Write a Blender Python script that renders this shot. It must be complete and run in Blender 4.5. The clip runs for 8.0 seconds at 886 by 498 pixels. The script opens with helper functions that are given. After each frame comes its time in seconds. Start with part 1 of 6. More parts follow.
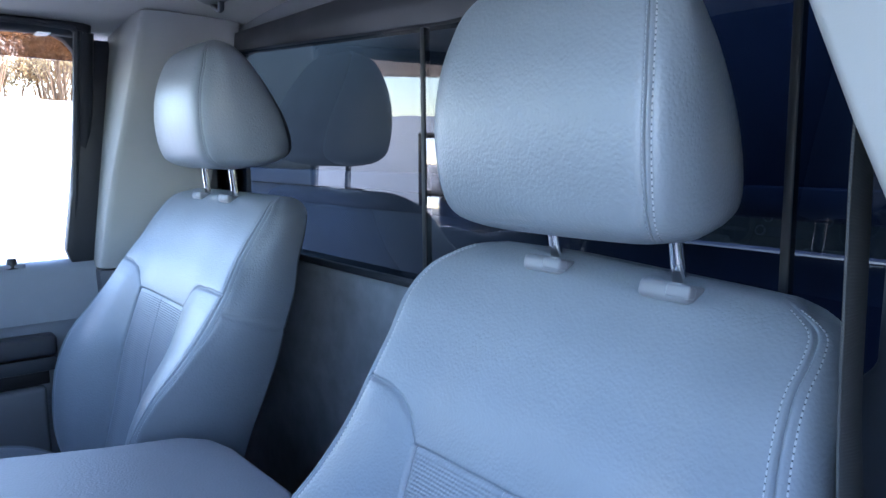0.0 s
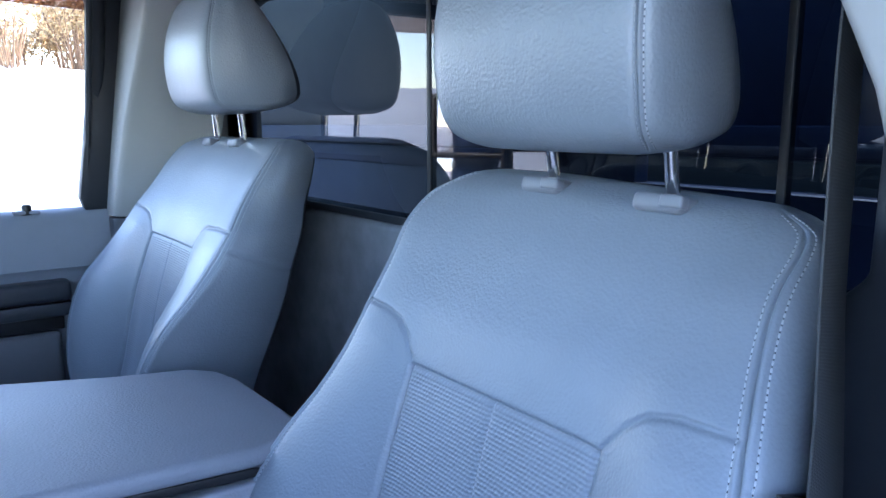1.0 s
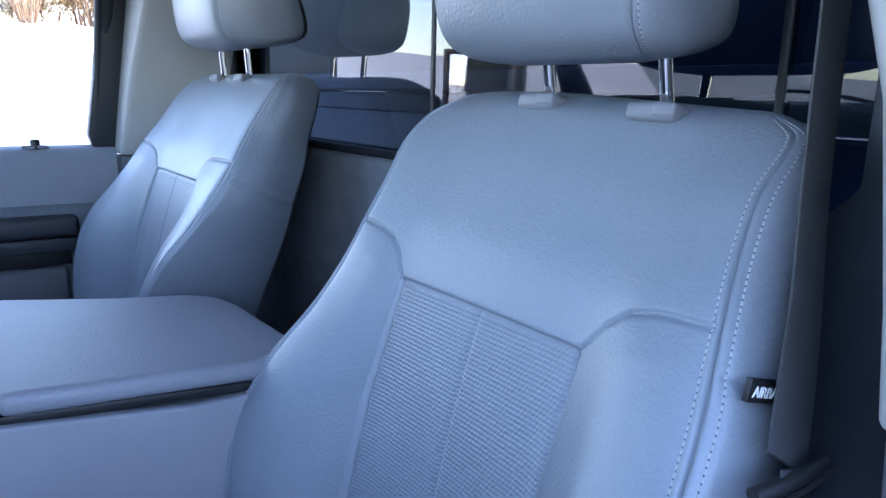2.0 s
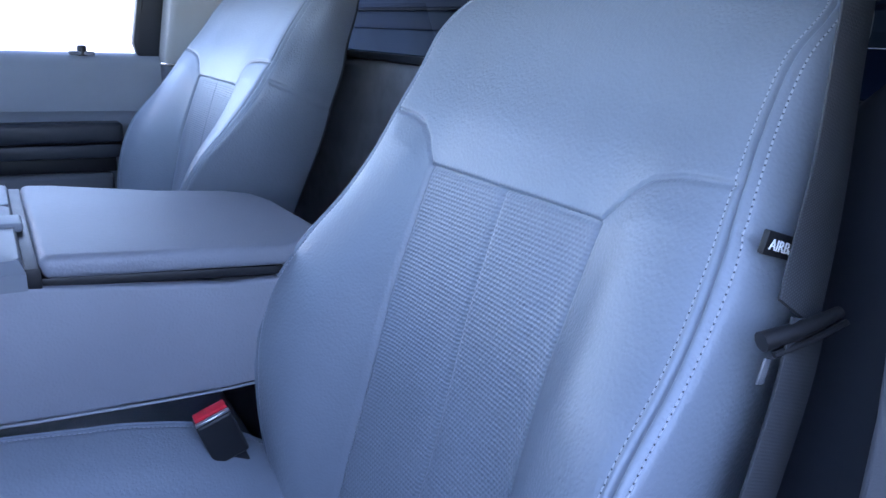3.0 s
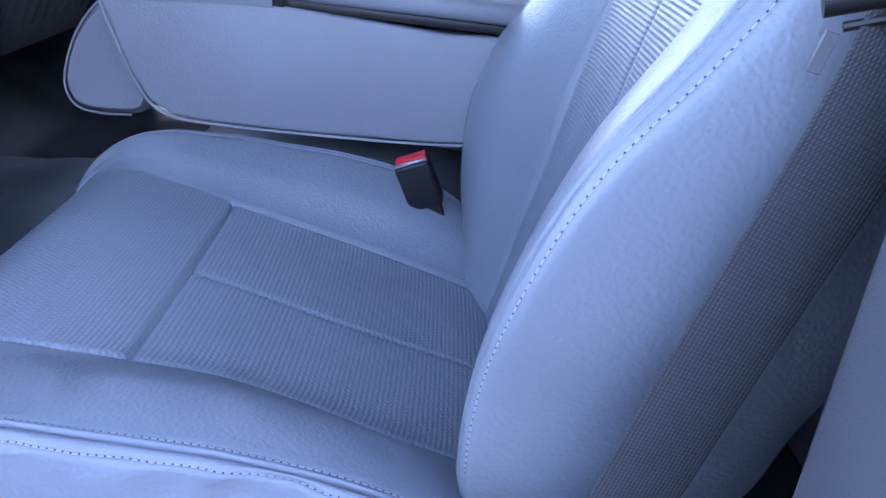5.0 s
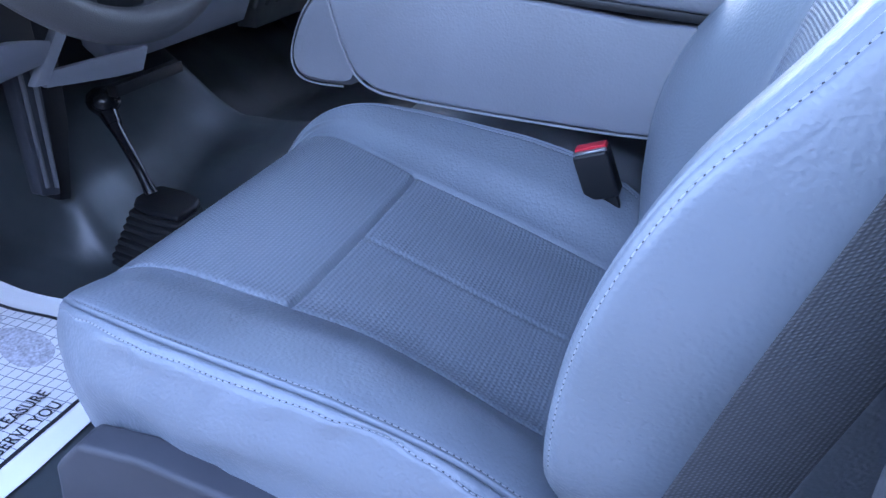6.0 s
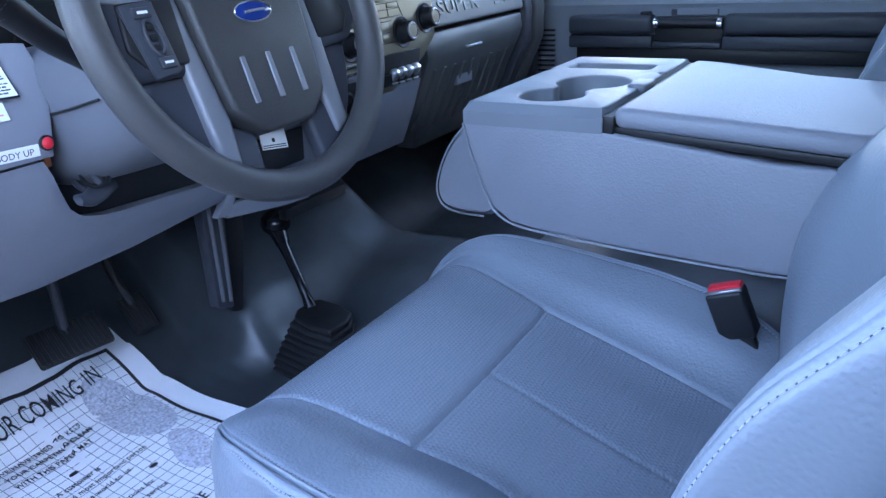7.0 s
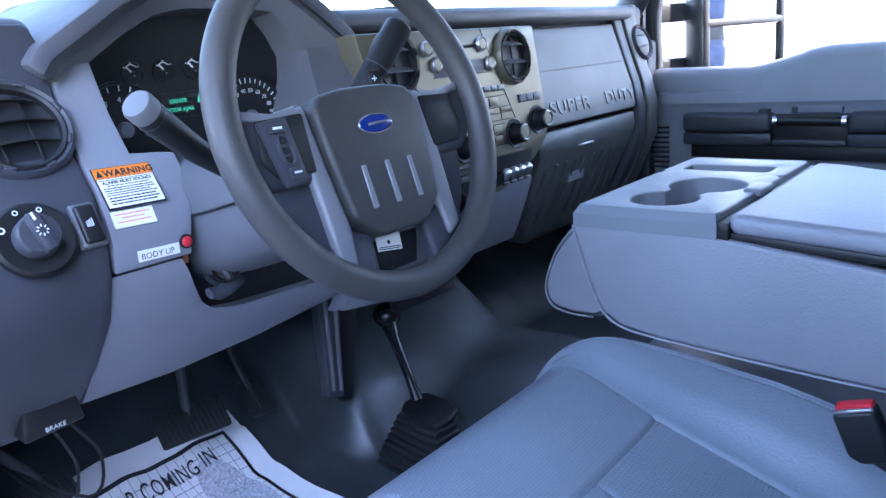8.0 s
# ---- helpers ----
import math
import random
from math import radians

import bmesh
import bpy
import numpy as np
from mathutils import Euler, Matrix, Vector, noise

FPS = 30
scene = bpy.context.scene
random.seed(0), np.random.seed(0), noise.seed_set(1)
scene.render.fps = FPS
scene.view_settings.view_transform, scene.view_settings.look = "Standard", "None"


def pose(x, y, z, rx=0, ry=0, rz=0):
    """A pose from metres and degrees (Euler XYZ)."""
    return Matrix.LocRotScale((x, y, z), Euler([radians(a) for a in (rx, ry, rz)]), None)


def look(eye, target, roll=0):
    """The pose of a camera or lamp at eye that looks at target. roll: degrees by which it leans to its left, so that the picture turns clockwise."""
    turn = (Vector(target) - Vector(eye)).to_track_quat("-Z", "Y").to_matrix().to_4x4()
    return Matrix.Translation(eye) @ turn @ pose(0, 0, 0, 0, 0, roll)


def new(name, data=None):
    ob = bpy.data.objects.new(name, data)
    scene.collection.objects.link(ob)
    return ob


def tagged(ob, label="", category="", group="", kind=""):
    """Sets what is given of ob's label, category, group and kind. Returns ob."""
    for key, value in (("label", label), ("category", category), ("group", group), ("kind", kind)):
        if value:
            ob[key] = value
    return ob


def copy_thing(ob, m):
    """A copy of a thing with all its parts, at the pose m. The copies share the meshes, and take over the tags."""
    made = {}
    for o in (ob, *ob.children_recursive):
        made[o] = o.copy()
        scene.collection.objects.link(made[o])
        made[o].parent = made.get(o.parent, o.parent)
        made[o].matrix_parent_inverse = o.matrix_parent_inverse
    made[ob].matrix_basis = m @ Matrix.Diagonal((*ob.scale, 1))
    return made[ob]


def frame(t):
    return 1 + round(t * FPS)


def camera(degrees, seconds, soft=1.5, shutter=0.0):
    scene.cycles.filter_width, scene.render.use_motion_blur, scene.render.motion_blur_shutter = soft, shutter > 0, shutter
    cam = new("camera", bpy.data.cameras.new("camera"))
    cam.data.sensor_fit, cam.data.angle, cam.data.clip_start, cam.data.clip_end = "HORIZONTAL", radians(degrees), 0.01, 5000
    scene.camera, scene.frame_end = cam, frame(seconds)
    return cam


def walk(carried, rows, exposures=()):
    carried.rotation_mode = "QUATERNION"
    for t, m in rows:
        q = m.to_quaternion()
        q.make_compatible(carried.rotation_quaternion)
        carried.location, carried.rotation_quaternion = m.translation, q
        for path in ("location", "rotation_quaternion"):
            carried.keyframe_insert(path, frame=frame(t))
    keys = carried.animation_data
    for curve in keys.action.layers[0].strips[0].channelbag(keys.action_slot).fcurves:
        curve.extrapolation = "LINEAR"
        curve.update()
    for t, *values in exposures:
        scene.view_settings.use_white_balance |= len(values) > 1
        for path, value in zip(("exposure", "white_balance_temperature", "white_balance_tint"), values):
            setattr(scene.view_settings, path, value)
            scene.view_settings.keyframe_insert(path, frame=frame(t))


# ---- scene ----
cam = camera(62.2, 8.0)
PATH = [
    (0, (-0.944, 0.428, 1.009), (0.625, -0.782, 0.737), -0.5),
    (0.5, (-0.956, 0.424, 0.981), (0.623, -0.765, 0.677), -0.4),
    (1, (-0.967, 0.422, 0.954), (0.621, -0.746, 0.617), -0.1),
    (2.5, (-1.002, 0.409, 0.868), (0.604, -0.684, 0.392), 2.2),
    (3, (-1.015, 0.411, 0.838), (0.608, -0.615, 0.28), 2.9),
    (3.5, (-1.025, 0.411, 0.813), (0.629, -0.506, 0.161), 3.4),
    (4, (-1.046, 0.374, 0.787), (0.679, -0.289, 0.022), 3.2),
    (4.2, (-1.055, 0.331, 0.766), (0.705, -0.201, -0.022), 3.2),
    (5.3, (-1.077, 0.163, 0.713), (0.678, 0.339, -0.229), 2.8),
    (5.5, (-1.078, 0.151, 0.713), (0.652, 0.454, -0.244), 2.2),
    (6, (-1.071, 0.125, 0.73), (0.577, 0.697, -0.249), 0.9),
    (6.5, (-1.061, 0.102, 0.764), (0.528, 0.92, -0.132), -1.8),
    (7, (-1.06, 0.086, 0.796), (0.492, 1.092, 0.036), -3.7),
    (7.5, (-1.062, 0.083, 0.812), (0.444, 1.236, 0.178), -4.4),
    (8, (-1.064, 0.08, 0.817), (0.386, 1.357, 0.299), -4.8),
]
walk(cam, [(t, look(eye, target, roll)) for t, eye, target, roll in PATH],
     exposures=[(0.0, 3.95, 6100, 18), (2.5, 3.87, 6200, 24), (4.0, 4.13, 6250, 30), (5.5, 4.3, 6450, 27), (7.0, 4.3, 6250, 18), (8.0, 4.35, 6250, 22)])

# ---- world and sun ----
SUN_ELEV, SUN_AZ = radians(36), radians(176)      # azimuth from +y (ahead) towards +x (passenger side)
world = bpy.data.worlds.new("sky")
scene.world = world
world.use_nodes = True
wn = world.node_tree
wn.nodes.clear()
sky = wn.nodes.new("ShaderNodeTexSky")
sky.sky_type, sky.sun_disc = "NISHITA", False
sky.sun_elevation, sky.sun_rotation = SUN_ELEV, SUN_AZ
sky.air_density, sky.dust_density, sky.ozone_density = 1.0, 0.6, 1.0
bg = wn.nodes.new("ShaderNodeBackground")
bg.inputs["Strength"].default_value = 0.15
wo = wn.nodes.new("ShaderNodeOutputWorld")
wn.links.new(sky.outputs[0], bg.inputs["Color"])
wn.links.new(bg.outputs[0], wo.inputs["Surface"])
sun_data = bpy.data.lights.new("sun", "SUN")
sun_data.energy, sun_data.angle, sun_data.color = 2.1, radians(0.6), (1.0, 0.93, 0.82)
sun = new("sun", sun_data)
to_sun = Vector((math.sin(SUN_AZ) * math.cos(SUN_ELEV), math.cos(SUN_AZ) * math.cos(SUN_ELEV), math.sin(SUN_ELEV)))
sun.matrix_basis = look(Vector((0, 0, 0)) + to_sun * 30, (0, 0, 0))

# ---- materials ----
def nodes_of(name):
    m = bpy.data.materials.new(name)
    m.use_nodes = True
    nt = m.node_tree
    return m, nt, nt.nodes["Principled BSDF"]


def link_bump(nt, bsdf, height, strength, distance, before=None):
    b = nt.nodes.new("ShaderNodeBump")
    b.inputs["Strength"].default_value, b.inputs["Distance"].default_value = strength, distance
    nt.links.new(height, b.inputs["Height"])
    if before is not None:
        nt.links.new(before, b.inputs["Normal"])
    nt.links.new(b.outputs[0], bsdf.inputs["Normal"])
    return b.outputs[0]


def noise_of(nt, scale, detail=4.0, rough=0.55, coords="Object"):
    tc = nt.nodes.new("ShaderNodeTexCoord")
    n = nt.nodes.new("ShaderNodeTexNoise")
    n.inputs["Scale"].default_value, n.inputs["Detail"].default_value, n.inputs["Roughness"].default_value = scale, detail, rough
    nt.links.new(tc.outputs[coords], n.inputs["Vector"])
    return n.outputs["Fac"]


def voronoi_of(nt, scale, feature="DISTANCE_TO_EDGE", coords="Object"):
    tc = nt.nodes.new("ShaderNodeTexCoord")
    n = nt.nodes.new("ShaderNodeTexVoronoi")
    n.feature = feature
    n.inputs["Scale"].default_value = scale
    nt.links.new(tc.outputs[coords], n.inputs["Vector"])
    return n.outputs["Distance"]


def spread(nt, fac, lo, hi, a=0.3, b=0.7):
    r = nt.nodes.new("ShaderNodeMapRange")
    r.inputs["From Min"].default_value, r.inputs["From Max"].default_value = a, b
    r.inputs["To Min"].default_value, r.inputs["To Max"].default_value = lo, hi
    nt.links.new(fac, r.inputs["Value"])
    return r.outputs["Result"]


def tint(nt, fac, dark, light):
    mix = nt.nodes.new("ShaderNodeMix")
    mix.data_type = "RGBA"
    mix.inputs["A"].default_value, mix.inputs["B"].default_value = (*dark, 1), (*light, 1)
    nt.links.new(fac, mix.inputs["Factor"])
    return mix.outputs["Result"]


def plastic(name, base, rough=0.5, vary=0.1, grain=900.0, bump=0.25, metal=0.0, blotch=6.0, depth=0.0004):
    """Moulded plastic, vinyl or paint: base colour with soft blotches, varied gloss and a fine grain."""
    m, nt, p = nodes_of(name)
    big = noise_of(nt, blotch, 5)
    nt.links.new(tint(nt, spread(nt, big, 0, 1), [c * (1 - vary) for c in base], [min(1, c * (1 + vary)) for c in base]), p.inputs["Base Color"])
    nt.links.new(spread(nt, noise_of(nt, blotch * 3, 2), rough - 0.04, rough + 0.04), p.inputs["Roughness"])
    p.inputs["Metallic"].default_value = metal
    p.inputs["Specular IOR Level"].default_value = 0.35
    if bump:
        link_bump(nt, p, voronoi_of(nt, grain), bump, depth)
    return m


def leather(name, base, rough=0.42, insert=False):
    """Coated seat leather: soft tonal drift, a satin sheen and a fine pebble grain."""
    m, nt, p = nodes_of(name)
    big, fine = noise_of(nt, 7, 6), noise_of(nt, 14, 3)
    nt.links.new(tint(nt, spread(nt, big, 0, 1), [c * 0.94 for c in base], [c * 1.06 for c in base]), p.inputs["Base Color"])
    nt.links.new(spread(nt, fine, rough - 0.025, rough + 0.025), p.inputs["Roughness"])
    p.inputs["Specular IOR Level"].default_value = 0.5
    creases = link_bump(nt, p, noise_of(nt, 22, 3, 0.5), 0.10, 0.003)
    pebbles = link_bump(nt, p, voronoi_of(nt, 340, "SMOOTH_F1"), 0.75, 0.0006, creases)
    pores = link_bump(nt, p, noise_of(nt, 900, 2, 0.6), 0.30, 0.0004, pebbles)
    if insert:
        tc = nt.nodes.new("ShaderNodeUVMap")
        tc.uv_map = "metres"
        sep = nt.nodes.new("ShaderNodeSeparateXYZ")
        nt.links.new(tc.outputs[0], sep.inputs[0])
        waves = []
        for axis, step, kind in (("X", 0.0050, "COSINE"), ("Y", 0.0086, "COSINE"), ("Y", 0.0043, "COSINE")):
            mul = nt.nodes.new("ShaderNodeMath")
            mul.operation, mul.inputs[1].default_value = "MULTIPLY", 2 * math.pi / step
            nt.links.new(sep.outputs[axis], mul.inputs[0])
            wave = nt.nodes.new("ShaderNodeMath")
            wave.operation = kind
            nt.links.new(mul.outputs[0], wave.inputs[0])
            waves.append(wave.outputs[0])
        both = nt.nodes.new("ShaderNodeMath")
        both.operation = "MULTIPLY"
        nt.links.new(waves[0], both.inputs[0])
        nt.links.new(waves[1], both.inputs[1])
        half = nt.nodes.new("ShaderNodeMath")
        half.operation, half.inputs[1].default_value = "MULTIPLY_ADD", 1.4
        nt.links.new(waves[2], half.inputs[0])
        nt.links.new(both.outputs[0], half.inputs[2])
        link_bump(nt, p, spread(nt, half.outputs[0], 0, 1, -1.9, 2.1), 0.6, 0.0009, pores)
    return m


def metal(name, base, rough):
    m, nt, p = nodes_of(name)
    p.inputs["Base Color"].default_value, p.inputs["Metallic"].default_value = (*base, 1), 1.0
    nt.links.new(spread(nt, noise_of(nt, 80, 4), rough, rough + 0.08), p.inputs["Roughness"])
    return m


def glass(name, color, ior=1.5):
    """Thin pane: tinted see-through glass with Fresnel gloss and faint smears."""
    m, nt, p = nodes_of(name)
    nt.nodes.remove(p)
    clear, gloss = nt.nodes.new("ShaderNodeBsdfTransparent"), nt.nodes.new("ShaderNodeBsdfGlossy")
    clear.inputs["Color"].default_value = (*color, 1)
    nt.links.new(spread(nt, noise_of(nt, 3, 4), 0.0, 0.015), gloss.inputs["Roughness"])
    fr, mix = nt.nodes.new("ShaderNodeFresnel"), nt.nodes.new("ShaderNodeMixShader")
    fr.inputs["IOR"].default_value = ior
    nt.links.new(fr.outputs[0], mix.inputs[0])
    nt.links.new(clear.outputs[0], mix.inputs[1])
    nt.links.new(gloss.outputs[0], mix.inputs[2])
    nt.links.new(mix.outputs[0], nt.nodes["Material Output"].inputs["Surface"])
    return m


def paint(name, base, rough=0.6):
    return plastic(name, base, rough, 0.04, 300, 0.05)


LEATHER = leather("seat_leather", (0.165, 0.188, 0.220), 0.38)
# Paler, redder copy of the seat leather, standing in for pinkish side light.
LEATHER_SIDE_LIT = leather("console_side_lit", (0.20, 0.207, 0.234), 0.50)
LEATHER_IN = leather("seat_leather_embossed", (0.170, 0.193, 0.225), 0.38, True)
SEATBACK = plastic("seat_back_vinyl", (0.016, 0.016, 0.018), 0.6, 0.1, 500, 0.3)
THREAD = plastic("thread", (0.31, 0.325, 0.35), 0.75, 0.1, 2500, 0.3)
SEAM_DARK = plastic("stitch_hole", (0.03, 0.033, 0.04), 0.8, 0.1, 900, 0.0)
PIPING = plastic("piping", (0.235, 0.24, 0.262), 0.5)
CHROME = metal("chrome", (0.86, 0.86, 0.87), 0.06)
STEEL = metal("brushed_steel", (0.55, 0.55, 0.56), 0.28)
BEZEL = plastic("gauge_bezel_grey", (0.11, 0.112, 0.125), 0.5, 0.06, 700, 0.3)
STALK = plastic("stalk_black", (0.006, 0.006, 0.007), 0.5, 0.1, 700, 0.1)
GREY_LIGHT = plastic("light_grey_trim", (0.195, 0.204, 0.235), 0.52, 0.06, 700, 0.3)
DOOR_GREY = plastic("door_grey_trim", (0.20, 0.218, 0.25), 0.5, 0.06, 700, 0.3)
TRAY_GREY = plastic("tray_grey", (0.165, 0.18, 0.20), 0.46, 0.05, 800, 0.25)
# Dark ground colour chosen to cut bounced light under the open door.
GROUND_LOT = plastic("bounce_cut_dark", (0.045, 0.045, 0.048), 0.7, 0.3, 90, 0.8, 0.0, 2.0, 0.004)
POST_GUIDE = plastic("guide_grey", (0.155, 0.165, 0.19), 0.42, 0.05, 800, 0.25)
GREY_MID = plastic("mid_grey_trim", (0.115, 0.12, 0.13), 0.55, 0.07, 700, 0.35)
GREY_DARK = plastic("dark_grey_trim", (0.042, 0.045, 0.055), 0.46, 0.08, 650, 0.4)
HOOD = plastic("gauge_hood_vinyl", (0.075, 0.078, 0.09), 0.48, 0.08, 500, 0.5)
DASH_TOP = plastic("dash_top_vinyl", (0.095, 0.10, 0.112), 0.5, 0.08, 500, 0.5)
STACK = plastic("stack_bronze_grey", (0.145, 0.125, 0.088), 0.36, 0.06, 900, 0.12, 0.35)
GLOVE = plastic("glove_box_grey", (0.058, 0.062, 0.062), 0.46, 0.08, 900, 0.0)
# Glove box plastic made paler, as if the raised letters caught light.
LETTER_LIT = plastic("raised_letter_lit", (0.085, 0.09, 0.09), 0.35, 0.05, 900, 0.0)
ARMREST = plastic("armrest_vinyl", (0.028, 0.031, 0.038), 0.45, 0.08, 600, 0.35)
GLOSS_BLACK = plastic("gloss_black_enamel", (0.010, 0.010, 0.012), 0.2, 0.1, 700, 0.0)
TOWER = plastic("dark_tower_trim", (0.030, 0.036, 0.050), 0.6, 0.1, 650, 0.3)
BLACK = plastic("black_plastic", (0.012, 0.012, 0.0135), 0.42, 0.1, 700, 0.3)
RUBBER = plastic("black_rubber", (0.016, 0.016, 0.017), 0.7, 0.15, 300, 0.4)
RIM_GRIP = plastic("wheel_grip", (0.052, 0.05, 0.05), 0.44, 0.1, 520, 0.5, 0.0, 9, 0.0006)
HUB_PAD = plastic("wheel_pad", (0.04, 0.039, 0.038), 0.42, 0.1, 420, 0.6, 0.0, 9, 0.0008)
SPOKE_SILVER = plastic("spoke_grey", (0.2, 0.205, 0.22), 0.42, 0.05, 420, 0.6, 0.25)
SHROUD_GREY = plastic("column_grey_trim", (0.10, 0.104, 0.117), 0.5, 0.07, 700, 0.35)
FLOOR_VINYL = plastic("floor_vinyl", (0.038, 0.046, 0.052), 0.45, 0.3, 420, 0.35, 0.0, 9, 0.0006)
FLOOR_VINYL.node_tree.nodes["Principled BSDF"].inputs["Specular IOR Level"].default_value = 0.9
HEADLINER = plastic("headliner_cloth", (0.40, 0.39, 0.375), 0.95, 0.04, 1500, 0.5)
PILLAR = plastic("pillar_trim", (0.25, 0.25, 0.25), 0.6, 0.05, 600, 0.25)
REAR_TRIM = plastic("rear_wall_carpet", (0.20, 0.21, 0.235), 0.95, 0.15, 900, 0.9, 0.0, 20, 0.0012)
PAPER = paint("mat_paper", (0.8, 0.81, 0.83), 0.8)
INK = paint("black_ink", (0.02, 0.02, 0.025), 0.6)
RED = paint("red_plastic", (0.62, 0.02, 0.035), 0.35)
ORANGE = paint("orange_ink", (0.80, 0.20, 0.02), 0.6)
WHITE = paint("white_label", (0.78, 0.78, 0.78), 0.55)
PINK = paint("red_ink", (0.75, 0.25, 0.27), 0.6)
BADGE = paint("badge_blue", (0.010, 0.030, 0.16), 0.15)
CARDBOARD = paint("tag_paper", (0.70, 0.68, 0.64), 0.7)
SEAL = plastic("rubber_seal", (0.015, 0.017, 0.022), 0.5, 0.1, 400, 0.2)
SNOW = plastic("snow", (0.47, 0.485, 0.52), 0.8, 0.06, 40, 0.8, 0.0, 1.2, 0.02)
BARK = plastic("twig_bark", (0.20, 0.12, 0.07), 0.9, 0.3, 90, 0.5)
LEAVES = plastic("dry_leaves", (0.40, 0.27, 0.13), 0.9, 0.35, 60, 0.3)
WINDOW = glass("clear_glass", (0.94, 0.97, 0.96))
# Tinted darker than real glass to cut light from ahead on the backrests.
WINDSCREEN = glass("windscreen_glass", (0.45, 0.51, 0.505))
TINTED = glass("tinted_glass", (0.10, 0.135, 0.165), 1.65)
SMOKED = glass("smoked_acrylic", (0.50, 0.40, 0.37))
MIRROR = metal("mirror_silver", (0.9, 0.9, 0.92), 0.01)
BODY_FRONT = plastic("dull_teal_steel", (0.03, 0.045, 0.045), 0.6, 0.3, 60, 0.3)
# Grey of the unseen wall that blocks low light on the driver's side.
LIGHT_BLOCK = plastic("light_block_grey", (0.32, 0.305, 0.295), 0.85, 0.15, 40, 0.5, 0.0, 0.8, 0.004)
HEADBOARD = plastic("headboard_paint", (0.030, 0.045, 0.095), 0.5, 0.3, 60, 0.3)
def glow(name, color, strength):
    m, nt, p = nodes_of(name)
    p.inputs["Base Color"].default_value = (0.01, 0.02, 0.02, 1)
    p.inputs["Emission Color"].default_value, p.inputs["Emission Strength"].default_value = (*color, 1), strength
    return m


DISPLAY = glow("green_display", (0.05, 0.75, 0.5), 0.06)


def webbing_material():
    m, nt, p = nodes_of("belt_webbing")
    uv = nt.nodes.new("ShaderNodeUVMap")
    uv.uv_map = "metres"
    waves = []
    for direction, scale in (("DIAGONAL", 280), ("X", 150)):
        w = nt.nodes.new("ShaderNodeTexWave")
        w.wave_type, w.bands_direction = "BANDS", direction
        w.inputs["Scale"].default_value, w.inputs["Distortion"].default_value = scale, 0.6
        nt.links.new(uv.outputs[0], w.inputs["Vector"])
        waves.append(w.outputs["Fac"])
    both = nt.nodes.new("ShaderNodeMath")
    both.operation = "MULTIPLY"
    nt.links.new(waves[0], both.inputs[0])
    nt.links.new(waves[1], both.inputs[1])
    nt.links.new(tint(nt, both.outputs[0], (0.024, 0.026, 0.030), (0.070, 0.075, 0.084)), p.inputs["Base Color"])
    p.inputs["Roughness"].default_value = 0.7
    link_bump(nt, p, both.outputs[0], 0.5, 0.0006)
    return m


WEBBING = webbing_material()


# ---- building helpers ----
def finish(name, me, material, parent=None, label="", smooth=True):
    me.materials.append(material)
    if smooth:
        me.shade_smooth()
    ob = new(name, me)
    if parent is not None:
        ob.parent = parent
    if label:
        ob["label"] = label
    return ob


def part(name, bm, material, parent=None, label="", smooth=True):
    me = bpy.data.meshes.new(name)
    bmesh.ops.recalc_face_normals(bm, faces=bm.faces)
    bm.to_mesh(me)
    bm.free()
    if smooth:
        me.shade_smooth()
        me.set_sharp_from_angle(angle=radians(38))
    ob = finish(name, me, material, parent, label, False)
    return ob


def soft(name, verts, faces, material, parent=None, label=""):
    me = bpy.data.meshes.new(name)
    me.from_pydata([tuple(v) for v in verts], [], faces)
    me.validate()
    bm = bmesh.new()
    bm.from_mesh(me)
    bmesh.ops.remove_doubles(bm, verts=bm.verts, dist=1e-6)
    bmesh.ops.recalc_face_normals(bm, faces=bm.faces)
    bm.to_mesh(me)
    bm.free()
    return finish(name, me, material, parent, label)


def thing(name, label, category, group="", kind="", at=(0, 0, 0)):
    ob = new(name)
    ob.location = at
    ob.empty_display_size = 0.05
    return tagged(ob, label, category, group, kind)


def bevelled(bm, width, segments=2, angle=25):
    if width > 0:
        es = [e for e in bm.edges if len(e.link_faces) == 2 and e.calc_face_angle(0) > radians(angle)]
        bmesh.ops.bevel(bm, geom=es, offset=width, segments=segments, profile=0.5, affect="EDGES", clamp_overlap=True)
    return bm


def box(lo, hi, bevel=0.003, segments=2, turn=None):
    bm = bmesh.new()
    bmesh.ops.create_cube(bm, size=1.0)
    for v in bm.verts:
        v.co = Vector([(lo[i] + hi[i]) / 2 + v.co[i] * (hi[i] - lo[i]) for i in range(3)])
    bevelled(bm, bevel, segments)
    if turn is not None:
        bmesh.ops.transform(bm, matrix=turn, verts=bm.verts)
    return bm


def prism(outline, a, b, axis="x", bevel=0.003, segments=2):
    """A closed outline in the two other axes, drawn out along one axis from a to b."""
    def place(p, d):
        return {"x": (d, p[0], p[1]), "y": (p[0], d, p[1]), "z": (p[0], p[1], d)}[axis]
    bm = bmesh.new()
    lo, hi = [bm.verts.new(place(p, a)) for p in outline], [bm.verts.new(place(p, b)) for p in outline]
    n = len(outline)
    bm.faces.new(lo)
    bm.faces.new(hi[::-1])
    for i in range(n):
        bm.faces.new((lo[i], lo[(i + 1) % n], hi[(i + 1) % n], hi[i]))
    bmesh.ops.recalc_face_normals(bm, faces=bm.faces)
    return bevelled(bm, bevel, segments)


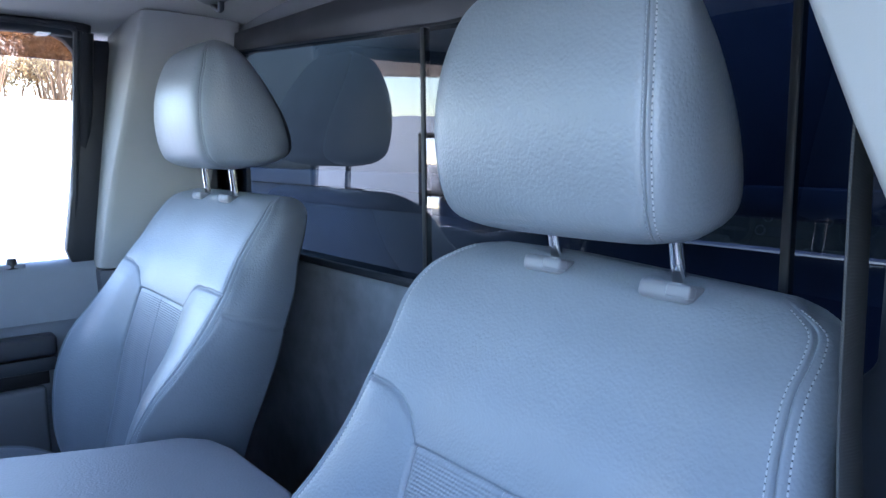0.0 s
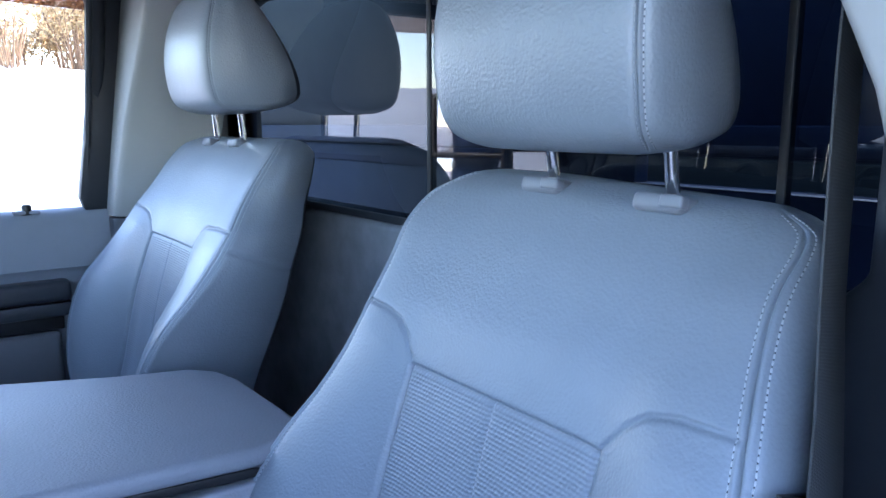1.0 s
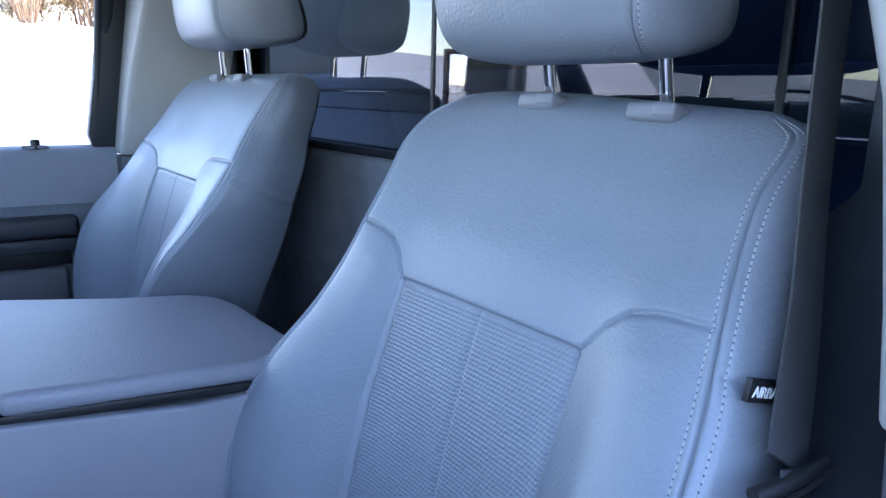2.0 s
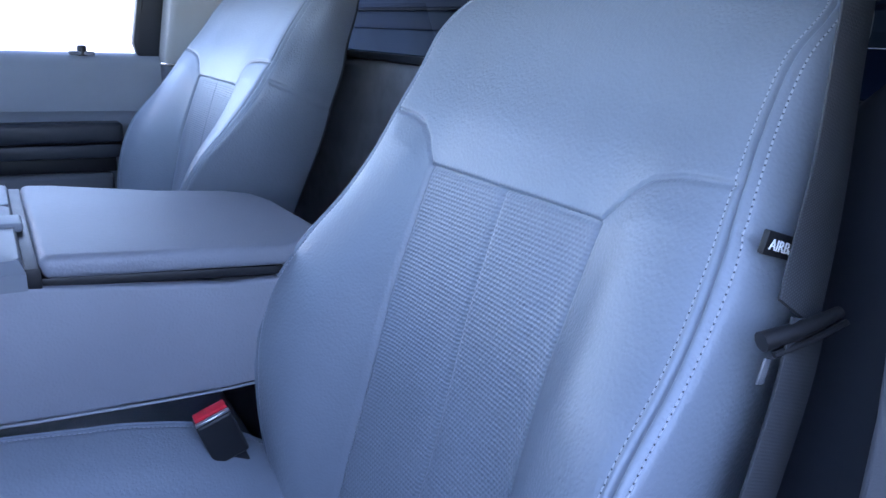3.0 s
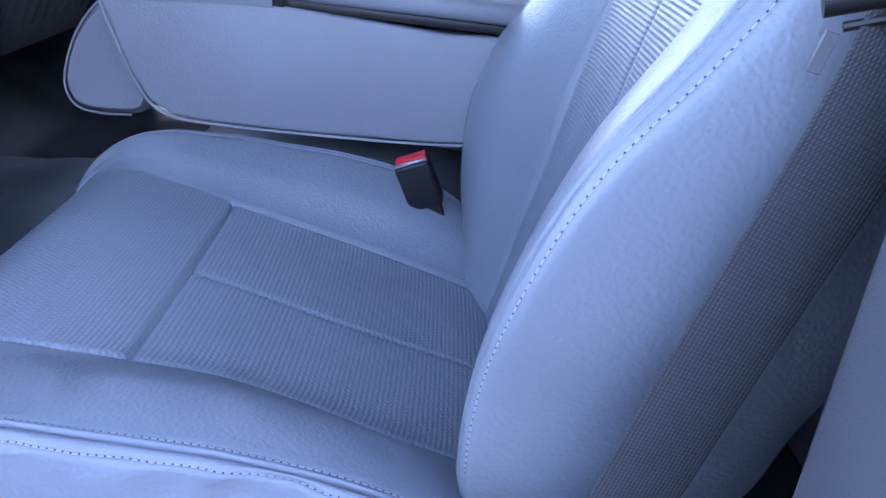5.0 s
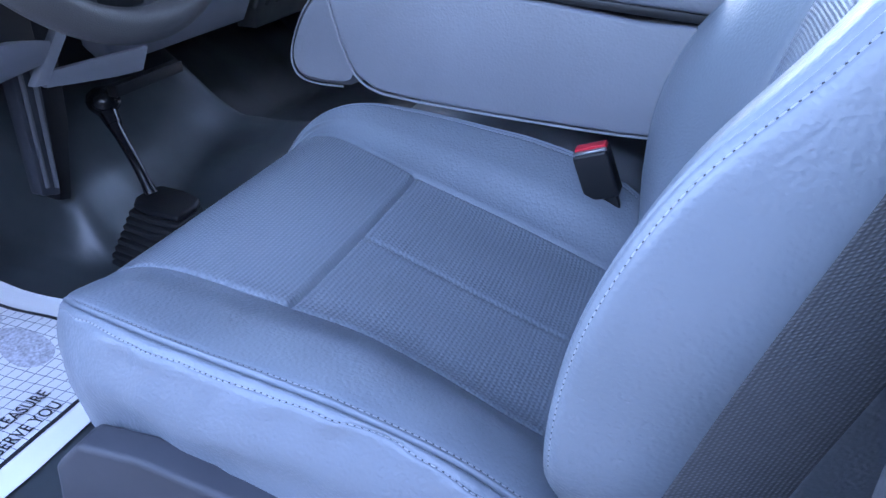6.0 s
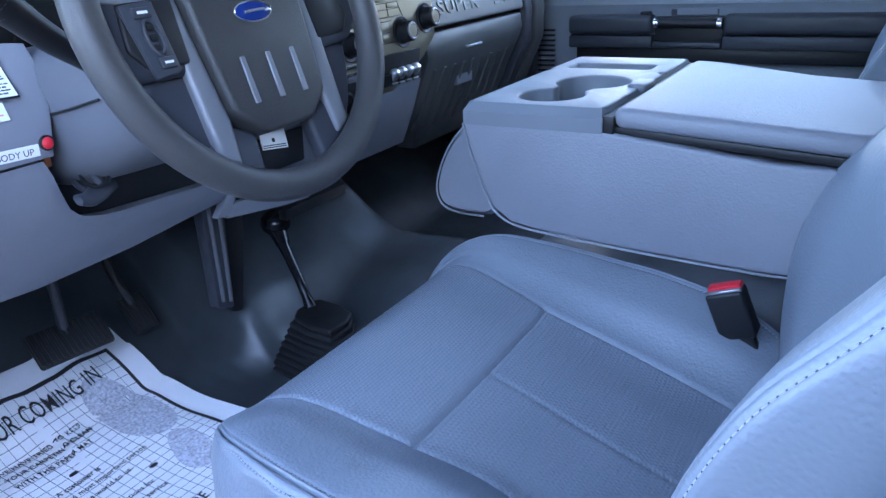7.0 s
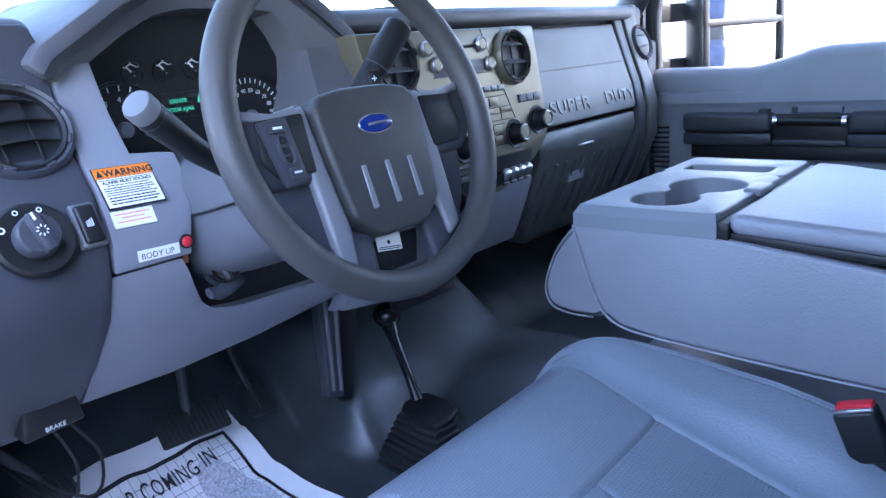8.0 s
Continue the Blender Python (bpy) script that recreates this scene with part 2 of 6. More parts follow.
def spline(points, count):
    """Catmull-Rom through the points, at even steps of the parameter."""
    p = np.array(points, float)
    p = np.vstack([2 * p[0] - p[1], p, 2 * p[-1] - p[-2]])
    out = []
    for t in np.linspace(0, len(p) - 3, count):
        i = min(int(t), len(p) - 4)
        f = t - i
        a, b, c, d = p[i:i + 4]
        out.append(0.5 * (2 * b + (c - a) * f + (2 * a - 5 * b + 4 * c - d) * f * f + (3 * b - a - 3 * c + d) * f ** 3))
    return np.array(out)


def tube(points, radius, sides=10, count=None, closed=False, flat=1.0):
    pts = [Vector(q) for q in (spline(points, count) if count else points)]
    radii = list(radius) if hasattr(radius, "__len__") else [radius] * len(pts)
    if len(radii) != len(pts):
        radii = np.interp(np.linspace(0, 1, len(pts)), np.linspace(0, 1, len(radii)), radii).tolist()
    bm = bmesh.new()
    rings, side = [], None
    for i, q in enumerate(pts):
        along = (pts[(i + 1) % len(pts)] - pts[i - 1]) if closed else (pts[min(i + 1, len(pts) - 1)] - pts[max(i - 1, 0)])
        along.normalize()
        if side is None:
            side = along.orthogonal().normalized()
        side = (side - along * side.dot(along)).normalized()
        up = along.cross(side)
        rings.append([bm.verts.new(q + radii[i] * (math.cos(k * math.tau / sides) * side + flat * math.sin(k * math.tau / sides) * up)) for k in range(sides)])
    n = len(rings)
    for i in range(n if closed else n - 1):
        for k in range(sides):
            bm.faces.new((rings[i][k], rings[i][(k + 1) % sides], rings[(i + 1) % n][(k + 1) % sides], rings[(i + 1) % n][k]))
    if not closed:
        bm.faces.new(rings[0])
        bm.faces.new(rings[-1])
    return bm


def lathe(profile, m, sides=32):
    """Rings of (radius, height) round the z axis of the pose m."""
    bm = bmesh.new()
    rings = []
    for r, h in profile:
        if r < 1e-6:
            rings.append([bm.verts.new(m @ Vector((0, 0, h)))])
        else:
            rings.append([bm.verts.new(m @ Vector((r * math.cos(k * math.tau / sides), r * math.sin(k * math.tau / sides), h))) for k in range(sides)])
    for a, b in zip(rings, rings[1:]):
        for k in range(sides):
            f = [a[k % len(a)], a[(k + 1) % len(a)], b[(k + 1) % len(b)], b[k % len(b)]]
            f = list(dict.fromkeys(f))
            if len(f) > 2:
                bm.faces.new(f)
    return bm


def facing(origin, normal, up=(0, 0, 1)):
    """A pose whose z axis is the normal, whose y axis is as near up as can be."""
    z = Vector(normal).normalized()
    x = Vector(up).cross(z).normalized()
    y = z.cross(x)
    return Matrix.Translation(origin) @ Matrix((x, y, z)).transposed().to_4x4()


def merge(*bms):
    out = bmesh.new()
    for b in bms:
        me = bpy.data.meshes.new("part")
        b.to_mesh(me)
        b.free()
        out.from_mesh(me)
        bpy.data.meshes.remove(me)
    return out


def lettering(name, text, size, m, material, parent, depth=0.0004, bend=None, spacing=1.0, align="LEFT", wide=1.0, bold=0.0):
    cu = bpy.data.curves.new(name, "FONT")
    cu.body, cu.size, cu.extrude, cu.space_character, cu.align_x = text, size, depth, spacing, align
    cu.resolution_u = 3
    cu.offset = bold
    tmp = new(name, cu)
    dg = bpy.context.evaluated_depsgraph_get()
    me = bpy.data.meshes.new_from_object(tmp.evaluated_get(dg))
    bpy.data.objects.remove(tmp)
    bpy.data.curves.remove(cu)
    for v in me.vertices:
        v.co.x *= wide
        q = m @ v.co
        v.co = bend(q) if bend else q
    me.materials.clear()
    return finish(name, me, material, parent, smooth=False)


def pane_of(corners, toward, material, parent):
    """One thin sheet of glass, its front towards the cab."""
    me = bpy.data.meshes.new("pane")
    q = [Vector(c) for c in corners]
    if (q[1] - q[0]).cross(q[2] - q[0]).dot(Vector(toward)) < 0:
        q.reverse()
    me.from_pydata([tuple(c) for c in q], [], [tuple(range(len(q)))])
    return finish("pane", me, material, parent, smooth=False)


def slab(rows, face, thick, nx=12, back=(0, 1, 0)):
    """A moulded panel: rows of (z, x from, x to), the front at y = face(x, z), closed behind."""
    bm = bmesh.new()
    off = Vector(back) * thick
    fr, bk = [], []
    for z, x0, x1 in rows:
        xs = np.linspace(x0, x1, nx)
        fr.append([bm.verts.new((x, face(x, z), z)) for x in xs])
        bk.append([bm.verts.new(Vector((x, face(x, z), z)) + off) for x in xs])
    nr = len(rows)
    for i in range(nr - 1):
        for k in range(nx - 1):
            bm.faces.new((fr[i][k], fr[i][k + 1], fr[i + 1][k + 1], fr[i + 1][k]))
            bm.faces.new((bk[i][k], bk[i + 1][k], bk[i + 1][k + 1], bk[i][k + 1]))
    ring = [(i, 0) for i in range(nr)] + [(nr - 1, k) for k in range(1, nx)] + [(i, nx - 1) for i in range(nr - 2, -1, -1)] + [(0, k) for k in range(nx - 2, 0, -1)]
    for (i, k), (j, l) in zip(ring, ring[1:] + ring[:1]):
        bm.faces.new((fr[i][k], bk[i][k], bk[j][l], fr[j][l]))
    bmesh.ops.recalc_face_normals(bm, faces=bm.faces)
    return bm


def along(table, ts):
    """Catmull-Rom through the rows of a table, at the given row parameters."""
    p = np.array(table, float)
    p = np.vstack([2 * p[0] - p[1], p, 2 * p[-1] - p[-2]])
    out = []
    for t in ts:
        i = min(int(t), len(p) - 4)
        f = t - i
        a, b, c, d = p[i:i + 4]
        out.append(0.5 * (2 * b + (c - a) * f + (2 * a - 5 * b + 4 * c - d) * f * f + (3 * b - a - 3 * c + d) * f ** 3))
    return np.array(out)


STEPS = ([0, .04, .1, .17, .21, .24, .262, .28, .30, .33, .38, .44, .5, .7, .9, 1.1, 1.3, 1.5, 1.65, 1.78, 1.88, 1.94, 1.975]
         + [2, 2.025, 2.06, 2.1] + [round(2.15 + 0.05 * i, 2) for i in range(20)] + [3.2, 3.3, 3.4, 3.5, 3.6, 3.72, 3.8, 3.84, 3.87, 3.90, 3.935, 3.965, 3.985]
         + [4, 4.03, 4.07, 4.13, 4.2, 4.25, 4.28, 4.32, 4.42, 4.6, 4.8, 5, 5.25, 5.5, 5.75, 6, 6.33, 6.66, 7, 7.4, 7.8, 8.2, 8.6, 9, 9.5, 10])
WELT, STITCH_IN, STITCH_OUT = STEPS.index(4), STEPS.index(3.87), STEPS.index(4.28)


def bolstered(d, h, ui, uw, swell, side):
    k = min(1.0, d / 0.12)
    return [(0, d), (ui * 0.5, d + 0.02 * h), (ui, d + 0.12 * h), (ui + 0.5 * (uw - ui), d + (0.80 if side > 0 else 0.68) * h), (uw, d + h),
            (uw + 0.017 * k + 0.6 * swell, d + h - 0.022 * k), (uw + 0.022 * k + swell, 0.6 * d + 0.5 * h), (uw + 0.012 * k + swell, 0.2 * d),
            (uw - 0.02 * k, 0.02 * d), (0.5 * uw, 0), (0, 0)]


def rounded_rest(d, h, ui, uw, swell, side):
    k = min(1.0, d / 0.12)
    if side > 0:
        return [(0, d), (uw * 0.4, d - 0.001), (uw * 0.75, d - 0.004 * k), (uw * 0.92, d - 0.008 * k), (uw, d - 0.014 * k),
                (uw + 0.012 * k, d - 0.030 * k), (uw + 0.016 * k, d * 0.62), (uw - 0.002 * k, 0.26 * d), (uw - 0.045 * k, 0.04 * d), (0.5 * uw, 0), (0, 0)]
    return [(0, d), (uw * 0.4, d - 0.001), (uw * 0.75, d - 0.004 * k), (uw * 0.92, d - 0.008 * k), (uw, d - 0.014 * k),
            (uw + 0.016 * k, d - 0.030 * k), (uw + 0.031 * k, d * 0.58), (uw + 0.024 * k, 0.24 * d), (uw - 0.02 * k, 0.04 * d), (0.5 * uw, 0), (0, 0)]


def upholster(table, ts, section, cx, s, seam):
    """A grid of points: rows along the table, columns round the section; u > 0 is the outboard side."""
    grid, us = [], []
    for t, (fy, fz, by, bz, wo, ho, io, wi, hi, ii, swell) in zip(ts, along(table, ts)):
        f, b = Vector((0, fy, fz)), Vector((0, by, bz))
        d = max((f - b).length, 0.004)
        e = (f - b).normalized()
        row, ru = [], []
        for side in (1, -1):
            cs = along(section(d, *((ho, io, wo) if side > 0 else (hi, ii, wi)), swell, side), STEPS)
            half = []
            for (u, w), st in zip(cs, STEPS):
                w += seam(side * u, fy, fz, st, side, d)
                q = b + e * w
                half.append((cx + s * side * u, q.y, q.z, side * u))
            row.append(half)
        ring = row[0] + row[1][-2:0:-1]
        grid.append([Vector(q[:3]) for q in ring])
        us.append([q[3] for q in ring])
    return grid, us


def split_grid(grid, kind_of):
    """Faces of the closed grid, sorted by kind_of(row, column step)."""
    n, m = len(grid), len(grid[0])
    k = len(STEPS)
    step = list(range(k)) + list(range(k - 2, 0, -1))
    sorts = {}
    for i in range(n - 1):
        for j in range(m):
            jj = (j + 1) % m
            st = (STEPS[step[j]] + STEPS[step[jj]]) / 2
            side = 1 if j < k - 1 else -1
            sorts.setdefault(kind_of(i, st, side), []).append((i * m + j, i * m + jj, (i + 1) * m + jj, (i + 1) * m + j))
    verts = [v for r in grid for v in r]
    return verts, sorts, [tuple(range(m)), tuple((n - 1) * m + j for j in range(m))]


def column(grid, idx, side):
    m, k = len(grid[0]), len(STEPS)
    j = idx if side > 0 else (m - idx) % m
    return [r[j] for r in grid]


def piece(name, verts, faces, material, parent, label="", uv=None):
    used = sorted({i for f in faces for i in f})
    at = {o: n for n, o in enumerate(used)}
    ob = soft(name, [verts[i] for i in used], [tuple(at[i] for i in f) for f in faces], material, parent, label)
    if uv:
        layer = ob.data.uv_layers.new(name="metres")
        for loop in ob.data.loops:
            layer.data[loop.index].uv = uv(ob.data.vertices[loop.vertex_index].co)
    return ob


def stitched(path, pitch=0.0050, length=0.0035, r=0.0008):
    """Short thread stitches along a line of points, joined in one mesh."""
    p = np.array([tuple(q) for q in path])
    seg = np.r_[0, np.cumsum(np.linalg.norm(np.diff(p, axis=0), axis=1))]
    bm = bmesh.new()
    for a in np.arange(0.004, seg[-1] - 0.006, pitch):
        q0, q1 = [Vector([np.interp(v, seg, p[:, c]) for c in range(3)]) for v in (a, a + length)]
        d = (q1 - q0).normalized()
        x = d.orthogonal().normalized()
        y = d.cross(x)
        rings = []
        for f, rr in ((0, 0.45), (0.2, 1.0), (0.8, 1.0), (1, 0.45)):
            rings.append([bm.verts.new(q0.lerp(q1, f) + r * rr * (math.cos(k * math.tau / 5) * x + math.sin(k * math.tau / 5) * y)) for k in range(5)])
        for g, h in zip(rings, rings[1:]):
            for k in range(5):
                bm.faces.new((g[k], g[(k + 1) % 5], h[(k + 1) % 5], h[k]))
        bm.faces.new(rings[0])
        bm.faces.new(rings[-1])
    return bm


def thread_hole(path, pitch=0.0050, length=0.0035, r=0.0007):
    """The dark pricks between the stitches, joined in one mesh."""
    p = np.array([tuple(q) for q in path])
    seg = np.r_[0, np.cumsum(np.linalg.norm(np.diff(p, axis=0), axis=1))]
    bm = bmesh.new()
    for a in np.arange(0.004, seg[-1] - 0.006, pitch):
        q0, q1 = [Vector([np.interp(v, seg, p[:, c]) for c in range(3)]) for v in (a + length, a + pitch)]
        d = (q1 - q0).normalized()
        x = d.orthogonal().normalized()
        y = d.cross(x)
        ring = [bm.verts.new(q0.lerp(q1, 0.5) + r * (math.cos(k * math.tau / 6) * x + math.sin(k * math.tau / 6) * y)) for k in range(6)]
        ends = [bm.verts.new(q0.lerp(q1, 0.5) + d * r * e) for e in (-1.2, 1.2)]
        for k in range(6):
            for e in ends:
                bm.faces.new((ring[k], ring[(k + 1) % 6], e))
    return bm


def dip(d, width, depth):
    return -depth * math.exp(-(d / width) ** 2)


def welt_relief(st):
    """A twin-needle seam: a narrow valley, a puffed strip on either side and a drawn-in stitch row along each."""
    v = st - 4
    if v < 0:
        return dip(v, 0.016, 0.0060) + 0.0011 * math.exp(-((v + 0.065) / 0.035) ** 2) + dip(v + 0.13, 0.028, 0.0013)
    return dip(v, 0.032, 0.0060) + 0.0013 * math.exp(-((v - 0.14) / 0.07) ** 2) + dip(v - 0.28, 0.055, 0.0014)


CAP_U, CAP_Z = [0.128, 0.140, 0.150, 0.168, 0.195, 0.26], [0.705, 0.718, 0.731, 0.744, 0.751, 0.755]
BACK = [  # front y z, rear y z, outboard then inboard half width at the welt, bolster height and insert half width, side swell
    (.138, .235, .03, .225, .15, .01, .125, .205, .03, .125, 0),
    (.13, .27, -.005, .25, .172, .022, .128, .228, .04, .128, 0),
    (.116, .32, -.02, .3, .215, .045, .13, .246, .05, .13, 0),
    (.099, .38, -.035, .35, .257, .074, .13, .257, .074, .13, 0),
    (.078, .45, -.05, .42, .267, .092, .13, .27, .092, .13, 0),
    (.062, .52, -.07, .49, .279, .092, .13, .281, .092, .13, 0),
    (.047, .587, -.09, .56, .279, .078, .13, .285, .078, .13, 0),
    (.03, .645, -.11, .62, .272, .052, .13, .27, .052, .13, .002),
    (.012, .7, -.125, .68, .26, .032, .13, .252, .032, .13, .006),
    (-.01, .755, -.145, .74, .2455, .02, .13, .243, .02, .13, .004),
    (-.035, .8, -.165, .79, .232, .012, .13, .233, .012, .13, .006),
    (-.06, .842, -.18, .835, .2255, .008, .125, .229, .008, .125, .006),
    (-.083, .873, -.187, .87, .224, .004, .12, .22, .004, .12, 0),
    (-.1, .889, -.182, .888, .216, 0, .11, .2, 0, .11, 0),
    (-.122, .899, -.165, .898, .188, 0, .1, .18, 0, .1, 0),
    (-.138, .902, -.147, .902, .17, 0, .09, .16, 0, .09, 0)]
BACK_T = np.r_[np.linspace(0, 7.7, 62), np.linspace(7.7, 9.3, 52)[1:], np.linspace(9.3, 15, 46)[1:]]
CUSHION = [
    (.085, .245, .085, .165, .235, .03, .13, .235, .03, .16, 0),
    (.15, .275, .15, .175, .258, .062, .13, .258, .062, .165, 0),
    (.22, .298, .22, .2, .264, .082, .128, .264, .082, .168, 0),
    (.3, .325, .3, .225, .263, .076, .12, .262, .078, .17, 0),
    (.36, .347, .36, .235, .26, .06, .12, .262, .064, .168, 0),
    (.417, .366, .417, .24, .256, .044, .13, .262, .052, .168, 0),
    (.47, .378, .47, .24, .249, .032, .135, .262, .044, .18, 0),
    (.52, .386, .515, .24, .239, .022, .135, .26, .038, .2, 0),
    (.56, .387, .55, .24, .226, .014, .137, .255, .03, .215, 0),
    (.595, .378, .575, .24, .205, .007, .142, .246, .02, .225, 0),
    (.62, .358, .575, .24, .192, .001, .145, .232, .01, .21, 0),
    (.634, .33, .57, .24, .184, 0, .14, .22, .004, .19, 0),
    (.636, .3, .565, .24, .178, 0, .13, .21, 0, .16, 0),
    (.625, .268, .56, .235, .172, 0, .12, .2, 0, .13, 0)]
CUSHION_T = np.r_[np.linspace(0, 4.6, 46), np.linspace(4.6, 5.4, 30)[1:], np.linspace(5.4, 13, 60)[1:]]
REST = [
    (-0.085, 0.927, -0.105, 0.928, 0.075, 0, 0, 0.075, 0, 0, 0),
    (-0.045, 0.932, -0.18, 0.942, 0.107, 0, 0, 0.107, 0, 0, 0),
    (-0.015, 0.953, -0.212, 0.965, 0.121, 0, 0, 0.121, 0, 0, 0),
    (-0.003, 1.01, -0.2, 1.02, 0.125, 0, 0, 0.125, 0, 0, 0),
    (-0.006, 1.07, -0.165, 1.08, 0.123, 0, 0, 0.123, 0, 0, 0),
    (-0.02, 1.12, -0.132, 1.125, 0.113, 0, 0, 0.113, 0, 0, 0),
    (-0.038, 1.148, -0.105, 1.153, 0.095, 0, 0, 0.095, 0, 0, 0),
    (-0.065, 1.165, -0.085, 1.166, 0.065, 0, 0, 0.065, 0, 0, 0)]


def back_section(d, h, ui, uw, swell, side):
    """The backrest narrows behind its welts."""
    k = min(1.0, d / 0.12)
    return [(0, d), (ui * 0.5, d + 0.02 * h), (ui, d + 0.12 * h), (ui + 0.5 * (uw - ui), d + 0.72 * h), (uw, d + h),
            (uw + 0.013 * k + 0.6 * swell, d + h - 0.024 * k), (uw + 0.010 * k + swell, 0.6 * d + 0.5 * h), (uw - 0.018 * k, 0.25 * d),
            (uw - 0.055 * k, 0.03 * d), (0.5 * uw, 0), (0, 0)]


def back_seam(u, y, z, st, side, d):
    """Depth of the sewn lines in the backrest, and the swell of the bolster under its cap."""
    if st > 5 or d < 0.08:
        return dip(st - 4, 0.08, 0.003 * min(1, d / 0.1))
    out = 0.0
    a = abs(u)
    if z < 0.705:
        out += dip(a - 0.13 if 1.5 < st < 2.5 else 9, 0.0022, 0.0036)
        if st < 1:
            out += dip(a, 0.0022, 0.0022)
    if st <= 2.0:
        out += dip(z - 0.705, 0.0019, 0.0034)
        if z < 0.705:
            out -= 0.0015
    cap = np.interp(a, CAP_U, CAP_Z)
    if st > 2.0 and st < 4:
        out += dip(z - cap, 0.0019, 0.0034)
        out += 0.0045 * min(1, max(0, (cap - z) / 0.03)) * math.sin(math.pi * min(1, max(0, (st - 2) / 2)))
    out += welt_relief(st)
    return out


def cushion_seam(u, y, z, st, side, d):
    if st > 5 or d < 0.05:
        return dip(st - 4, 0.08, 0.003)
    out = 0.0
    if y < 0.60:
        out += dip(st - 2, 0.032, 0.0032)
    if st <= 2 and z > 0.3 or st <= 2 and y < 0.3:
        out += dip(y - 0.425, 0.0026, 0.0048)
        if y < 0.425 and st < 1:
            out += dip(u + 0.018, 0.0024, 0.0026)
        if y > 0.425:
            out += 0.0025 * math.exp(-((y - 0.46) / 0.04) ** 2)
    out += welt_relief(st)
    if side > 0 and 2 < st < 3.9:      # loose, worn leather on the outboard bolster
        q = Vector((u * 7, y * 9, 0.3))
        out += (0.006 * noise.noise(q) + 0.0022 * noise.noise(Vector((u * 30 + y * 12, y * 34, 1.3)))) * math.sin(math.pi * (st - 2) / 2)
    return out


def rest_seam(u, y, z, st, side, d):
    return 0.8 * welt_relief(st) * min(1, d / 0.1) if st < 5 else 0.0


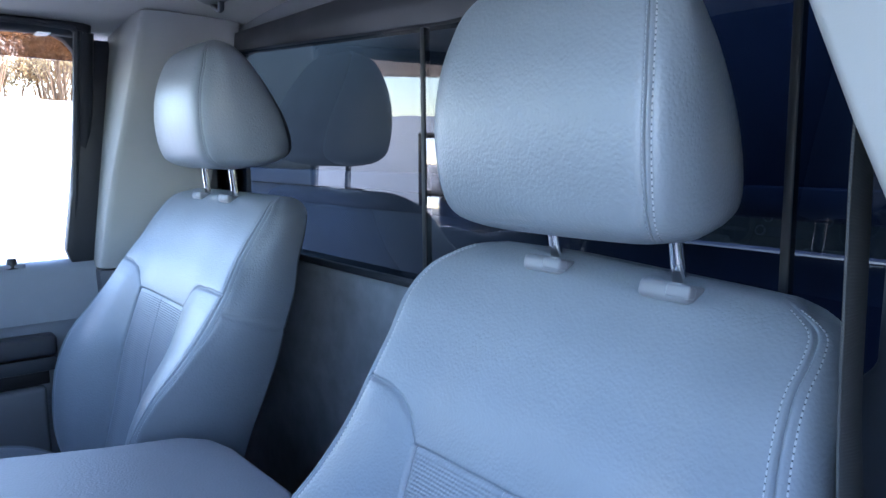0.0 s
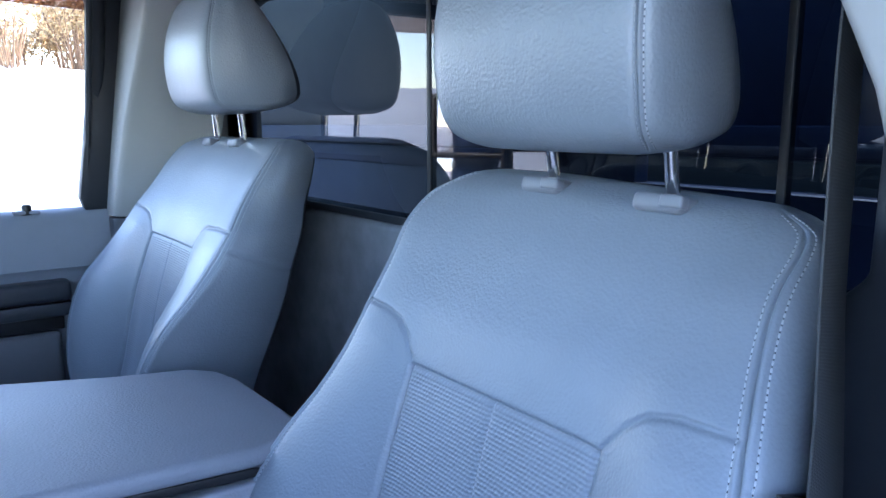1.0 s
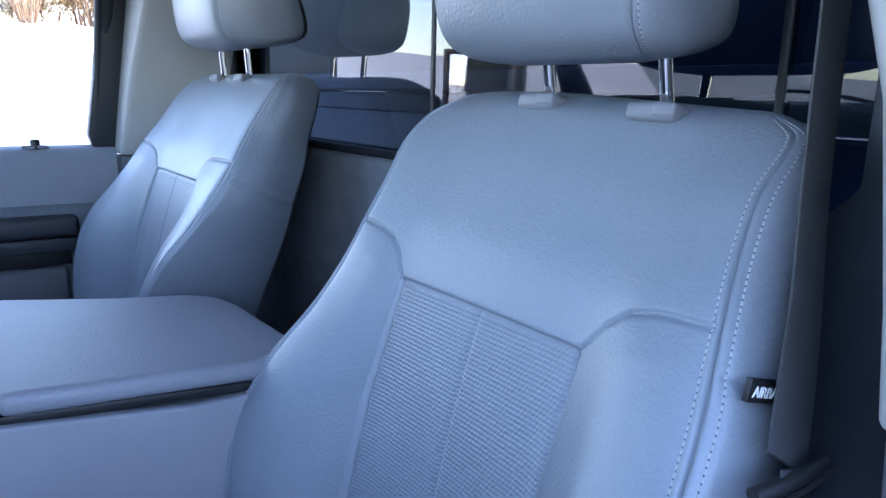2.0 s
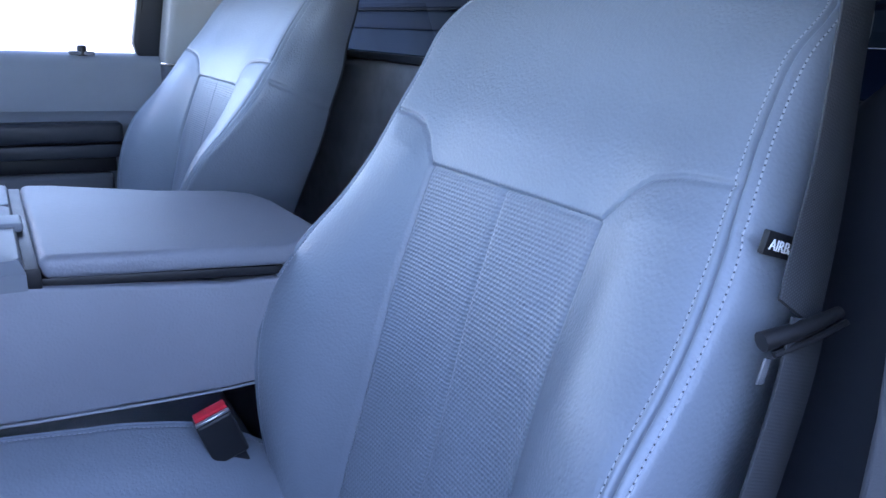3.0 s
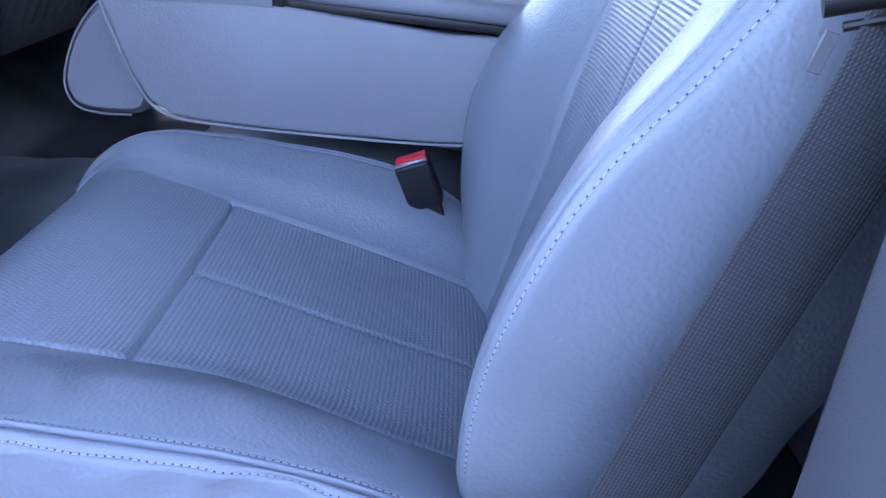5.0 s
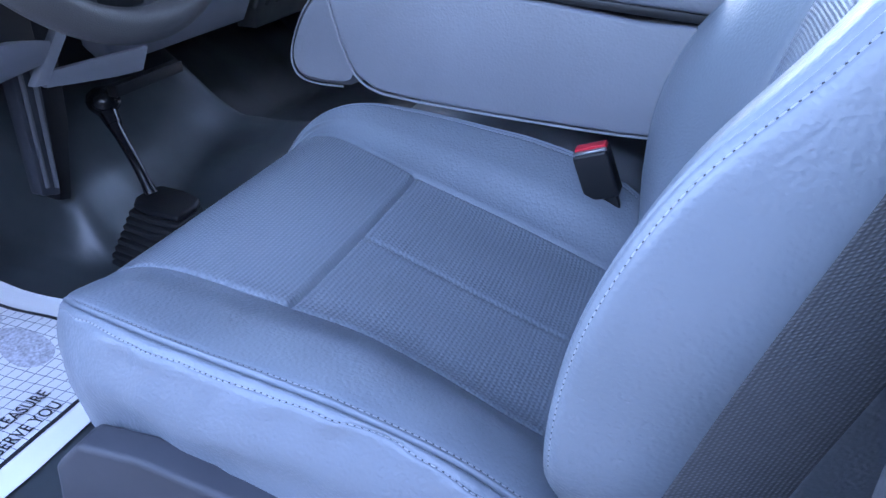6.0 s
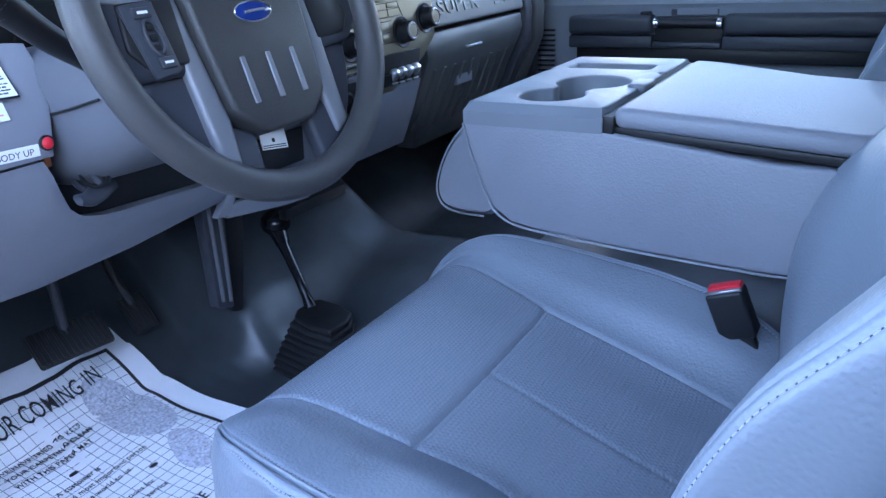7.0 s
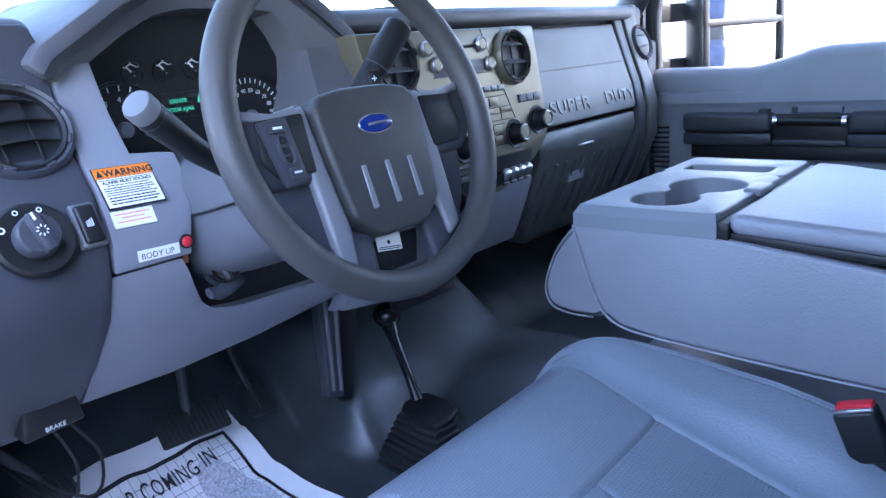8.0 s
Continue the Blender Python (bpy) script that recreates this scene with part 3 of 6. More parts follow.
def front_seat(label, cx, s, lift, nod, group):
    """A bucket seat: s is the sign of its outboard side in x."""
    seat = thing("front_seat", label, "car seat", group, at=(cx, 0.15, 0.11))
    inv = Matrix.Translation((-cx, -0.15, -0.11))

    def hold(ob):
        ob.matrix_parent_inverse = inv
        return ob

    def lifted(table, dy=0.0, dz=0.0):
        return [(a + dy, b + dz, c + dy, d + dz, *r) for a, b, c, d, *r in table]

    def wider(table):
        """The inboard bolster: flatter on the driver's seat, broader on the passenger's."""
        if s < 0:
            zz = [.50, .56, .61, .69, .75, .79, .83]
            return [(*r[:7], r[7] + float(np.interp(r[1], zz, [-.005, -.012, -.018, -.013, -.012, -.006, 0])),
                     max(0, r[8] + float(np.interp(r[1], zz, [-.005, -.020, -.026, -.018, -.012, -.006, 0]))), *r[9:]) for r in table]
        return [(*r[:7], r[7] + float(np.interp(r[1], [.55, .66, .735, .80, .90], [0, .048, .082, .064, .060])), *r[8:]) for r in table]
    # backrest
    z0 = lift
    grid, _ = upholster(lifted(wider(BACK), 0, z0), BACK_T, back_section, cx, s, lambda u, y, z, st, side, d: back_seam(u, y, z - z0, st, side, d))
    if s < 0:                               # worn top edge sags towards the door
        for row in grid:
            for j, v in enumerate(row):
                out = min(1, max(0, (cx - v.x + 0.06) / 0.26))
                rise = min(1, max(0, (v.z - 0.82) / 0.07))
                row[j] = v - Vector((0, 0, 0.014 * out * rise * rise * (3 - 2 * rise)))
    for row in grid:                        # sewn line across each side of the backrest
        for j in range(len(row)):
            k = min(j, len(row) - j)
            if WELT + 1 < k < STEPS.index(8.2):
                v = row[j]
                line = v.z - z0 - 0.722 - 0.40 * v.y
                fade = min(1.0, (k - WELT - 1) / 9)
                row[j] = v - Vector((s * fade * (1 if j < len(STEPS) else -1) * (0.0030 * math.exp(-(line / 0.0035) ** 2) - 0.002 * math.exp(-((line + 0.03) / 0.03) ** 2)), 0, 0))
    zs = [along(lifted(BACK, 0, z0), [t])[0][1] - z0 for t in BACK_T]
    verts, sorts, ends = split_grid(grid, lambda i, st, side: "insert" if st < 2 and zs[i] < 0.7045 else ("rear" if st > 7.2 and zs[i] < 0.87 else "cover"))
    back = hold(piece("backrest", verts, sorts["cover"] + ends, LEATHER, seat, "smooth grey leather backrest cover"))
    flat = lambda c: (c.x, c.z * 1.06)
    piece("insert_panel", verts, sorts["insert"], LEATHER_IN, back, "embossed grey leather centre panel", flat)
    piece("back_panel", verts, sorts["rear"], SEATBACK, back, "black vinyl back panel")
    bms = []
    for side in (1, -1):
        for idx in (STITCH_IN, STITCH_OUT):
            bms.append(stitched(column(grid, idx, side)[24:-8]))
    tagged(part("stitching", merge(*bms), THREAD, back, "pale grey thread"), kind="stuff")
    bms = [thread_hole(column(grid, idx, side)[24:-8]) for side in (1, -1) for idx in (STITCH_IN, STITCH_OUT)]
    tagged(part("thread_hole", merge(*bms), SEAM_DARK, back, "dark stitch holes"), kind="stuff")
    # cushion
    grid, _ = upholster(lifted(CUSHION, 0, z0 * 0.6), CUSHION_T, bolstered, cx, s, cushion_seam)
    ys = [along(CUSHION, [t])[0] for t in CUSHION_T]
    for i, row in enumerate(grid):          # folds in the loose leather of the outboard side
        for j in range(WELT + 3, STEPS.index(7)):
            v = row[j]
            q = noise.noise(Vector((v.y * 8 + v.z * 6, v.z * 20, 3.0))) + 0.6 * noise.noise(Vector((v.y * 27 + v.z * 18, v.z * 40, 8.0))) + 0.3 * noise.noise(Vector((v.y * 50 + v.z * 60, v.z * 70, 2.0)))
            fade = min(1, (j - WELT - 2) / 4) * min(1, max(0, (0.60 - v.y) / 0.05))
            row[j] = v + Vector((s * 0.0065 * q * fade, 0, 0))
    verts, sorts, ends = split_grid(grid, lambda i, st, side: "front" if st < 2 and ys[i][0] > 0.425 and (i < len(ys) - 12) else (
        "rear" if st < 2 and ys[i][0] <= 0.425 else "cover"))
    cush = hold(piece("seat_cushion", verts, sorts["cover"] + ends, LEATHER, seat, "grey leather cushion, creased at the outboard side"))
    flat = lambda c: (c.x, (c.y - c.z * 0.3) * 1.06)
    piece("insert_panel", verts, sorts["front"], LEATHER_IN, cush, "embossed grey leather front panel", flat)
    piece("insert_panel", verts, sorts["rear"], LEATHER_IN, cush, "embossed grey leather seat panel", flat)
    bms = []
    for side in (1, -1):
        for idx in (STITCH_IN, STITCH_OUT):
            bms.append(stitched(column(grid, idx, side)[6:-22]))
    tagged(part("stitching", merge(*bms), THREAD, cush, "pale grey thread"), kind="stuff")
    bms = [thread_hole(column(grid, idx, side)[6:-22]) for side in (1, -1) for idx in (STITCH_IN, STITCH_OUT)]
    tagged(part("thread_hole", merge(*bms), SEAM_DARK, cush, "dark stitch holes"), kind="stuff")
    # headrest
    dy, dz = nod, lift * 1.8
    rt = np.linspace(0, 7, 64)
    grid, _ = upholster(lifted(REST, dy, dz), rt, rounded_rest, cx, s, rest_seam)
    verts, sorts, ends = split_grid(grid, lambda i, st, side: "rear" if st > 7.2 else "cover")
    rest = hold(piece("headrest", verts, sorts["cover"] + ends, LEATHER, seat, "grey leather headrest with stitched side seams"))
    piece("back_panel", verts, sorts["rear"], SEATBACK, rest, "black back of the headrest")
    bms = [stitched(column(grid, idx, side)[8:-8]) for side in (1, -1) for idx in (STITCH_IN, STITCH_OUT)]
    tagged(part("stitching", merge(*bms), THREAD, rest, "pale grey thread"), kind="stuff")
    bms = [thread_hole(column(grid, idx, side)[8:-8]) for side in (1, -1) for idx in (STITCH_IN, STITCH_OUT)]
    tagged(part("thread_hole", merge(*bms), SEAM_DARK, rest, "dark stitch holes"), kind="stuff")
    for a in (-0.072, 0.072):
        x = cx + a - 0.018 * (s < 0)
        post = hold(part("headrest_post", tube([(x, -.135, .845 + lift), (x, -.118, .89 + lift), (x, -.100 + nod * 0.5, .985 + lift)], 0.0062, 14), CHROME, seat, "chrome headrest post"))
        m = pose(x, -.108, .899 + lift - (.009 if s < 0 and a < 0 else .003), 14)
        part("guide_collar", box((-.026, -.018, -.014), (.026, .015, .003), .006, 4, m), POST_GUIDE, post, "grey plastic post guide")
        part("release_tab", box((-.0275, .004, -.010), (-.004, .0165, .0018), .003, 3, m), POST_GUIDE, post, "grey release tab")
    # plinth
    o = cx + s * 0.279
    side_shield = prism([(.03, .13), (.03, .25), (.10, .272), (.30, .310), (.46, .334), (.515, .330), (.545, .298), (.553, .24), (.537, .15), (.48, .125)], o - .018, o + .012, "x", 0.006, 3)
    hold(part("side_shield", side_shield, GREY_DARK, seat, "dark plastic side shield"))
    hold(part("seat_base", box((cx - .22, .02, .15), (cx + .22, .55, .25), 0.01), BLACK, seat, "black steel seat base"))
    for x in (cx - .19, cx + .19):
        hold(part("seat_rail", box((x - .02, -.02, .11), (x + .02, .60, .155), 0.004), BLACK, seat))
    return seat


driver_seat = front_seat("worn grey leather driver's seat with embossed panels and stitched bolsters", -0.482, -1, 0.0, 0.0, "front seats")
front_seat("grey leather passenger seat with headrest, beside the centre console", 0.486, 1, 0.025, -0.020, "front seats")

tag_turn = pose(-.7605, .0085, .7255, 15.6)
tag = part("airbag_tag", box((-.0022, -.019, -.0075), (.0022, .019, .0075), 0.001, 2, tag_turn), BLACK, driver_seat, "black sewn label with white letters")
tag.matrix_parent_inverse = Matrix.Translation((.482, -.15, -.11))
lettering("letters", "AIRBAG", 0.0100, tag_turn @ facing((-.0025, .0155, -.0038), (-1, 0, 0)), WHITE, tag, 0.0003)


# ---- cab shell ----
floor_rows = [(-.86, .11), (-.75, .11), (-.36, .112), (-.27, .114), (-.215, .122), (-.17, .135), (-.10, .168), (-.02, .208), (.07, .232), (.125, .241), (.150, .236), (.175, .20), (.20, .14), (.23, .114), (.36, .112), (.75, .11), (.86, .11)]
tunnel_rows = [(-.86, .11), (-.40, .110), (-.335, .113), (-.305, .125), (-.285, .150), (-.268, .180), (-.245, .197), (-.17, .206), (-.10, .212), (-.02, .225), (.07, .240), (.125, .248), (.150, .242), (.175, .205), (.20, .145), (.23, .114), (.36, .112), (.86, .11)]


def floor_height(x, y):
    """Flat wells, a hump along the middle that stands up steeply ahead of the seats and climbs, and a toe board."""
    low = np.interp(x, [r[0] for r in floor_rows], [r[1] for r in floor_rows]) - 0.11
    high = np.interp(x, [r[0] for r in tunnel_rows], [r[1] for r in tunnel_rows]) - 0.11
    f = min(1, max(0, (y - 0.955) / 0.09))
    hump = low + (high - low) * f * f * (3 - 2 * f)
    climb = 1 + 2.2 * min(1, max(0, (y - 0.97) / 0.38)) ** 1.3
    toe = max(0, y - 1.12)
    toe = toe * 0.75 if toe < 0.5 else 0.375 + (toe - 0.5) * 1.5
    waves = 0.012 * noise.noise(Vector((x * 9 + y * 4, y * 5 - x * 2, 1.0))) + 0.005 * noise.noise(Vector((x * 19 + y * 6, y * 15, 4.0)))
    return max(0.11 + hump * climb, 0.11 + toe + 0.25 * hump) + waves * (1 if hump > 0.02 or toe > 0 else 0.25)


xs, ys = np.r_[np.linspace(-.86, -.38, 20), np.linspace(-.37, -.19, 32), np.linspace(-.175, .10, 16), np.linspace(.112, .25, 14), np.linspace(.27, .88, 30)], np.linspace(-.30, 1.62, 110)
verts = [(x, y, floor_height(x, y)) for y in ys for x in xs] + [(x, y, -0.02) for y in ys for x in xs]
n, m = len(ys), len(xs)
faces = []
for i in range(n - 1):
    for j in range(m - 1):
        a = i * m + j
        faces += [(a, a + 1, a + m + 1, a + m), tuple(q + n * m for q in (a, a + m, a + m + 1, a + 1))]
rim = [(i, 0) for i in range(n)] + [(n - 1, j) for j in range(1, m)] + [(i, m - 1) for i in range(n - 2, -1, -1)] + [(0, j) for j in range(m - 2, 0, -1)]
for (i, j), (k, l) in zip(rim, rim[1:] + rim[:1]):
    faces.append((i * m + j, k * m + l, k * m + l + n * m, i * m + j + n * m))
tagged(soft("floor", verts, faces, FLOOR_VINYL), "black moulded vinyl cab floor with centre hump", "floor", kind="structure")

# roof lining
def roof_height(x, y):
    return 1.335 - 0.055 * (abs(x) / 0.9) ** 3 - 0.05 * max(0, (0.1 - y) / 0.4) ** 2 - 0.03 * max(0, (y - 0.45) / 0.4) ** 2


xs, ys = np.linspace(-.95, .95, 40), np.linspace(-.33, .92, 32)
m = len(xs)
verts = [(x, y, roof_height(x, y)) for y in ys for x in xs] + [(x, y, 1.42) for y in ys for x in xs]
n = len(ys)
faces = []
for i in range(n - 1):
    for j in range(m - 1):
        a = i * m + j
        faces += [(a, a + m, a + m + 1, a + 1), tuple(q + n * m for q in (a, a + 1, a + m + 1, a + m))]
rim = [(i, 0) for i in range(n)] + [(n - 1, j) for j in range(1, m)] + [(i, m - 1) for i in range(n - 2, -1, -1)] + [(0, j) for j in range(m - 2, 0, -1)]
for (i, j), (k, l) in zip(rim, rim[1:] + rim[:1]):
    faces.append((i * m + j, k * m + l, k * m + l + n * m, i * m + j + n * m))
tagged(soft("ceiling", verts, faces, HEADLINER), "pale grey cloth roof lining", "headliner", kind="structure")
hook = thing("coat_hook", "dark grey folding coat hook on the roof lining", "coat hook", at=(.45, -.11, 1.298))
part("hook_base", lathe([(0, -.004), (.030, -.002), (.034, .006), (.020, .014), (0, .016)], pose(0, 0, 0, 180) @ Matrix.Diagonal((1.5, .8, 1, 1)), 24), GREY_MID, hook)
part("hook_arm", tube([(-.02, -.004, -.012), (0, -.010, -.026), (.022, -.004, -.014)], 0.006, 10, 12), GREY_DARK, hook)
tag2 = part("roof_label", box((.79, .11, 1.2515), (.84, .135, 1.2535), 0.0005), WHITE)
tagged(tag2, "small pale label on the roof lining", "label")

# rear wall: carpeted panel below, glass above
tagged(part("wall_rear", prism([(-.30, .10), (-.247, .12), (-.240, .60), (-.246, .775), (-.258, .786), (-.33, .786), (-.34, .10)], -.86, .88, "x", 0.006), REAR_TRIM),
              "dark carpeted rear cab wall below the window", "wall", kind="structure")
window = thing("window_1", "tinted sliding rear cab window reflecting the windscreen", "window", kind="structure", at=(0, -.30, .80))
inv = Matrix.Translation((0, .30, -.80))
for x0, x1 in ((-.80, -.605), (-.597, -.035), (-.027, .80)):
    p = pane_of([(x0, -.241, .80), (x1, -.241, .80), (x1, -.241, 1.235), (x0, -.241, 1.235)], (0, 1, 0), TINTED, window)
    p.matrix_parent_inverse = inv
for x0, x1 in ((-.6055, -.5965), (-.0355, -.0265)):
    p = part("mullion", box((x0, -.252, .795), (x1, -.2385, 1.24), 0.002), SEAL, window)
    p.matrix_parent_inverse = inv
p = part("window_frame", prism([(-.82, 1.188), (-.10, 1.184), (.66, 1.224), (.82, 1.230), (.82, 1.262), (-.82, 1.262)], -.28, -.222, "y", 0.004), SEAL, window)
p.matrix_parent_inverse = inv
for lo, hi in (((-.82, -.28, .787), (.82, -.234, .801)), ((-.835, -.30, .79), (-.80, -.225, 1.25)), ((.80, -.30, .79), (.835, -.225, 1.25))):
    p = part("window_frame", box(lo, hi, 0.004), SEAL, window)
    p.matrix_parent_inverse = inv
tagged(part("trim", prism([(-.30, 1.255), (-.25, 1.262), (-.235, 1.30), (-.25, 1.34), (-.32, 1.34)], -.96, .96, "x", 0.004), GREY_MID), "grey header trim over the rear window", "trim", kind="structure")
headboard = thing("headboard", "dark blue steel headboard of the truck body behind the cab", "truck body", at=(0, -.62, 0))
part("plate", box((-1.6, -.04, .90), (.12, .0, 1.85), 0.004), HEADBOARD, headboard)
# Black here stands in for the darkness seen through the passenger side's pane.
part("side_plate", box((.121, -.04, .90), (1.6, .0, 1.85), 0.004), BLACK, headboard, "headboard half coloured black to keep the passenger pane dark")
for x in (-1.2, -.60, 0, .60, 1.2):
    part("stake", box((x - .035, -.085, .25), (x + .035, -.038, 1.80), 0.004), HEADBOARD, headboard)
part("crossbar", box((-1.6, .002, .905), (1.6, .032, .95), 0.004), HEADBOARD, headboard)
part("body_front", box((-1.6, -.55, .15), (1.6, -.50, 1.2), 0.004), BODY_FRONT, headboard)
part("gusset", box((-.12, -.038, .85), (1.6, -.002, .899), 0.002), HEADBOARD, headboard)
part("lower_rail", box((-1.6, -.06, .20), (1.6, -.01, .85), 0.004), HEADBOARD, headboard)

# pillars
def pillar(name, label, s):
    p = thing(name, label, "pillar", kind="structure", at=(s * .88, 0, .11))
    inv = Matrix.Translation((-s * .88, 0, -.11))

    def ring(z, x_in, y0, y1, x_out):
        if s > 0:
            return [(x_out, y0 + .005, z), (x_in + .012, y0, z), (x_in, y0 - .014, z), (x_in - .012, (y0 + y1) / 2, z), (x_in - .05, y1, z), (x_in - .055, y1 - .02, z), (x_out, y1 - .02, z)]
        return [(s * x_out, y0 + .005, z), (s * (x_in + .004), y0, z), (s * x_in, y0 - .008, z), (s * x_in, (y0 + y1) / 2, z), (s * (x_in - .012), y1, z), (s * (x_in - .012), y1 - .02, z), (s * x_out, y1 - .02, z)]
    for nm, zs, mat_, lab in (("upper_trim", [(.742, .838), (.80, .832), (.90, .818), (.97, .798), (1.02, .775), (1.08, .750), (1.15, .722), (1.22, .698), (1.30, .675)], PILLAR, "pale grey upper trim"),
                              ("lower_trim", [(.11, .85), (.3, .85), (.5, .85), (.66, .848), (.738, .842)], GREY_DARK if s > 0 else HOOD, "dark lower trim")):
        bm = bmesh.new()
        rings = []
        for z, xin in zs:
            y0 = .045 if s < 0 else .035 - .07 * max(0, z - .75) / .5
            y1 = -.16 - .05 * max(0, z - .75) / .5
            rings.append([bm.verts.new(v) for v in ring(z, xin, y0, y1, .93)])
        for a, b in zip(rings, rings[1:]):
            for k in range(len(a)):
                bm.faces.new((a[k], a[(k + 1) % len(a)], b[(k + 1) % len(b)], b[k]))
        bm.faces.new(rings[0])
        bm.faces.new(rings[-1])
        bmesh.ops.recalc_face_normals(bm, faces=bm.faces)
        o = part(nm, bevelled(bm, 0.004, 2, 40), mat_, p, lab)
        o.matrix_parent_inverse = inv
    o = part("rear_quarter_trim", box((min(s * .80, s * .96), -.32, .11), (max(s * .80, s * .96), -.178, 1.34), 0.012, 3), GREY_MID, p)
    o.matrix_parent_inverse = inv
    if s < 0:
        tower = prism([(-.875, .11), (-.640, .11), (-.650, .78), (-.700, .83), (-.705, 1.30), (-.875, 1.30)], -.236, -.200, "y", .008, 3)
        part("belt_tower_trim", tower, TOWER, p, "dark trim over the belt reel").matrix_parent_inverse = inv
    return p


pillar("pillar_right", "pale grey upper and dark lower door pillar trim, passenger side", 1)
pillar("pillar_left", "pale grey upper and dark lower door pillar trim, driver side", -1)
for s, nm in ((1, "windscreen_pillar_right"), (-1, "windscreen_pillar_left")):
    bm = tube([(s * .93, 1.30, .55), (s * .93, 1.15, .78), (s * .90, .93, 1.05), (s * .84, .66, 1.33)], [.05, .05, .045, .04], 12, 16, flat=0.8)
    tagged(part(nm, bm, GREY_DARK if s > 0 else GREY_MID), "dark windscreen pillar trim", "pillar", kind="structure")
ws = thing("window_2", "raked windscreen over the dash, tinted to cut light from ahead", "windscreen", kind="structure", at=(0, 1.3, .85))
inv = Matrix.Translation((0, -1.3, -.85))
o = pane_of([(-.86, 1.52, .80), (.86, 1.52, .80), (.86, .93, 1.335), (-.86, .93, 1.335)], (0, -1, -1), WINDSCREEN, ws)
o.matrix_parent_inverse = inv
o = part("header_trim", box((-.84, .88, 1.315), (.84, .96, 1.38), 0.01, 3), HEADLINER, ws)
o.matrix_parent_inverse = inv
tagged(part("wall_front", box((-.92, 1.60, -.02), (.92, 1.66, .86), 0.01), BLACK), "black bulkhead ahead of the footwells", "bulkhead", kind="structure")
tagged(part("kick_panel", box((.86, .98, .0), (.93, 1.62, .80), 0.01), GREY_DARK), "dark kick panel beside the passenger footwell", "panel", kind="structure")
tagged(part("kick_panel", box((-.93, 1.0, .0), (-.86, 1.62, .80), 0.01), GREY_DARK), "dark kick panel beside the driver footwell", "panel", kind="structure")
tagged(part("door_sill", box((-.95, .02, .02), (-.855, 1.02, .125), 0.012, 3), GREY_DARK), "dark scuffed door sill", "sill", kind="structure")

# passenger door
door = thing("door_1", "closed passenger door, grey trim with black armrest", "car door", kind="structure", at=(.90, .5, .15))
inv = Matrix.Translation((-.90, -.5, -.15))


def on_door(ob):
    ob.matrix_parent_inverse = inv
    return ob


def belt(y):
    return float(np.interp(y, [.03, .42, .54, .58, .63, .69, .73, 1.02], [.760, .758, .757, .752, .737, .722, .717, .722]))


bm = bmesh.new()
ys = np.linspace(.035, 1.03, 64)
loops = []
for y in ys:
    zb = belt(y)
    prof = [(.958, zb), (.915, zb + .002), (.897, zb - .006), (.888, zb - .022), (.884, zb - .06), (.876, .655), (.874, .63), (.885, .615), (.885, .52), (.895, .50), (.90, .30), (.89, .13), (.958, .13)]
    loops.append([bm.verts.new((x, y, z)) for x, z in prof])
for a, b in zip(loops, loops[1:]):
    for k in range(len(a)):
        bm.faces.new((a[k], b[k], b[(k + 1) % len(a)], a[(k + 1) % len(a)]))
bm.faces.new(loops[0])
bm.faces.new(loops[-1][::-1])
panel = on_door(part("door_panel", bm, DOOR_GREY, door, "light blue-grey moulded trim"))
# armrest in two lengths with the pull handle between
for y0, y1 in ((.135, .484), (.655, .880)):
    on_door(part("armrest", box((.845, y0, .558), (.894, y1, .606), 0.012, 4), ARMREST, door, "dark vinyl armrest"))
    on_door(part("armrest_ledge", box((.852, y0, .524), (.894, y1, .555), 0.005, 2), ARMREST, door, "dark vinyl lower ledge"))
on_door(part("grip_well", box((.872, .486, .524), (.894, .654, .600), 0.003), BLACK, door, "dark well behind the grab handle"))
on_door(part("well_ledge", box((.856, .486, .524), (.880, .654, .540), 0.004, 2), ARMREST, door))
handle = on_door(part("pull_handle", tube([(.858, .492, .585), (.858, .645, .587)], 0.0125, 16), BLACK, door, "black grab handle with chrome ends"))
for y in (.486, .640):
    part("end_cap", tube([(.858, y, .585), (.858, y + .011, .585)], 0.0138, 16), CHROME, handle, "chrome ring")
on_door(part("handle_recess", box((.884, .50, .60), (.892, .618, .642), 0.003), GREY_DARK, door, "dark recess of the inner release"))
on_door(part("recess_plate", box((.8815, .505, .603), (.8842, .602, .632), 0.001), GREY_LIGHT, door))
on_door(part("window_switch", box((.862, .665, .6055), (.885, .690, .6125), 0.002), BLACK, door))
on_door(part("map_pocket", box((.868, .16, .20), (.902, .86, .485), 0.012, 3), GREY_MID, door, "grey lower map pocket"))
on_door(part("pocket_shadow_gap", box((.884, .15, .486), (.903, .87, .524), 0.004), BLACK, door))
on_door(part("lock_base", box((.892, .178, .7545), (.912, .232, .7635), 0.003), GREY_LIGHT, door))
on_door(part("lock_knob", lathe([(0, .020), (.008, .019), (.0105, .015), (.0105, -.002), (.013, -.004), (0, -.005)], pose(.902, .204, .7575), 18), BLACK, door, "dark lock knob"))
for i in range(9):
    z = .455 + i * .0135
    on_door(part("speaker_slat", box((.873, .93, z), (.882, 1.02, z + .006), 0.001), BLACK, door))
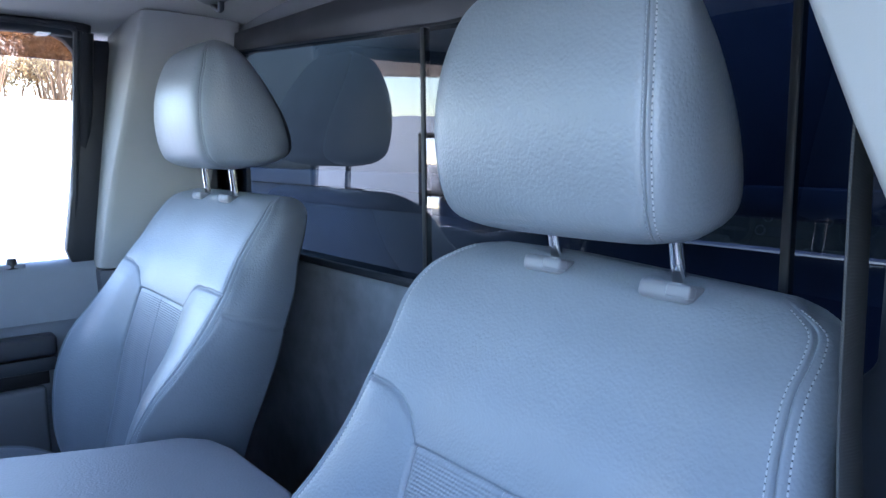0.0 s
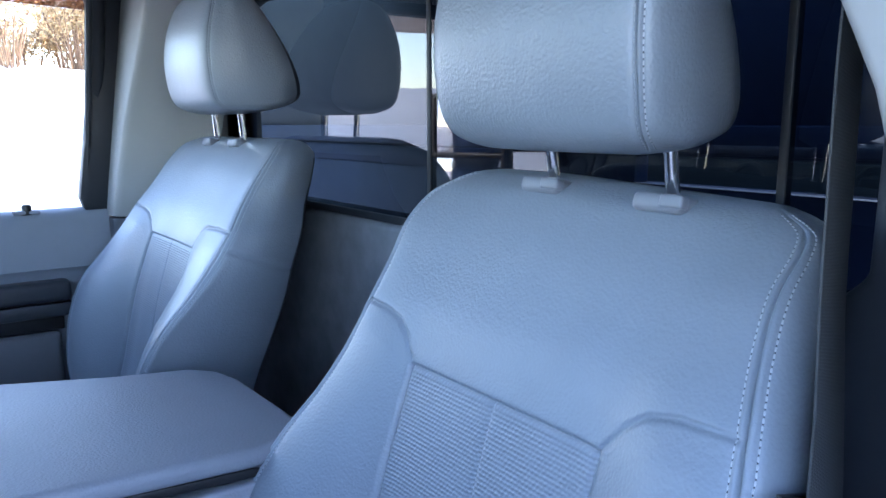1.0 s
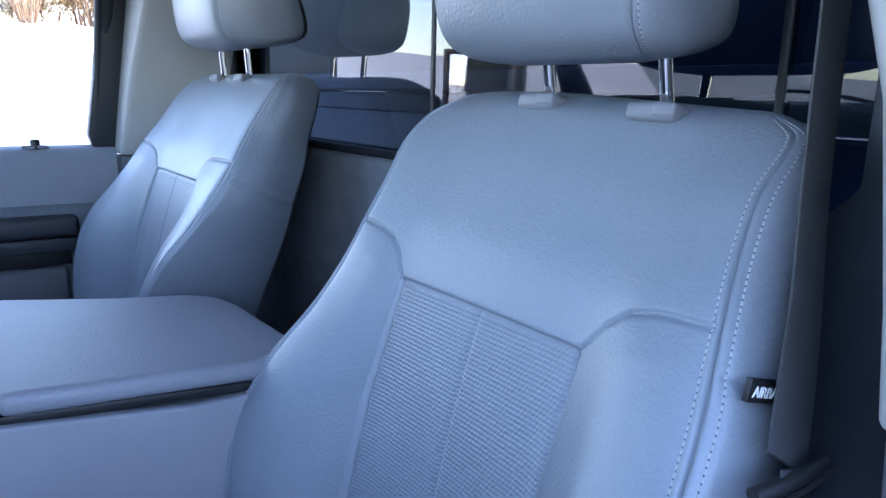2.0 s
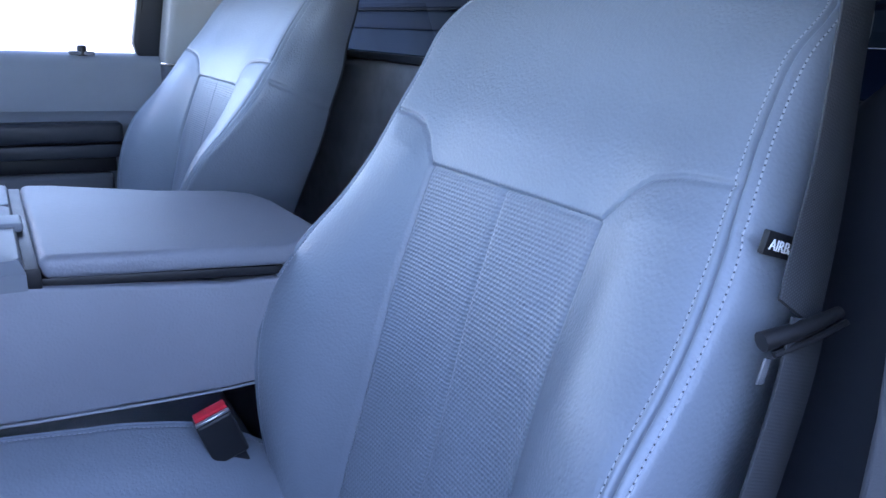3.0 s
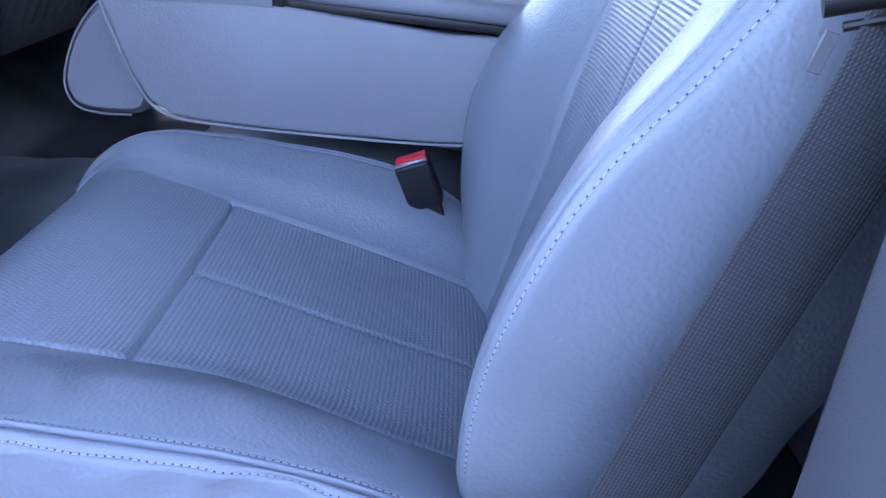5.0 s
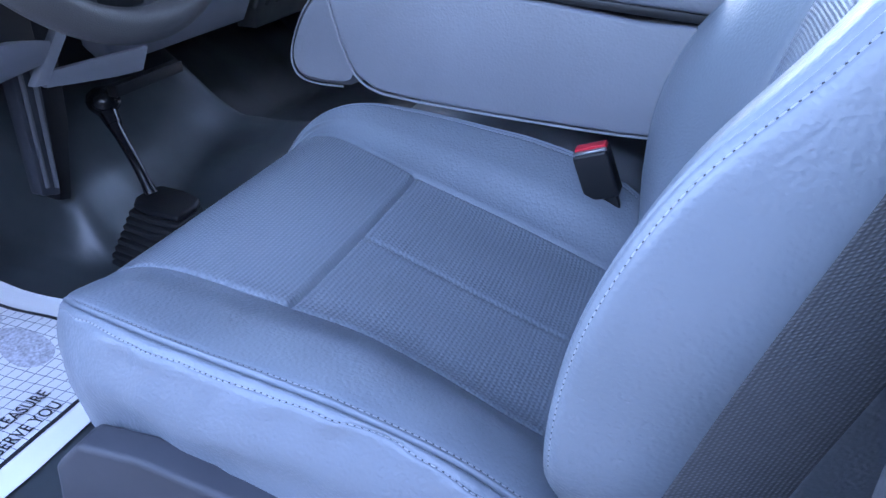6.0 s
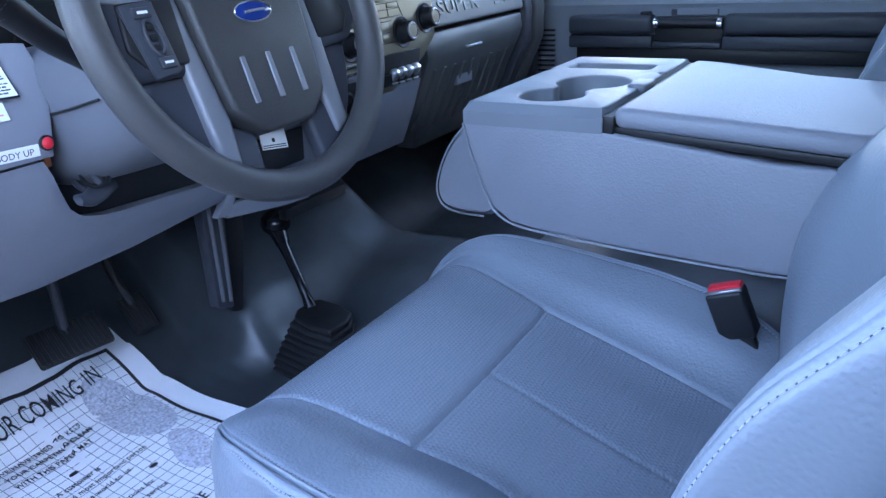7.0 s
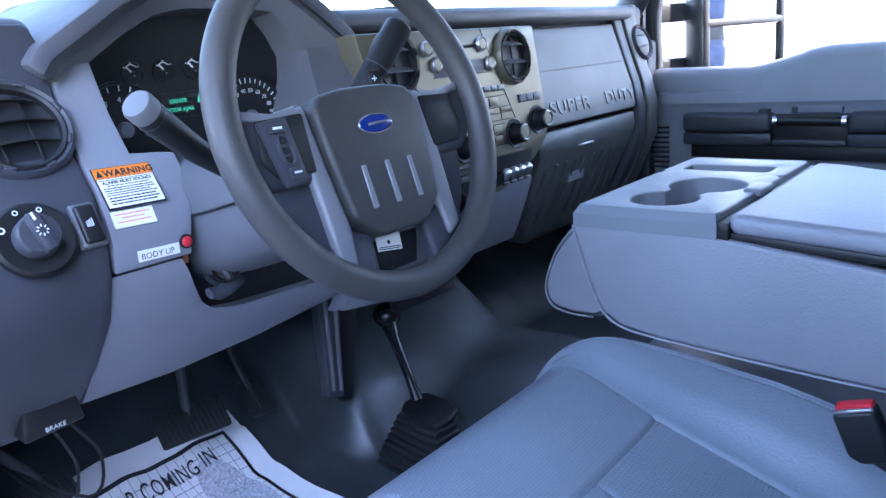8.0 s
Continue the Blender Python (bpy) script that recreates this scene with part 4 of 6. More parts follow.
# window frame and glass of that door
for pts in ([(.945, .060, .735), (.925, .040, 1.00), (.870, .030, 1.27)], [(.870, .030, 1.27), (.866, .10, 1.280), (.860, .66, 1.290)], [(.945, 1.00, .70), (.940, .985, .95), (.905, .80, 1.16), (.860, .66, 1.290)]):
    on_door(part("window_frame", tube(pts, 0.020, 10, 14, flat=1.1), SEAL, door, "dark blue-black window frame"))
    on_door(part("window_seal", tube([(x - .028, y + (.020 if y < .5 else -.02), z) for x, y, z in pts], 0.008, 8, 14), SEAL, door))
on_door(part("rear_frame", prism([(.036, 1.26), (.046, 1.10), (.093, .785), (.080, .745), (.020, .745), (-.006, .968), (-.030, 1.226), (-.030, 1.26)], .902, .934, "x", .004), SEAL, door, "dark blue-black rear window frame"))
corner = [(.030, 1.300), (.030, 1.150), (.037, 1.205), (.046, 1.232), (.062, 1.253), (.085, 1.266), (.13, 1.272), (.66, 1.282), (.66, 1.300)]
on_door(part("upper_frame", prism(corner, .905, .936, "x", .003), SEAL, door, "dark upper window frame with rounded corner"))
on_door(part("rain_visor", prism([(.030, 1.215), (.64, 1.235), (.62, 1.295), (.035, 1.290)], .960, .963, "x", 0), SMOKED, door, "smoked brown rain visor"))
on_door(pane_of([(.938, .05, .72), (.938, 1.0, .70), (.938, .98, .95), (.938, .66, 1.30), (.938, .03, 1.29)], (-1, 0, 0), WINDOW, door))

# towing mirror outside that door
mirror = thing("side_mirror", "black two-pane towing mirror on arms outside the passenger door", "side mirror", at=(1.28, .865, .80))
mm = facing((0, 0, 0), (-.42, -.907, 0.02)) @ Matrix.Diagonal((1.2, 1, 1, 1))
def mbox(lo, hi, bevel=0.006):
    return box(lo, hi, bevel, 3, mm)


part("housing", merge(mbox((-.135, -.125, -.10), (.135, .27, -.012), 0.03), mbox((-.135, -.125, -.014), (-.118, .27, .004)), mbox((.118, -.125, -.014), (.135, .27, .004)),
                      mbox((-.135, -.125, -.014), (.135, -.108, .004)), mbox((-.135, .022, -.014), (.135, .042, .004)), mbox((-.135, .25, -.014), (.135, .27, .004))), BLACK, mirror)
part("mirror_glass", mbox((-.117, .043, -.012), (.117, .249, -.006), 0.001), MIRROR, mirror, "flat upper mirror glass")
part("spotter_glass", mbox((-.117, -.107, -.012), (.117, .021, -.006), 0.001), MIRROR, mirror, "convex lower mirror glass")
for z in (-.085, .075):
    part("arm", box((-.30, .10, z - .030), (-.04, .14, z + .026), 0.008, 3, pose(0, 0, 0, 0, 0, -22)), BLACK, mirror)
part("arm_mount", box((-.34, .17, -.115), (-.28, .26, .12), 0.012, 3), BLACK, mirror)


# ---- dashboard ----
def face_driver(x, z):
    return float(np.interp(z, [.42, .48, .55, .60, .65, .70, .745, .80, .86, .92], [.98, .92, .875, .86, .86, .885, .93, .965, .99, 1.0]))


def face_stack(x, z):
    return float(np.interp(z, [.45, .60, .86], [.93, .90, .93]))


def face_glove(x, z):
    return float(np.interp(z, [.35, .45, .58, .60, .68, .80, .86, .9], [1.05, .99, .932, .930, .945, .985, 1.0, 1.0]))


def normal_at(face, x, z):
    return Vector((0, -1, (face(x, z + .005) - face(x, z - .005)) / .01)).normalized()


def on_face(face, x, z, out=0.0):
    n = normal_at(face, x, z)
    return facing(Vector((x, face(x, z), z)) + n * out, n)


dash = thing("dashboard", "grey moulded truck dashboard with round vents and hooded gauges", "dashboard", at=(0, 1.05, .42))
dinv = Matrix.Translation((0, -1.05, -.42))


def on_dash(ob):
    ob.matrix_parent_inverse = dinv
    return ob


on_dash(part("top_pad", prism([(.985, .858), (.972, .868), (.972, .884), (.985, .893), (1.06, .900), (1.52, .86), (1.60, .80), (1.60, .70), (1.04, .70), (1.02, .858)], -.24, .76, "x", 0.006, 3), DASH_TOP, dash, "soft grey dash top"))
on_dash(part("core", box((-.84, 1.07, .46), (.84, 1.58, .84), 0.01), BLACK, dash, "black inner structure"))
# hood over the gauges: an arch drawn out ahead
def arch(points, y0, y1, thick, lean=0.0):
    bm = bmesh.new()
    rings = []
    for i, (x, z) in enumerate(points):
        a, b = points[max(i - 1, 0)], points[min(i + 1, len(points) - 1)]
        t = Vector((b[0] - a[0], 0, b[1] - a[1])).normalized()
        nrm = Vector((-t.z, 0, t.x))
        c = Vector((x, 0, z))
        rings.append([bm.verts.new((q.x, yy, q.z)) for q, yy in ((c, y0 + lean * (z - .83)), (c + nrm * thick, y0 + lean * (z - .83) + .004), (c + nrm * thick, y1), (c, y1))])
    for a, b in zip(rings, rings[1:]):
        for k in range(4):
            bm.faces.new((a[k], a[(k + 1) % 4], b[(k + 1) % 4], b[k]))
    bm.faces.new(rings[0])
    bm.faces.new(rings[-1])
    bmesh.ops.recalc_face_normals(bm, faces=bm.faces)
    return bm


OUTER = [(-.705, .820), (-.693, .834), (-.60, .888), (-.545, .915), (-.50, .925), (-.40, .925), (-.34, .915), (-.30, .885), (-.255, .845), (-.235, .815)]
INNER = [(-.656, .815), (-.650, .835), (-.595, .868), (-.543, .893), (-.50, .900), (-.40, .900), (-.355, .893), (-.335, .868), (-.318, .835), (-.322, .800)]
on_dash(part("hood_gap", arch([(x, z + .002) for x, z in OUTER], .949, .985, .009, 0.25), BLACK, dash, "black gap below the hood"))
on_dash(part("gauge_hood", bevelled(arch(OUTER, .955, 1.42, .030, 0.25), 0.006, 2, 40), HOOD, dash, "dark hood over the gauges"))
bm = bmesh.new()
oo, ii, dd = [], [], []
for (a, b), (c, d) in zip(OUTER + [(-.318, .76), (-.332, .70)], INNER + [(-.338, .76), (-.352, .70)]):
    oo.append(bm.verts.new((a, .968 + .25 * (b - .83), b)))
    ii.append(bm.verts.new((c, .985 + .25 * (d - .83), d)))
    dd.append(bm.verts.new((c * .985 - .007, 1.06, d - .006)))
for k in range(len(oo) - 1):
    bm.faces.new((oo[k], oo[k + 1], ii[k + 1], ii[k]))
    bm.faces.new((ii[k], ii[k + 1], dd[k + 1], dd[k]))
on_dash(part("gauge_bezel", bm, BEZEL, dash, "light grey gauge surround"))
on_dash(part("bezel_cheek", slab([(.66, -.36, -.26), (.72, -.352, -.255), (.76, -.338, -.25), (.80, -.325, -.243), (.838, -.318, -.238)], lambda x, z: face_driver(x, z) - .004, .03, 6), BEZEL, dash, "light grey gauge surround"))
WELL = [(-.69, .66), (-.69, .822), (-.60, .876), (-.545, .903), (-.50, .913), (-.40, .913), (-.34, .903), (-.30, .873), (-.262, .838), (-.262, .66)]
on_dash(part("gauge_shadow_box", prism(WELL, 1.064, 1.075, "y", 0.001, 1), BLACK, dash))
# light panel with the labels, left of the column
light_rows = [(.612, -.720, -.628), (.645, -.717, -.622), (.668, -.715, -.612), (.70, -.712, -.604), (.726, -.709, -.600), (.731, -.708, -.652), (.78, -.702, -.650), (.838, -.695, -.648)]
on_dash(part("label_panel", bevelled(slab(light_rows, lambda x, z: face_driver(x, z) - .002, .03, 10), 0.003, 2, 50), GREY_LIGHT, dash, "light grey panel with stickers"))
# lower knee panel, cut away for the column
bm = bmesh.new()
cols = []
for x in np.r_[np.linspace(-.748, -.64, 8), np.linspace(-.632, -.56, 12), np.linspace(-.54, -.345, 10)]:
    top = float(np.interp(x, [-.75, -.640, -.630, -.615, -.595, -.57, -.54, -.38, -.34], [.609, .609, .585, .545, .527, .519, .514, .505, .495]))
    bot = float(np.interp(x, [-.75, -.63, -.495, -.346], [.443, .433, .439, .462]))
    zz = np.linspace(bot, top, 9)
    lip = 0.010 if x > -.63 else 0
    cols.append([bm.verts.new((x - .030 * (z - .44) * (x < -.70) * -1, face_driver(x, z) + lip * max(0, (z - bot) / (top - bot) - .8), z)) for z in zz] + [bm.verts.new((x, face_driver(x, top) + .04, top - .004)), bm.verts.new((x, 1.04, bot + .02)), bm.verts.new((x, face_driver(x, bot) + .015, bot - .004))])
for a, b in zip(cols, cols[1:]):
    for k in range(len(a)):
        bm.faces.new((a[k], b[k], b[(k + 1) % len(a)], a[(k + 1) % len(a)]))
bm.faces.new(cols[0])
bm.faces.new(cols[-1])
on_dash(part("knee_panel", bm, GREY_LIGHT, dash, "light grey lower knee panel"))
# dark end panel with vent, lamp knob and dimmer
dark_rows = [(.425, -.86, -.758), (.50, -.862, -.742), (.56, -.863, -.730), (.612, -.864, -.724), (.66, -.864, -.720), (.70, -.864, -.716), (.745, -.864, -.711), (.79, -.862, -.705), (.83, -.858, -.699), (.865, -.85, -.698), (.885, -.84, -.705)]
on_dash(part("end_panel", bevelled(slab(dark_rows, lambda x, z: face_driver(x, z) - .006 + .10 * max(0, -.80 - x), .10, 10), 0.006, 2, 50), GREY_DARK, dash, "dark grey end panel"))
on_dash(part("end_cap_top", box((-.86, .99, .84), (-.695, 1.50, .893), 0.02, 4), DASH_TOP, dash))


def curved_vane(r, h, depth):
    """A boat-shaped louvre blade across a round vent, thin at its ends."""
    bm = bmesh.new()
    w = math.sqrt(max(1e-5, .66 * r * r - h * h))
    rings = []
    for u in np.linspace(-1, 1, 15):
        c = depth * (1 - .72 * u * u)
        bow = .10 * r * (1 - u * u)
        rings.append([bm.verts.new(q) for q in ((u * w, h + bow + .0012, -.003), (u * w, h + bow - c * .55, c), (u * w, h + bow - c * .55 - .0018, c - .0006), (u * w, h + bow - .0016, -.003))])
    for p, q in zip(rings, rings[1:]):
        for k in range(4):
            bm.faces.new((p[k], p[(k + 1) % 4], q[(k + 1) % 4], q[k]))
    bm.faces.new(rings[0])
    bm.faces.new(rings[-1])
    bmesh.ops.recalc_face_normals(bm, faces=bm.faces)
    return bm


def round_vent(m, r, ring_mat, vanes, vane_mat):
    ring = on_dash(part("air_vent", lathe([(r * .90, -.004), (r * .91, .007), (r * .97, .010), (r * 1.03, .006), (r * 1.06, -.006), (r * .90, -.03)], m, 48), ring_mat, dash, "round air vent"))
    part("grip_ring", lathe([(r * .79, .000), (r * .80, .0075), (r * .86, .0095), (r * .905, .0075), (r * .905, .000)], m, 48), BLACK, ring, "black notched ring")
    part("barrel", lathe([(r * .82, .006), (r * .80, -.002), (r * .70, -.0036), (0, -.0040)], m, 32), SEAL, ring)
    for k in range(vanes):
        bm = curved_vane(r, r * (.78 - 1.30 * (k + .5) / vanes), .015)
        bmesh.ops.transform(bm, matrix=m, verts=bm.verts)
        part("vane", bm, vane_mat, ring)
    for x in ((0,) if vanes < 3 else (-.3 * r, .3 * r)):
        part("divider", box((x - .0012, -r * .70, -.003), (x + .0012, r * .70, .0015), 0.0006, 1, m), SEAL, ring)
    for k in range(8):
        part("grip_tab", box((-.006, r * .885, .004), (.006, r * .955, .0112), 0.0012, 1, m @ pose(0, 0, 0, 0, 0, k * 45 + 20)), BLACK if vanes < 3 else ring_mat, ring)
    return ring


round_vent(on_face(face_driver, -.762, .768, .010), .058, GREY_DARK, 3, BLACK)
round_vent(on_face(face_stack, .1355, .797, .004), .051, STACK, 2, GREY_MID)
round_vent(on_face(face_stack, -.190, .803, .004), .051, STACK, 2, GREY_MID)
vr = on_face(face_glove, .805, .795, .008)
ring = round_vent(vr, .046, GREY_DARK, 2, GREY_DARK)
part("shut_flap", lathe([(0, .010), (.030, .008), (.038, .003), (.038, -.004)], vr, 28), GLOVE, ring, "closed vent flap")
# headlamp knob
km = on_face(face_driver, -.793, .664, .012)
knob = on_dash(part("lamp_switch", lathe([(.039, -.006), (.039, .002), (.036, .005), (.028, .0045), (.027, .004), (0, .004)], km, 40), BLACK, dash, "black rotary headlamp switch"))
part("knob", lathe([(.022, .004), (.0215, .017), (.019, .021), (0, .0215)], km, 28), GREY_DARK, knob)
part("grip", box((-.0065, -.021, .006), (.0065, .021, .028), 0.003, 2, km @ pose(0, 0, 0, 0, 0, 12)), GREY_DARK, knob)
part("pointer", box((-.0013, .012, .0275), (.0013, .020, .0284), 0.0003, 1, km @ pose(0, 0, 0, 0, 0, 12)), WHITE, knob)
for a, s_ in ((62, .0036), (18, .0028), (-24, .0028)):
    part("mark", lathe([(s_, .0046), (s_, .0052), (s_ * .6, .0052), (s_ * .6, .0046)], km @ pose(0, 0, 0, 0, 0, a) @ pose(0, .031, 0), 14), WHITE, knob)
for k in range(8):
    part("mark", box((-.0006, .0035, .0283), (.0006, .006, .0289), 0, 1, km @ pose(0, 0, 0, 0, 0, k * 45)), WHITE, knob)
dm = on_face(face_driver, -.738, .667, .010)
dim = on_dash(part("dimmer", box((-.0135, -.0245, -.01), (.0135, .0245, .003), 0.003, 2, dm), GREY_MID, dash, "black dimmer rocker in a grey surround"))
part("rocker", box((-.0105, -.0215, .0), (.0105, .0215, .0075), 0.0035, 3, dm), BLACK, dim)
for k in range(4):
    part("mark", box((-.004 + .002 * k, -.004, .0074), (-.003 + .002 * k, .002 + .001 * k, .0079), 0, 1, dm), WHITE, dim)

# warning stickers (flat, on the light panel)
def sticker(x0, x1, zt, zb, tilt=-2.0):
    m = on_face(lambda x, z: face_driver(x, z) - .002, (x0 + x1) / 2, (zt + zb) / 2, .0012) @ pose(0, 0, 0, 0, 0, tilt)
    return m, x1 - x0, math.hypot(zt - zb, face_driver(0, zt) - face_driver(0, zb))


m, w, h = sticker(-.7085, -.6415, .7215, .679)
st = thing("warning_sticker", "white warning sticker with orange heading and black border", "sticker")
part("backing", box((-w / 2, -h / 2, -.0015), (w / 2, h / 2, .0003), 0.0002, 1, m), INK, st)
part("sheet", box((-w / 2 + .0015, -h / 2 + .0015, .0003), (w / 2 - .0015, h * .22, .0008), 0, 1, m), WHITE, st)
part("heading", box((-w / 2 + .001, h * .235, .0003), (w / 2 - .001, h / 2 - .001, .0009), 0, 1, m), ORANGE, st)
lettering("letters", "WARNING", .0112, m @ Matrix.Translation((-w * .33, h * .275, .0010)), INK, st, .0001, spacing=1.08, bold=.0004)
part("triangle", prism([(-w * .46, h * .27), (-w * .35, h * .27), (-w * .405, h * .44)], .0010, .0012, "z", 0), INK, st)
st.children[-1].data.transform(m)
lettering("letters", "ALARM MUST SOUND!", .0056, m @ Matrix.Translation((-w * .42, h * .085, .0009)), INK, st, .0001, bold=.0002)


def print_row(owner, x0, x1, y, tall, word, material, z):
    """One line of small print that cannot be read, as short bars of its size."""
    xx = x0
    while xx < x1 - .01:
        ln = word * (.5 + random.random())
        part("text_bar", box((w * xx, h * y, z), (w * min(xx + ln, x1), h * (y + tall), z + .0002), 0, 1, m), material, owner)
        xx += ln + .012


print_row(st, -.46, .44, .175, .020, .07, GREY_MID, .0008)
for y, x0, x1, tall in ((.030, -.36, .36, .022), (-.035, -.44, .40, .026), (-.090, -.44, .42, .026), (-.145, -.43, .34, .026), (-.200, -.43, .43, .026), (-.275, -.42, .38, .034), (-.345, -.42, .42, .034), (-.415, -.41, .36, .034)):
    print_row(st, x0, x1, y, tall, .06, INK, .0008)
m, w, h = sticker(-.7085, -.6605, .676, .6585)
st = thing("red_print_sticker", "small white sticker with faded red print", "sticker")
part("sheet", box((-w / 2, -h / 2, -.0015), (w / 2, h / 2, .0004), 0.0002, 1, m), WHITE, st)
for y, x0, x1 in ((.24, -.42, .42), (.02, -.28, .26), (-.22, -.42, .42)):
    print_row(st, x0, x1, y, .085, .08, PINK, .0004)
m, w, h = sticker(-.6925, -.6425, .630, .6175)
st = thing("body_up_label", "white label reading body up beside a red lamp", "label")
part("sheet", box((-w / 2, -h / 2, -.0015), (w / 2, h / 2, .0005), 0.0002, 1, m), WHITE, st)
lettering("letters", "BODY UP", .0096, m @ Matrix.Translation((-w * .44, -h * .32, .0006)), INK, st, .0001)
lamp = thing("warning_lamp", "round red warning lamp on the light grey panel", "lamp")
lm = on_face(lambda x, z: face_driver(x, z) - .002, -.6325, .628, 0)
part("bezel", lathe([(.0085, -.002), (.0085, .002), (.0065, .003), (.006, .002)], lm, 24), BLACK, lamp)
part("lens", lathe([(.0066, .001), (.0062, .004), (.004, .006), (0, .0066)], lm, 24), RED, lamp)

# gauges behind the wheel
cluster = thing("instrument_cluster", "black instrument cluster with round gauges and green display", "gauges", at=(-.49, 1.06, .80))
cinv = Matrix.Translation((.49, -1.06, -.80))


def in_cluster(ob):
    ob.matrix_parent_inverse = cinv
    return ob


in_cluster(part("face_plate", prism(WELL, 1.050, 1.062, "y", 0.001, 1), BLACK, cluster))
GY = 1.049


def dial(x, z, r, ticks, a0, a1, nums, needle, size, pointer=RED, hub=BLACK):
    m = facing((x, GY, z), (0, -1, 0))
    d = in_cluster(part("dial", lathe([(r, 0), (r, .003), (r * .95, .004), (r * .93, .001), (0, .001)], m, 40), BLACK, cluster))
    for k in range(ticks):
        a = a0 + (a1 - a0) * k / (ticks - 1)
        part("tick", box((-.0007, r * .80, .001), (.0007, r * .91, .0018), 0, 1, m @ pose(0, 0, 0, 0, 0, a)), WHITE, d)
    for k, t_ in enumerate(nums):
        a = radians(a0 + (a1 - a0) * k / (len(nums) - 1))
        lettering("letters", t_, size, m @ Matrix.Translation((-math.sin(a) * r * .63, math.cos(a) * r * .63 - size * .35, .0015)), WHITE, d, .0002, align="CENTER")
    part("needle", box((-.001, -.004, .003), (.001, r * .75, .0045), 0, 1, m @ pose(0, 0, 0, 0, 0, needle)), pointer, d)
    part("hub", lathe([(r * .17, .001), (r * .17, .007), (r * .13, .009), (0, .009)], m, 20), hub, d)
    return d


dial(-.586, .750, .064, 13, 112, -84, ["0", "1", "2", "3", "4", "5", "6", "7"], 112, .0100, RED, GREY_LIGHT)
dial(-.384, .744, .064, 21, 87, -102, ["0", "10", "20", "30", "40", "50", "60", "70", "80", "90", "100"], 87, .0085, RED, GREY_MID)
for x in (-.562, -.515, -.470, -.425):
    d = dial(x, .822, .016, 3, 50, -50, ["", ""], 40, .004, WHITE)
    part("scale_arc", tube([(x - .009, GY - .002, .829), (x - .001, GY - .002, .834), (x + .008, GY - .002, .830)], .0009, 6, 8), WHITE, d)
in_cluster(part("display", box((-.528, 1.046, .757), (-.456, 1.051, .792), 0.001), BLACK, cluster))
for row, x, z in (("DRIVER", -.516, .7775), ("DOOR AJAR", -.524, .7655)):
    in_cluster(lettering("display_letters", row, .0082, facing((x, 1.0455, z), (0, -1, 0)), DISPLAY, cluster, .0001))
for lo_, hi_ in (((-.4695, 1.0452, .783), (-.4665, 1.0458, .787)), ((-.4715, 1.0452, .775), (-.4690, 1.0458, .783)), ((-.4685, 1.0452, .772), (-.4630, 1.0458, .776)), ((-.4655, 1.0452, .777), (-.4635, 1.0458, .783))):
    in_cluster(part("warning_lamp", box(lo_, hi_, 0.0003), DISPLAY, cluster, "green warning symbol"))

# centre stack
stack_rows = [(.548, -.17, .075), (.57, -.19, .12), (.60, -.21, .175), (.635, -.22, .226), (.66, -.225, .232), (.70, -.232, .232), (.75, -.243, .231), (.80, -.252, .229), (.853, -.262, .226)]
stack = on_dash(part("radio_panel", bevelled(slab(stack_rows, face_stack, .10, 14), 0.005, 2, 50), STACK, dash, "bronze-grey centre stack"))


def on_stack(name, x0, x1, z0, z1, out, material, bevel=0.0015, parent=None):
    m = on_face(face_stack, (x0 + x1) / 2, (z0 + z1) / 2)
    return part(name, box((-(x1 - x0) / 2, -(z1 - z0) / 2, -.002), ((x1 - x0) / 2, (z1 - z0) / 2, out), bevel, 2, m), material, parent or stack)


def groove(x0, z0, x1, z1, r=.0009, out=.0002):
    """A dark joint line between two places on the stack."""
    pts = [Vector((x, face_stack(x, z) - out, z)) for x, z in ((x0, z0), ((x0 + x1) / 2, (z0 + z1) / 2), (x1, z1))]
    return part("joint", tube(pts, r, 6, 6), BLACK, stack)


groove(-.143, .850, -.150, .640)
groove(.0508, .852, .1290, .664)
groove(-.110, .8215, .034, .8225, .0028)
for z, x0, x1 in ((.7292, -.12, .098), (.7078, -.12, .109), (.6967, -.12, .112), (.6835, -.12, .114), (.6765, -.12, .085), (.6570, -.12, .075), (.6385, -.12, .128)):
    groove(x0, z, x1, z, .0010)
for z0, z1 in ((.7078, .6835),):
    for x in (-.075, -.03, .015, .078):
        groove(x, z0, x, z1, .0008)
screen = on_stack("display_window", -.095, .045, .775, .799, .0014, GREY_MID, .001)
on_stack("screen_edge", -.097, .066, .7728, .7750, .0016, BLACK, 0, screen)
for x, z in ((-.1065, .823), (-.088, .795), (.0455, .8245), (.0635, .7890)):
    bt = part("round_button", lathe([(.0105, -.002), (.0105, .0045), (.009, .0058), (0, .006)], on_face(face_stack, x, z, .001), 24), STACK, stack, "round button with bright ring")
    part("ring", lathe([(.0106, .0), (.0108, .0055), (.0118, .0068), (.0130, .0055), (.0136, .0)], on_face(face_stack, x, z, .001), 28), STEEL, bt, "bright metal ring")
for x0 in (-.090, -.068, -.046, -.024, .030, .0515, .073):
    on_stack("preset_button", x0, x0 + .0205, .7375, .7485, .0065, SPOKE_SILVER, .003)
for z0, z1 in ((.7105, .7265), (.6595, .6745), (.6410, .6550)):
    for x0, x1 in ((-.115, -.065), (-.062, -.010), (-.007, .042), (.045, .072)):
        on_stack("button", x0, x1, z0, z1, .0022, STACK, .0012)
for x in (-.052, -.008, .036, .094):
    on_stack("button", x - .018, x + .016, .6985, .7060, .0020, STACK, .0010)
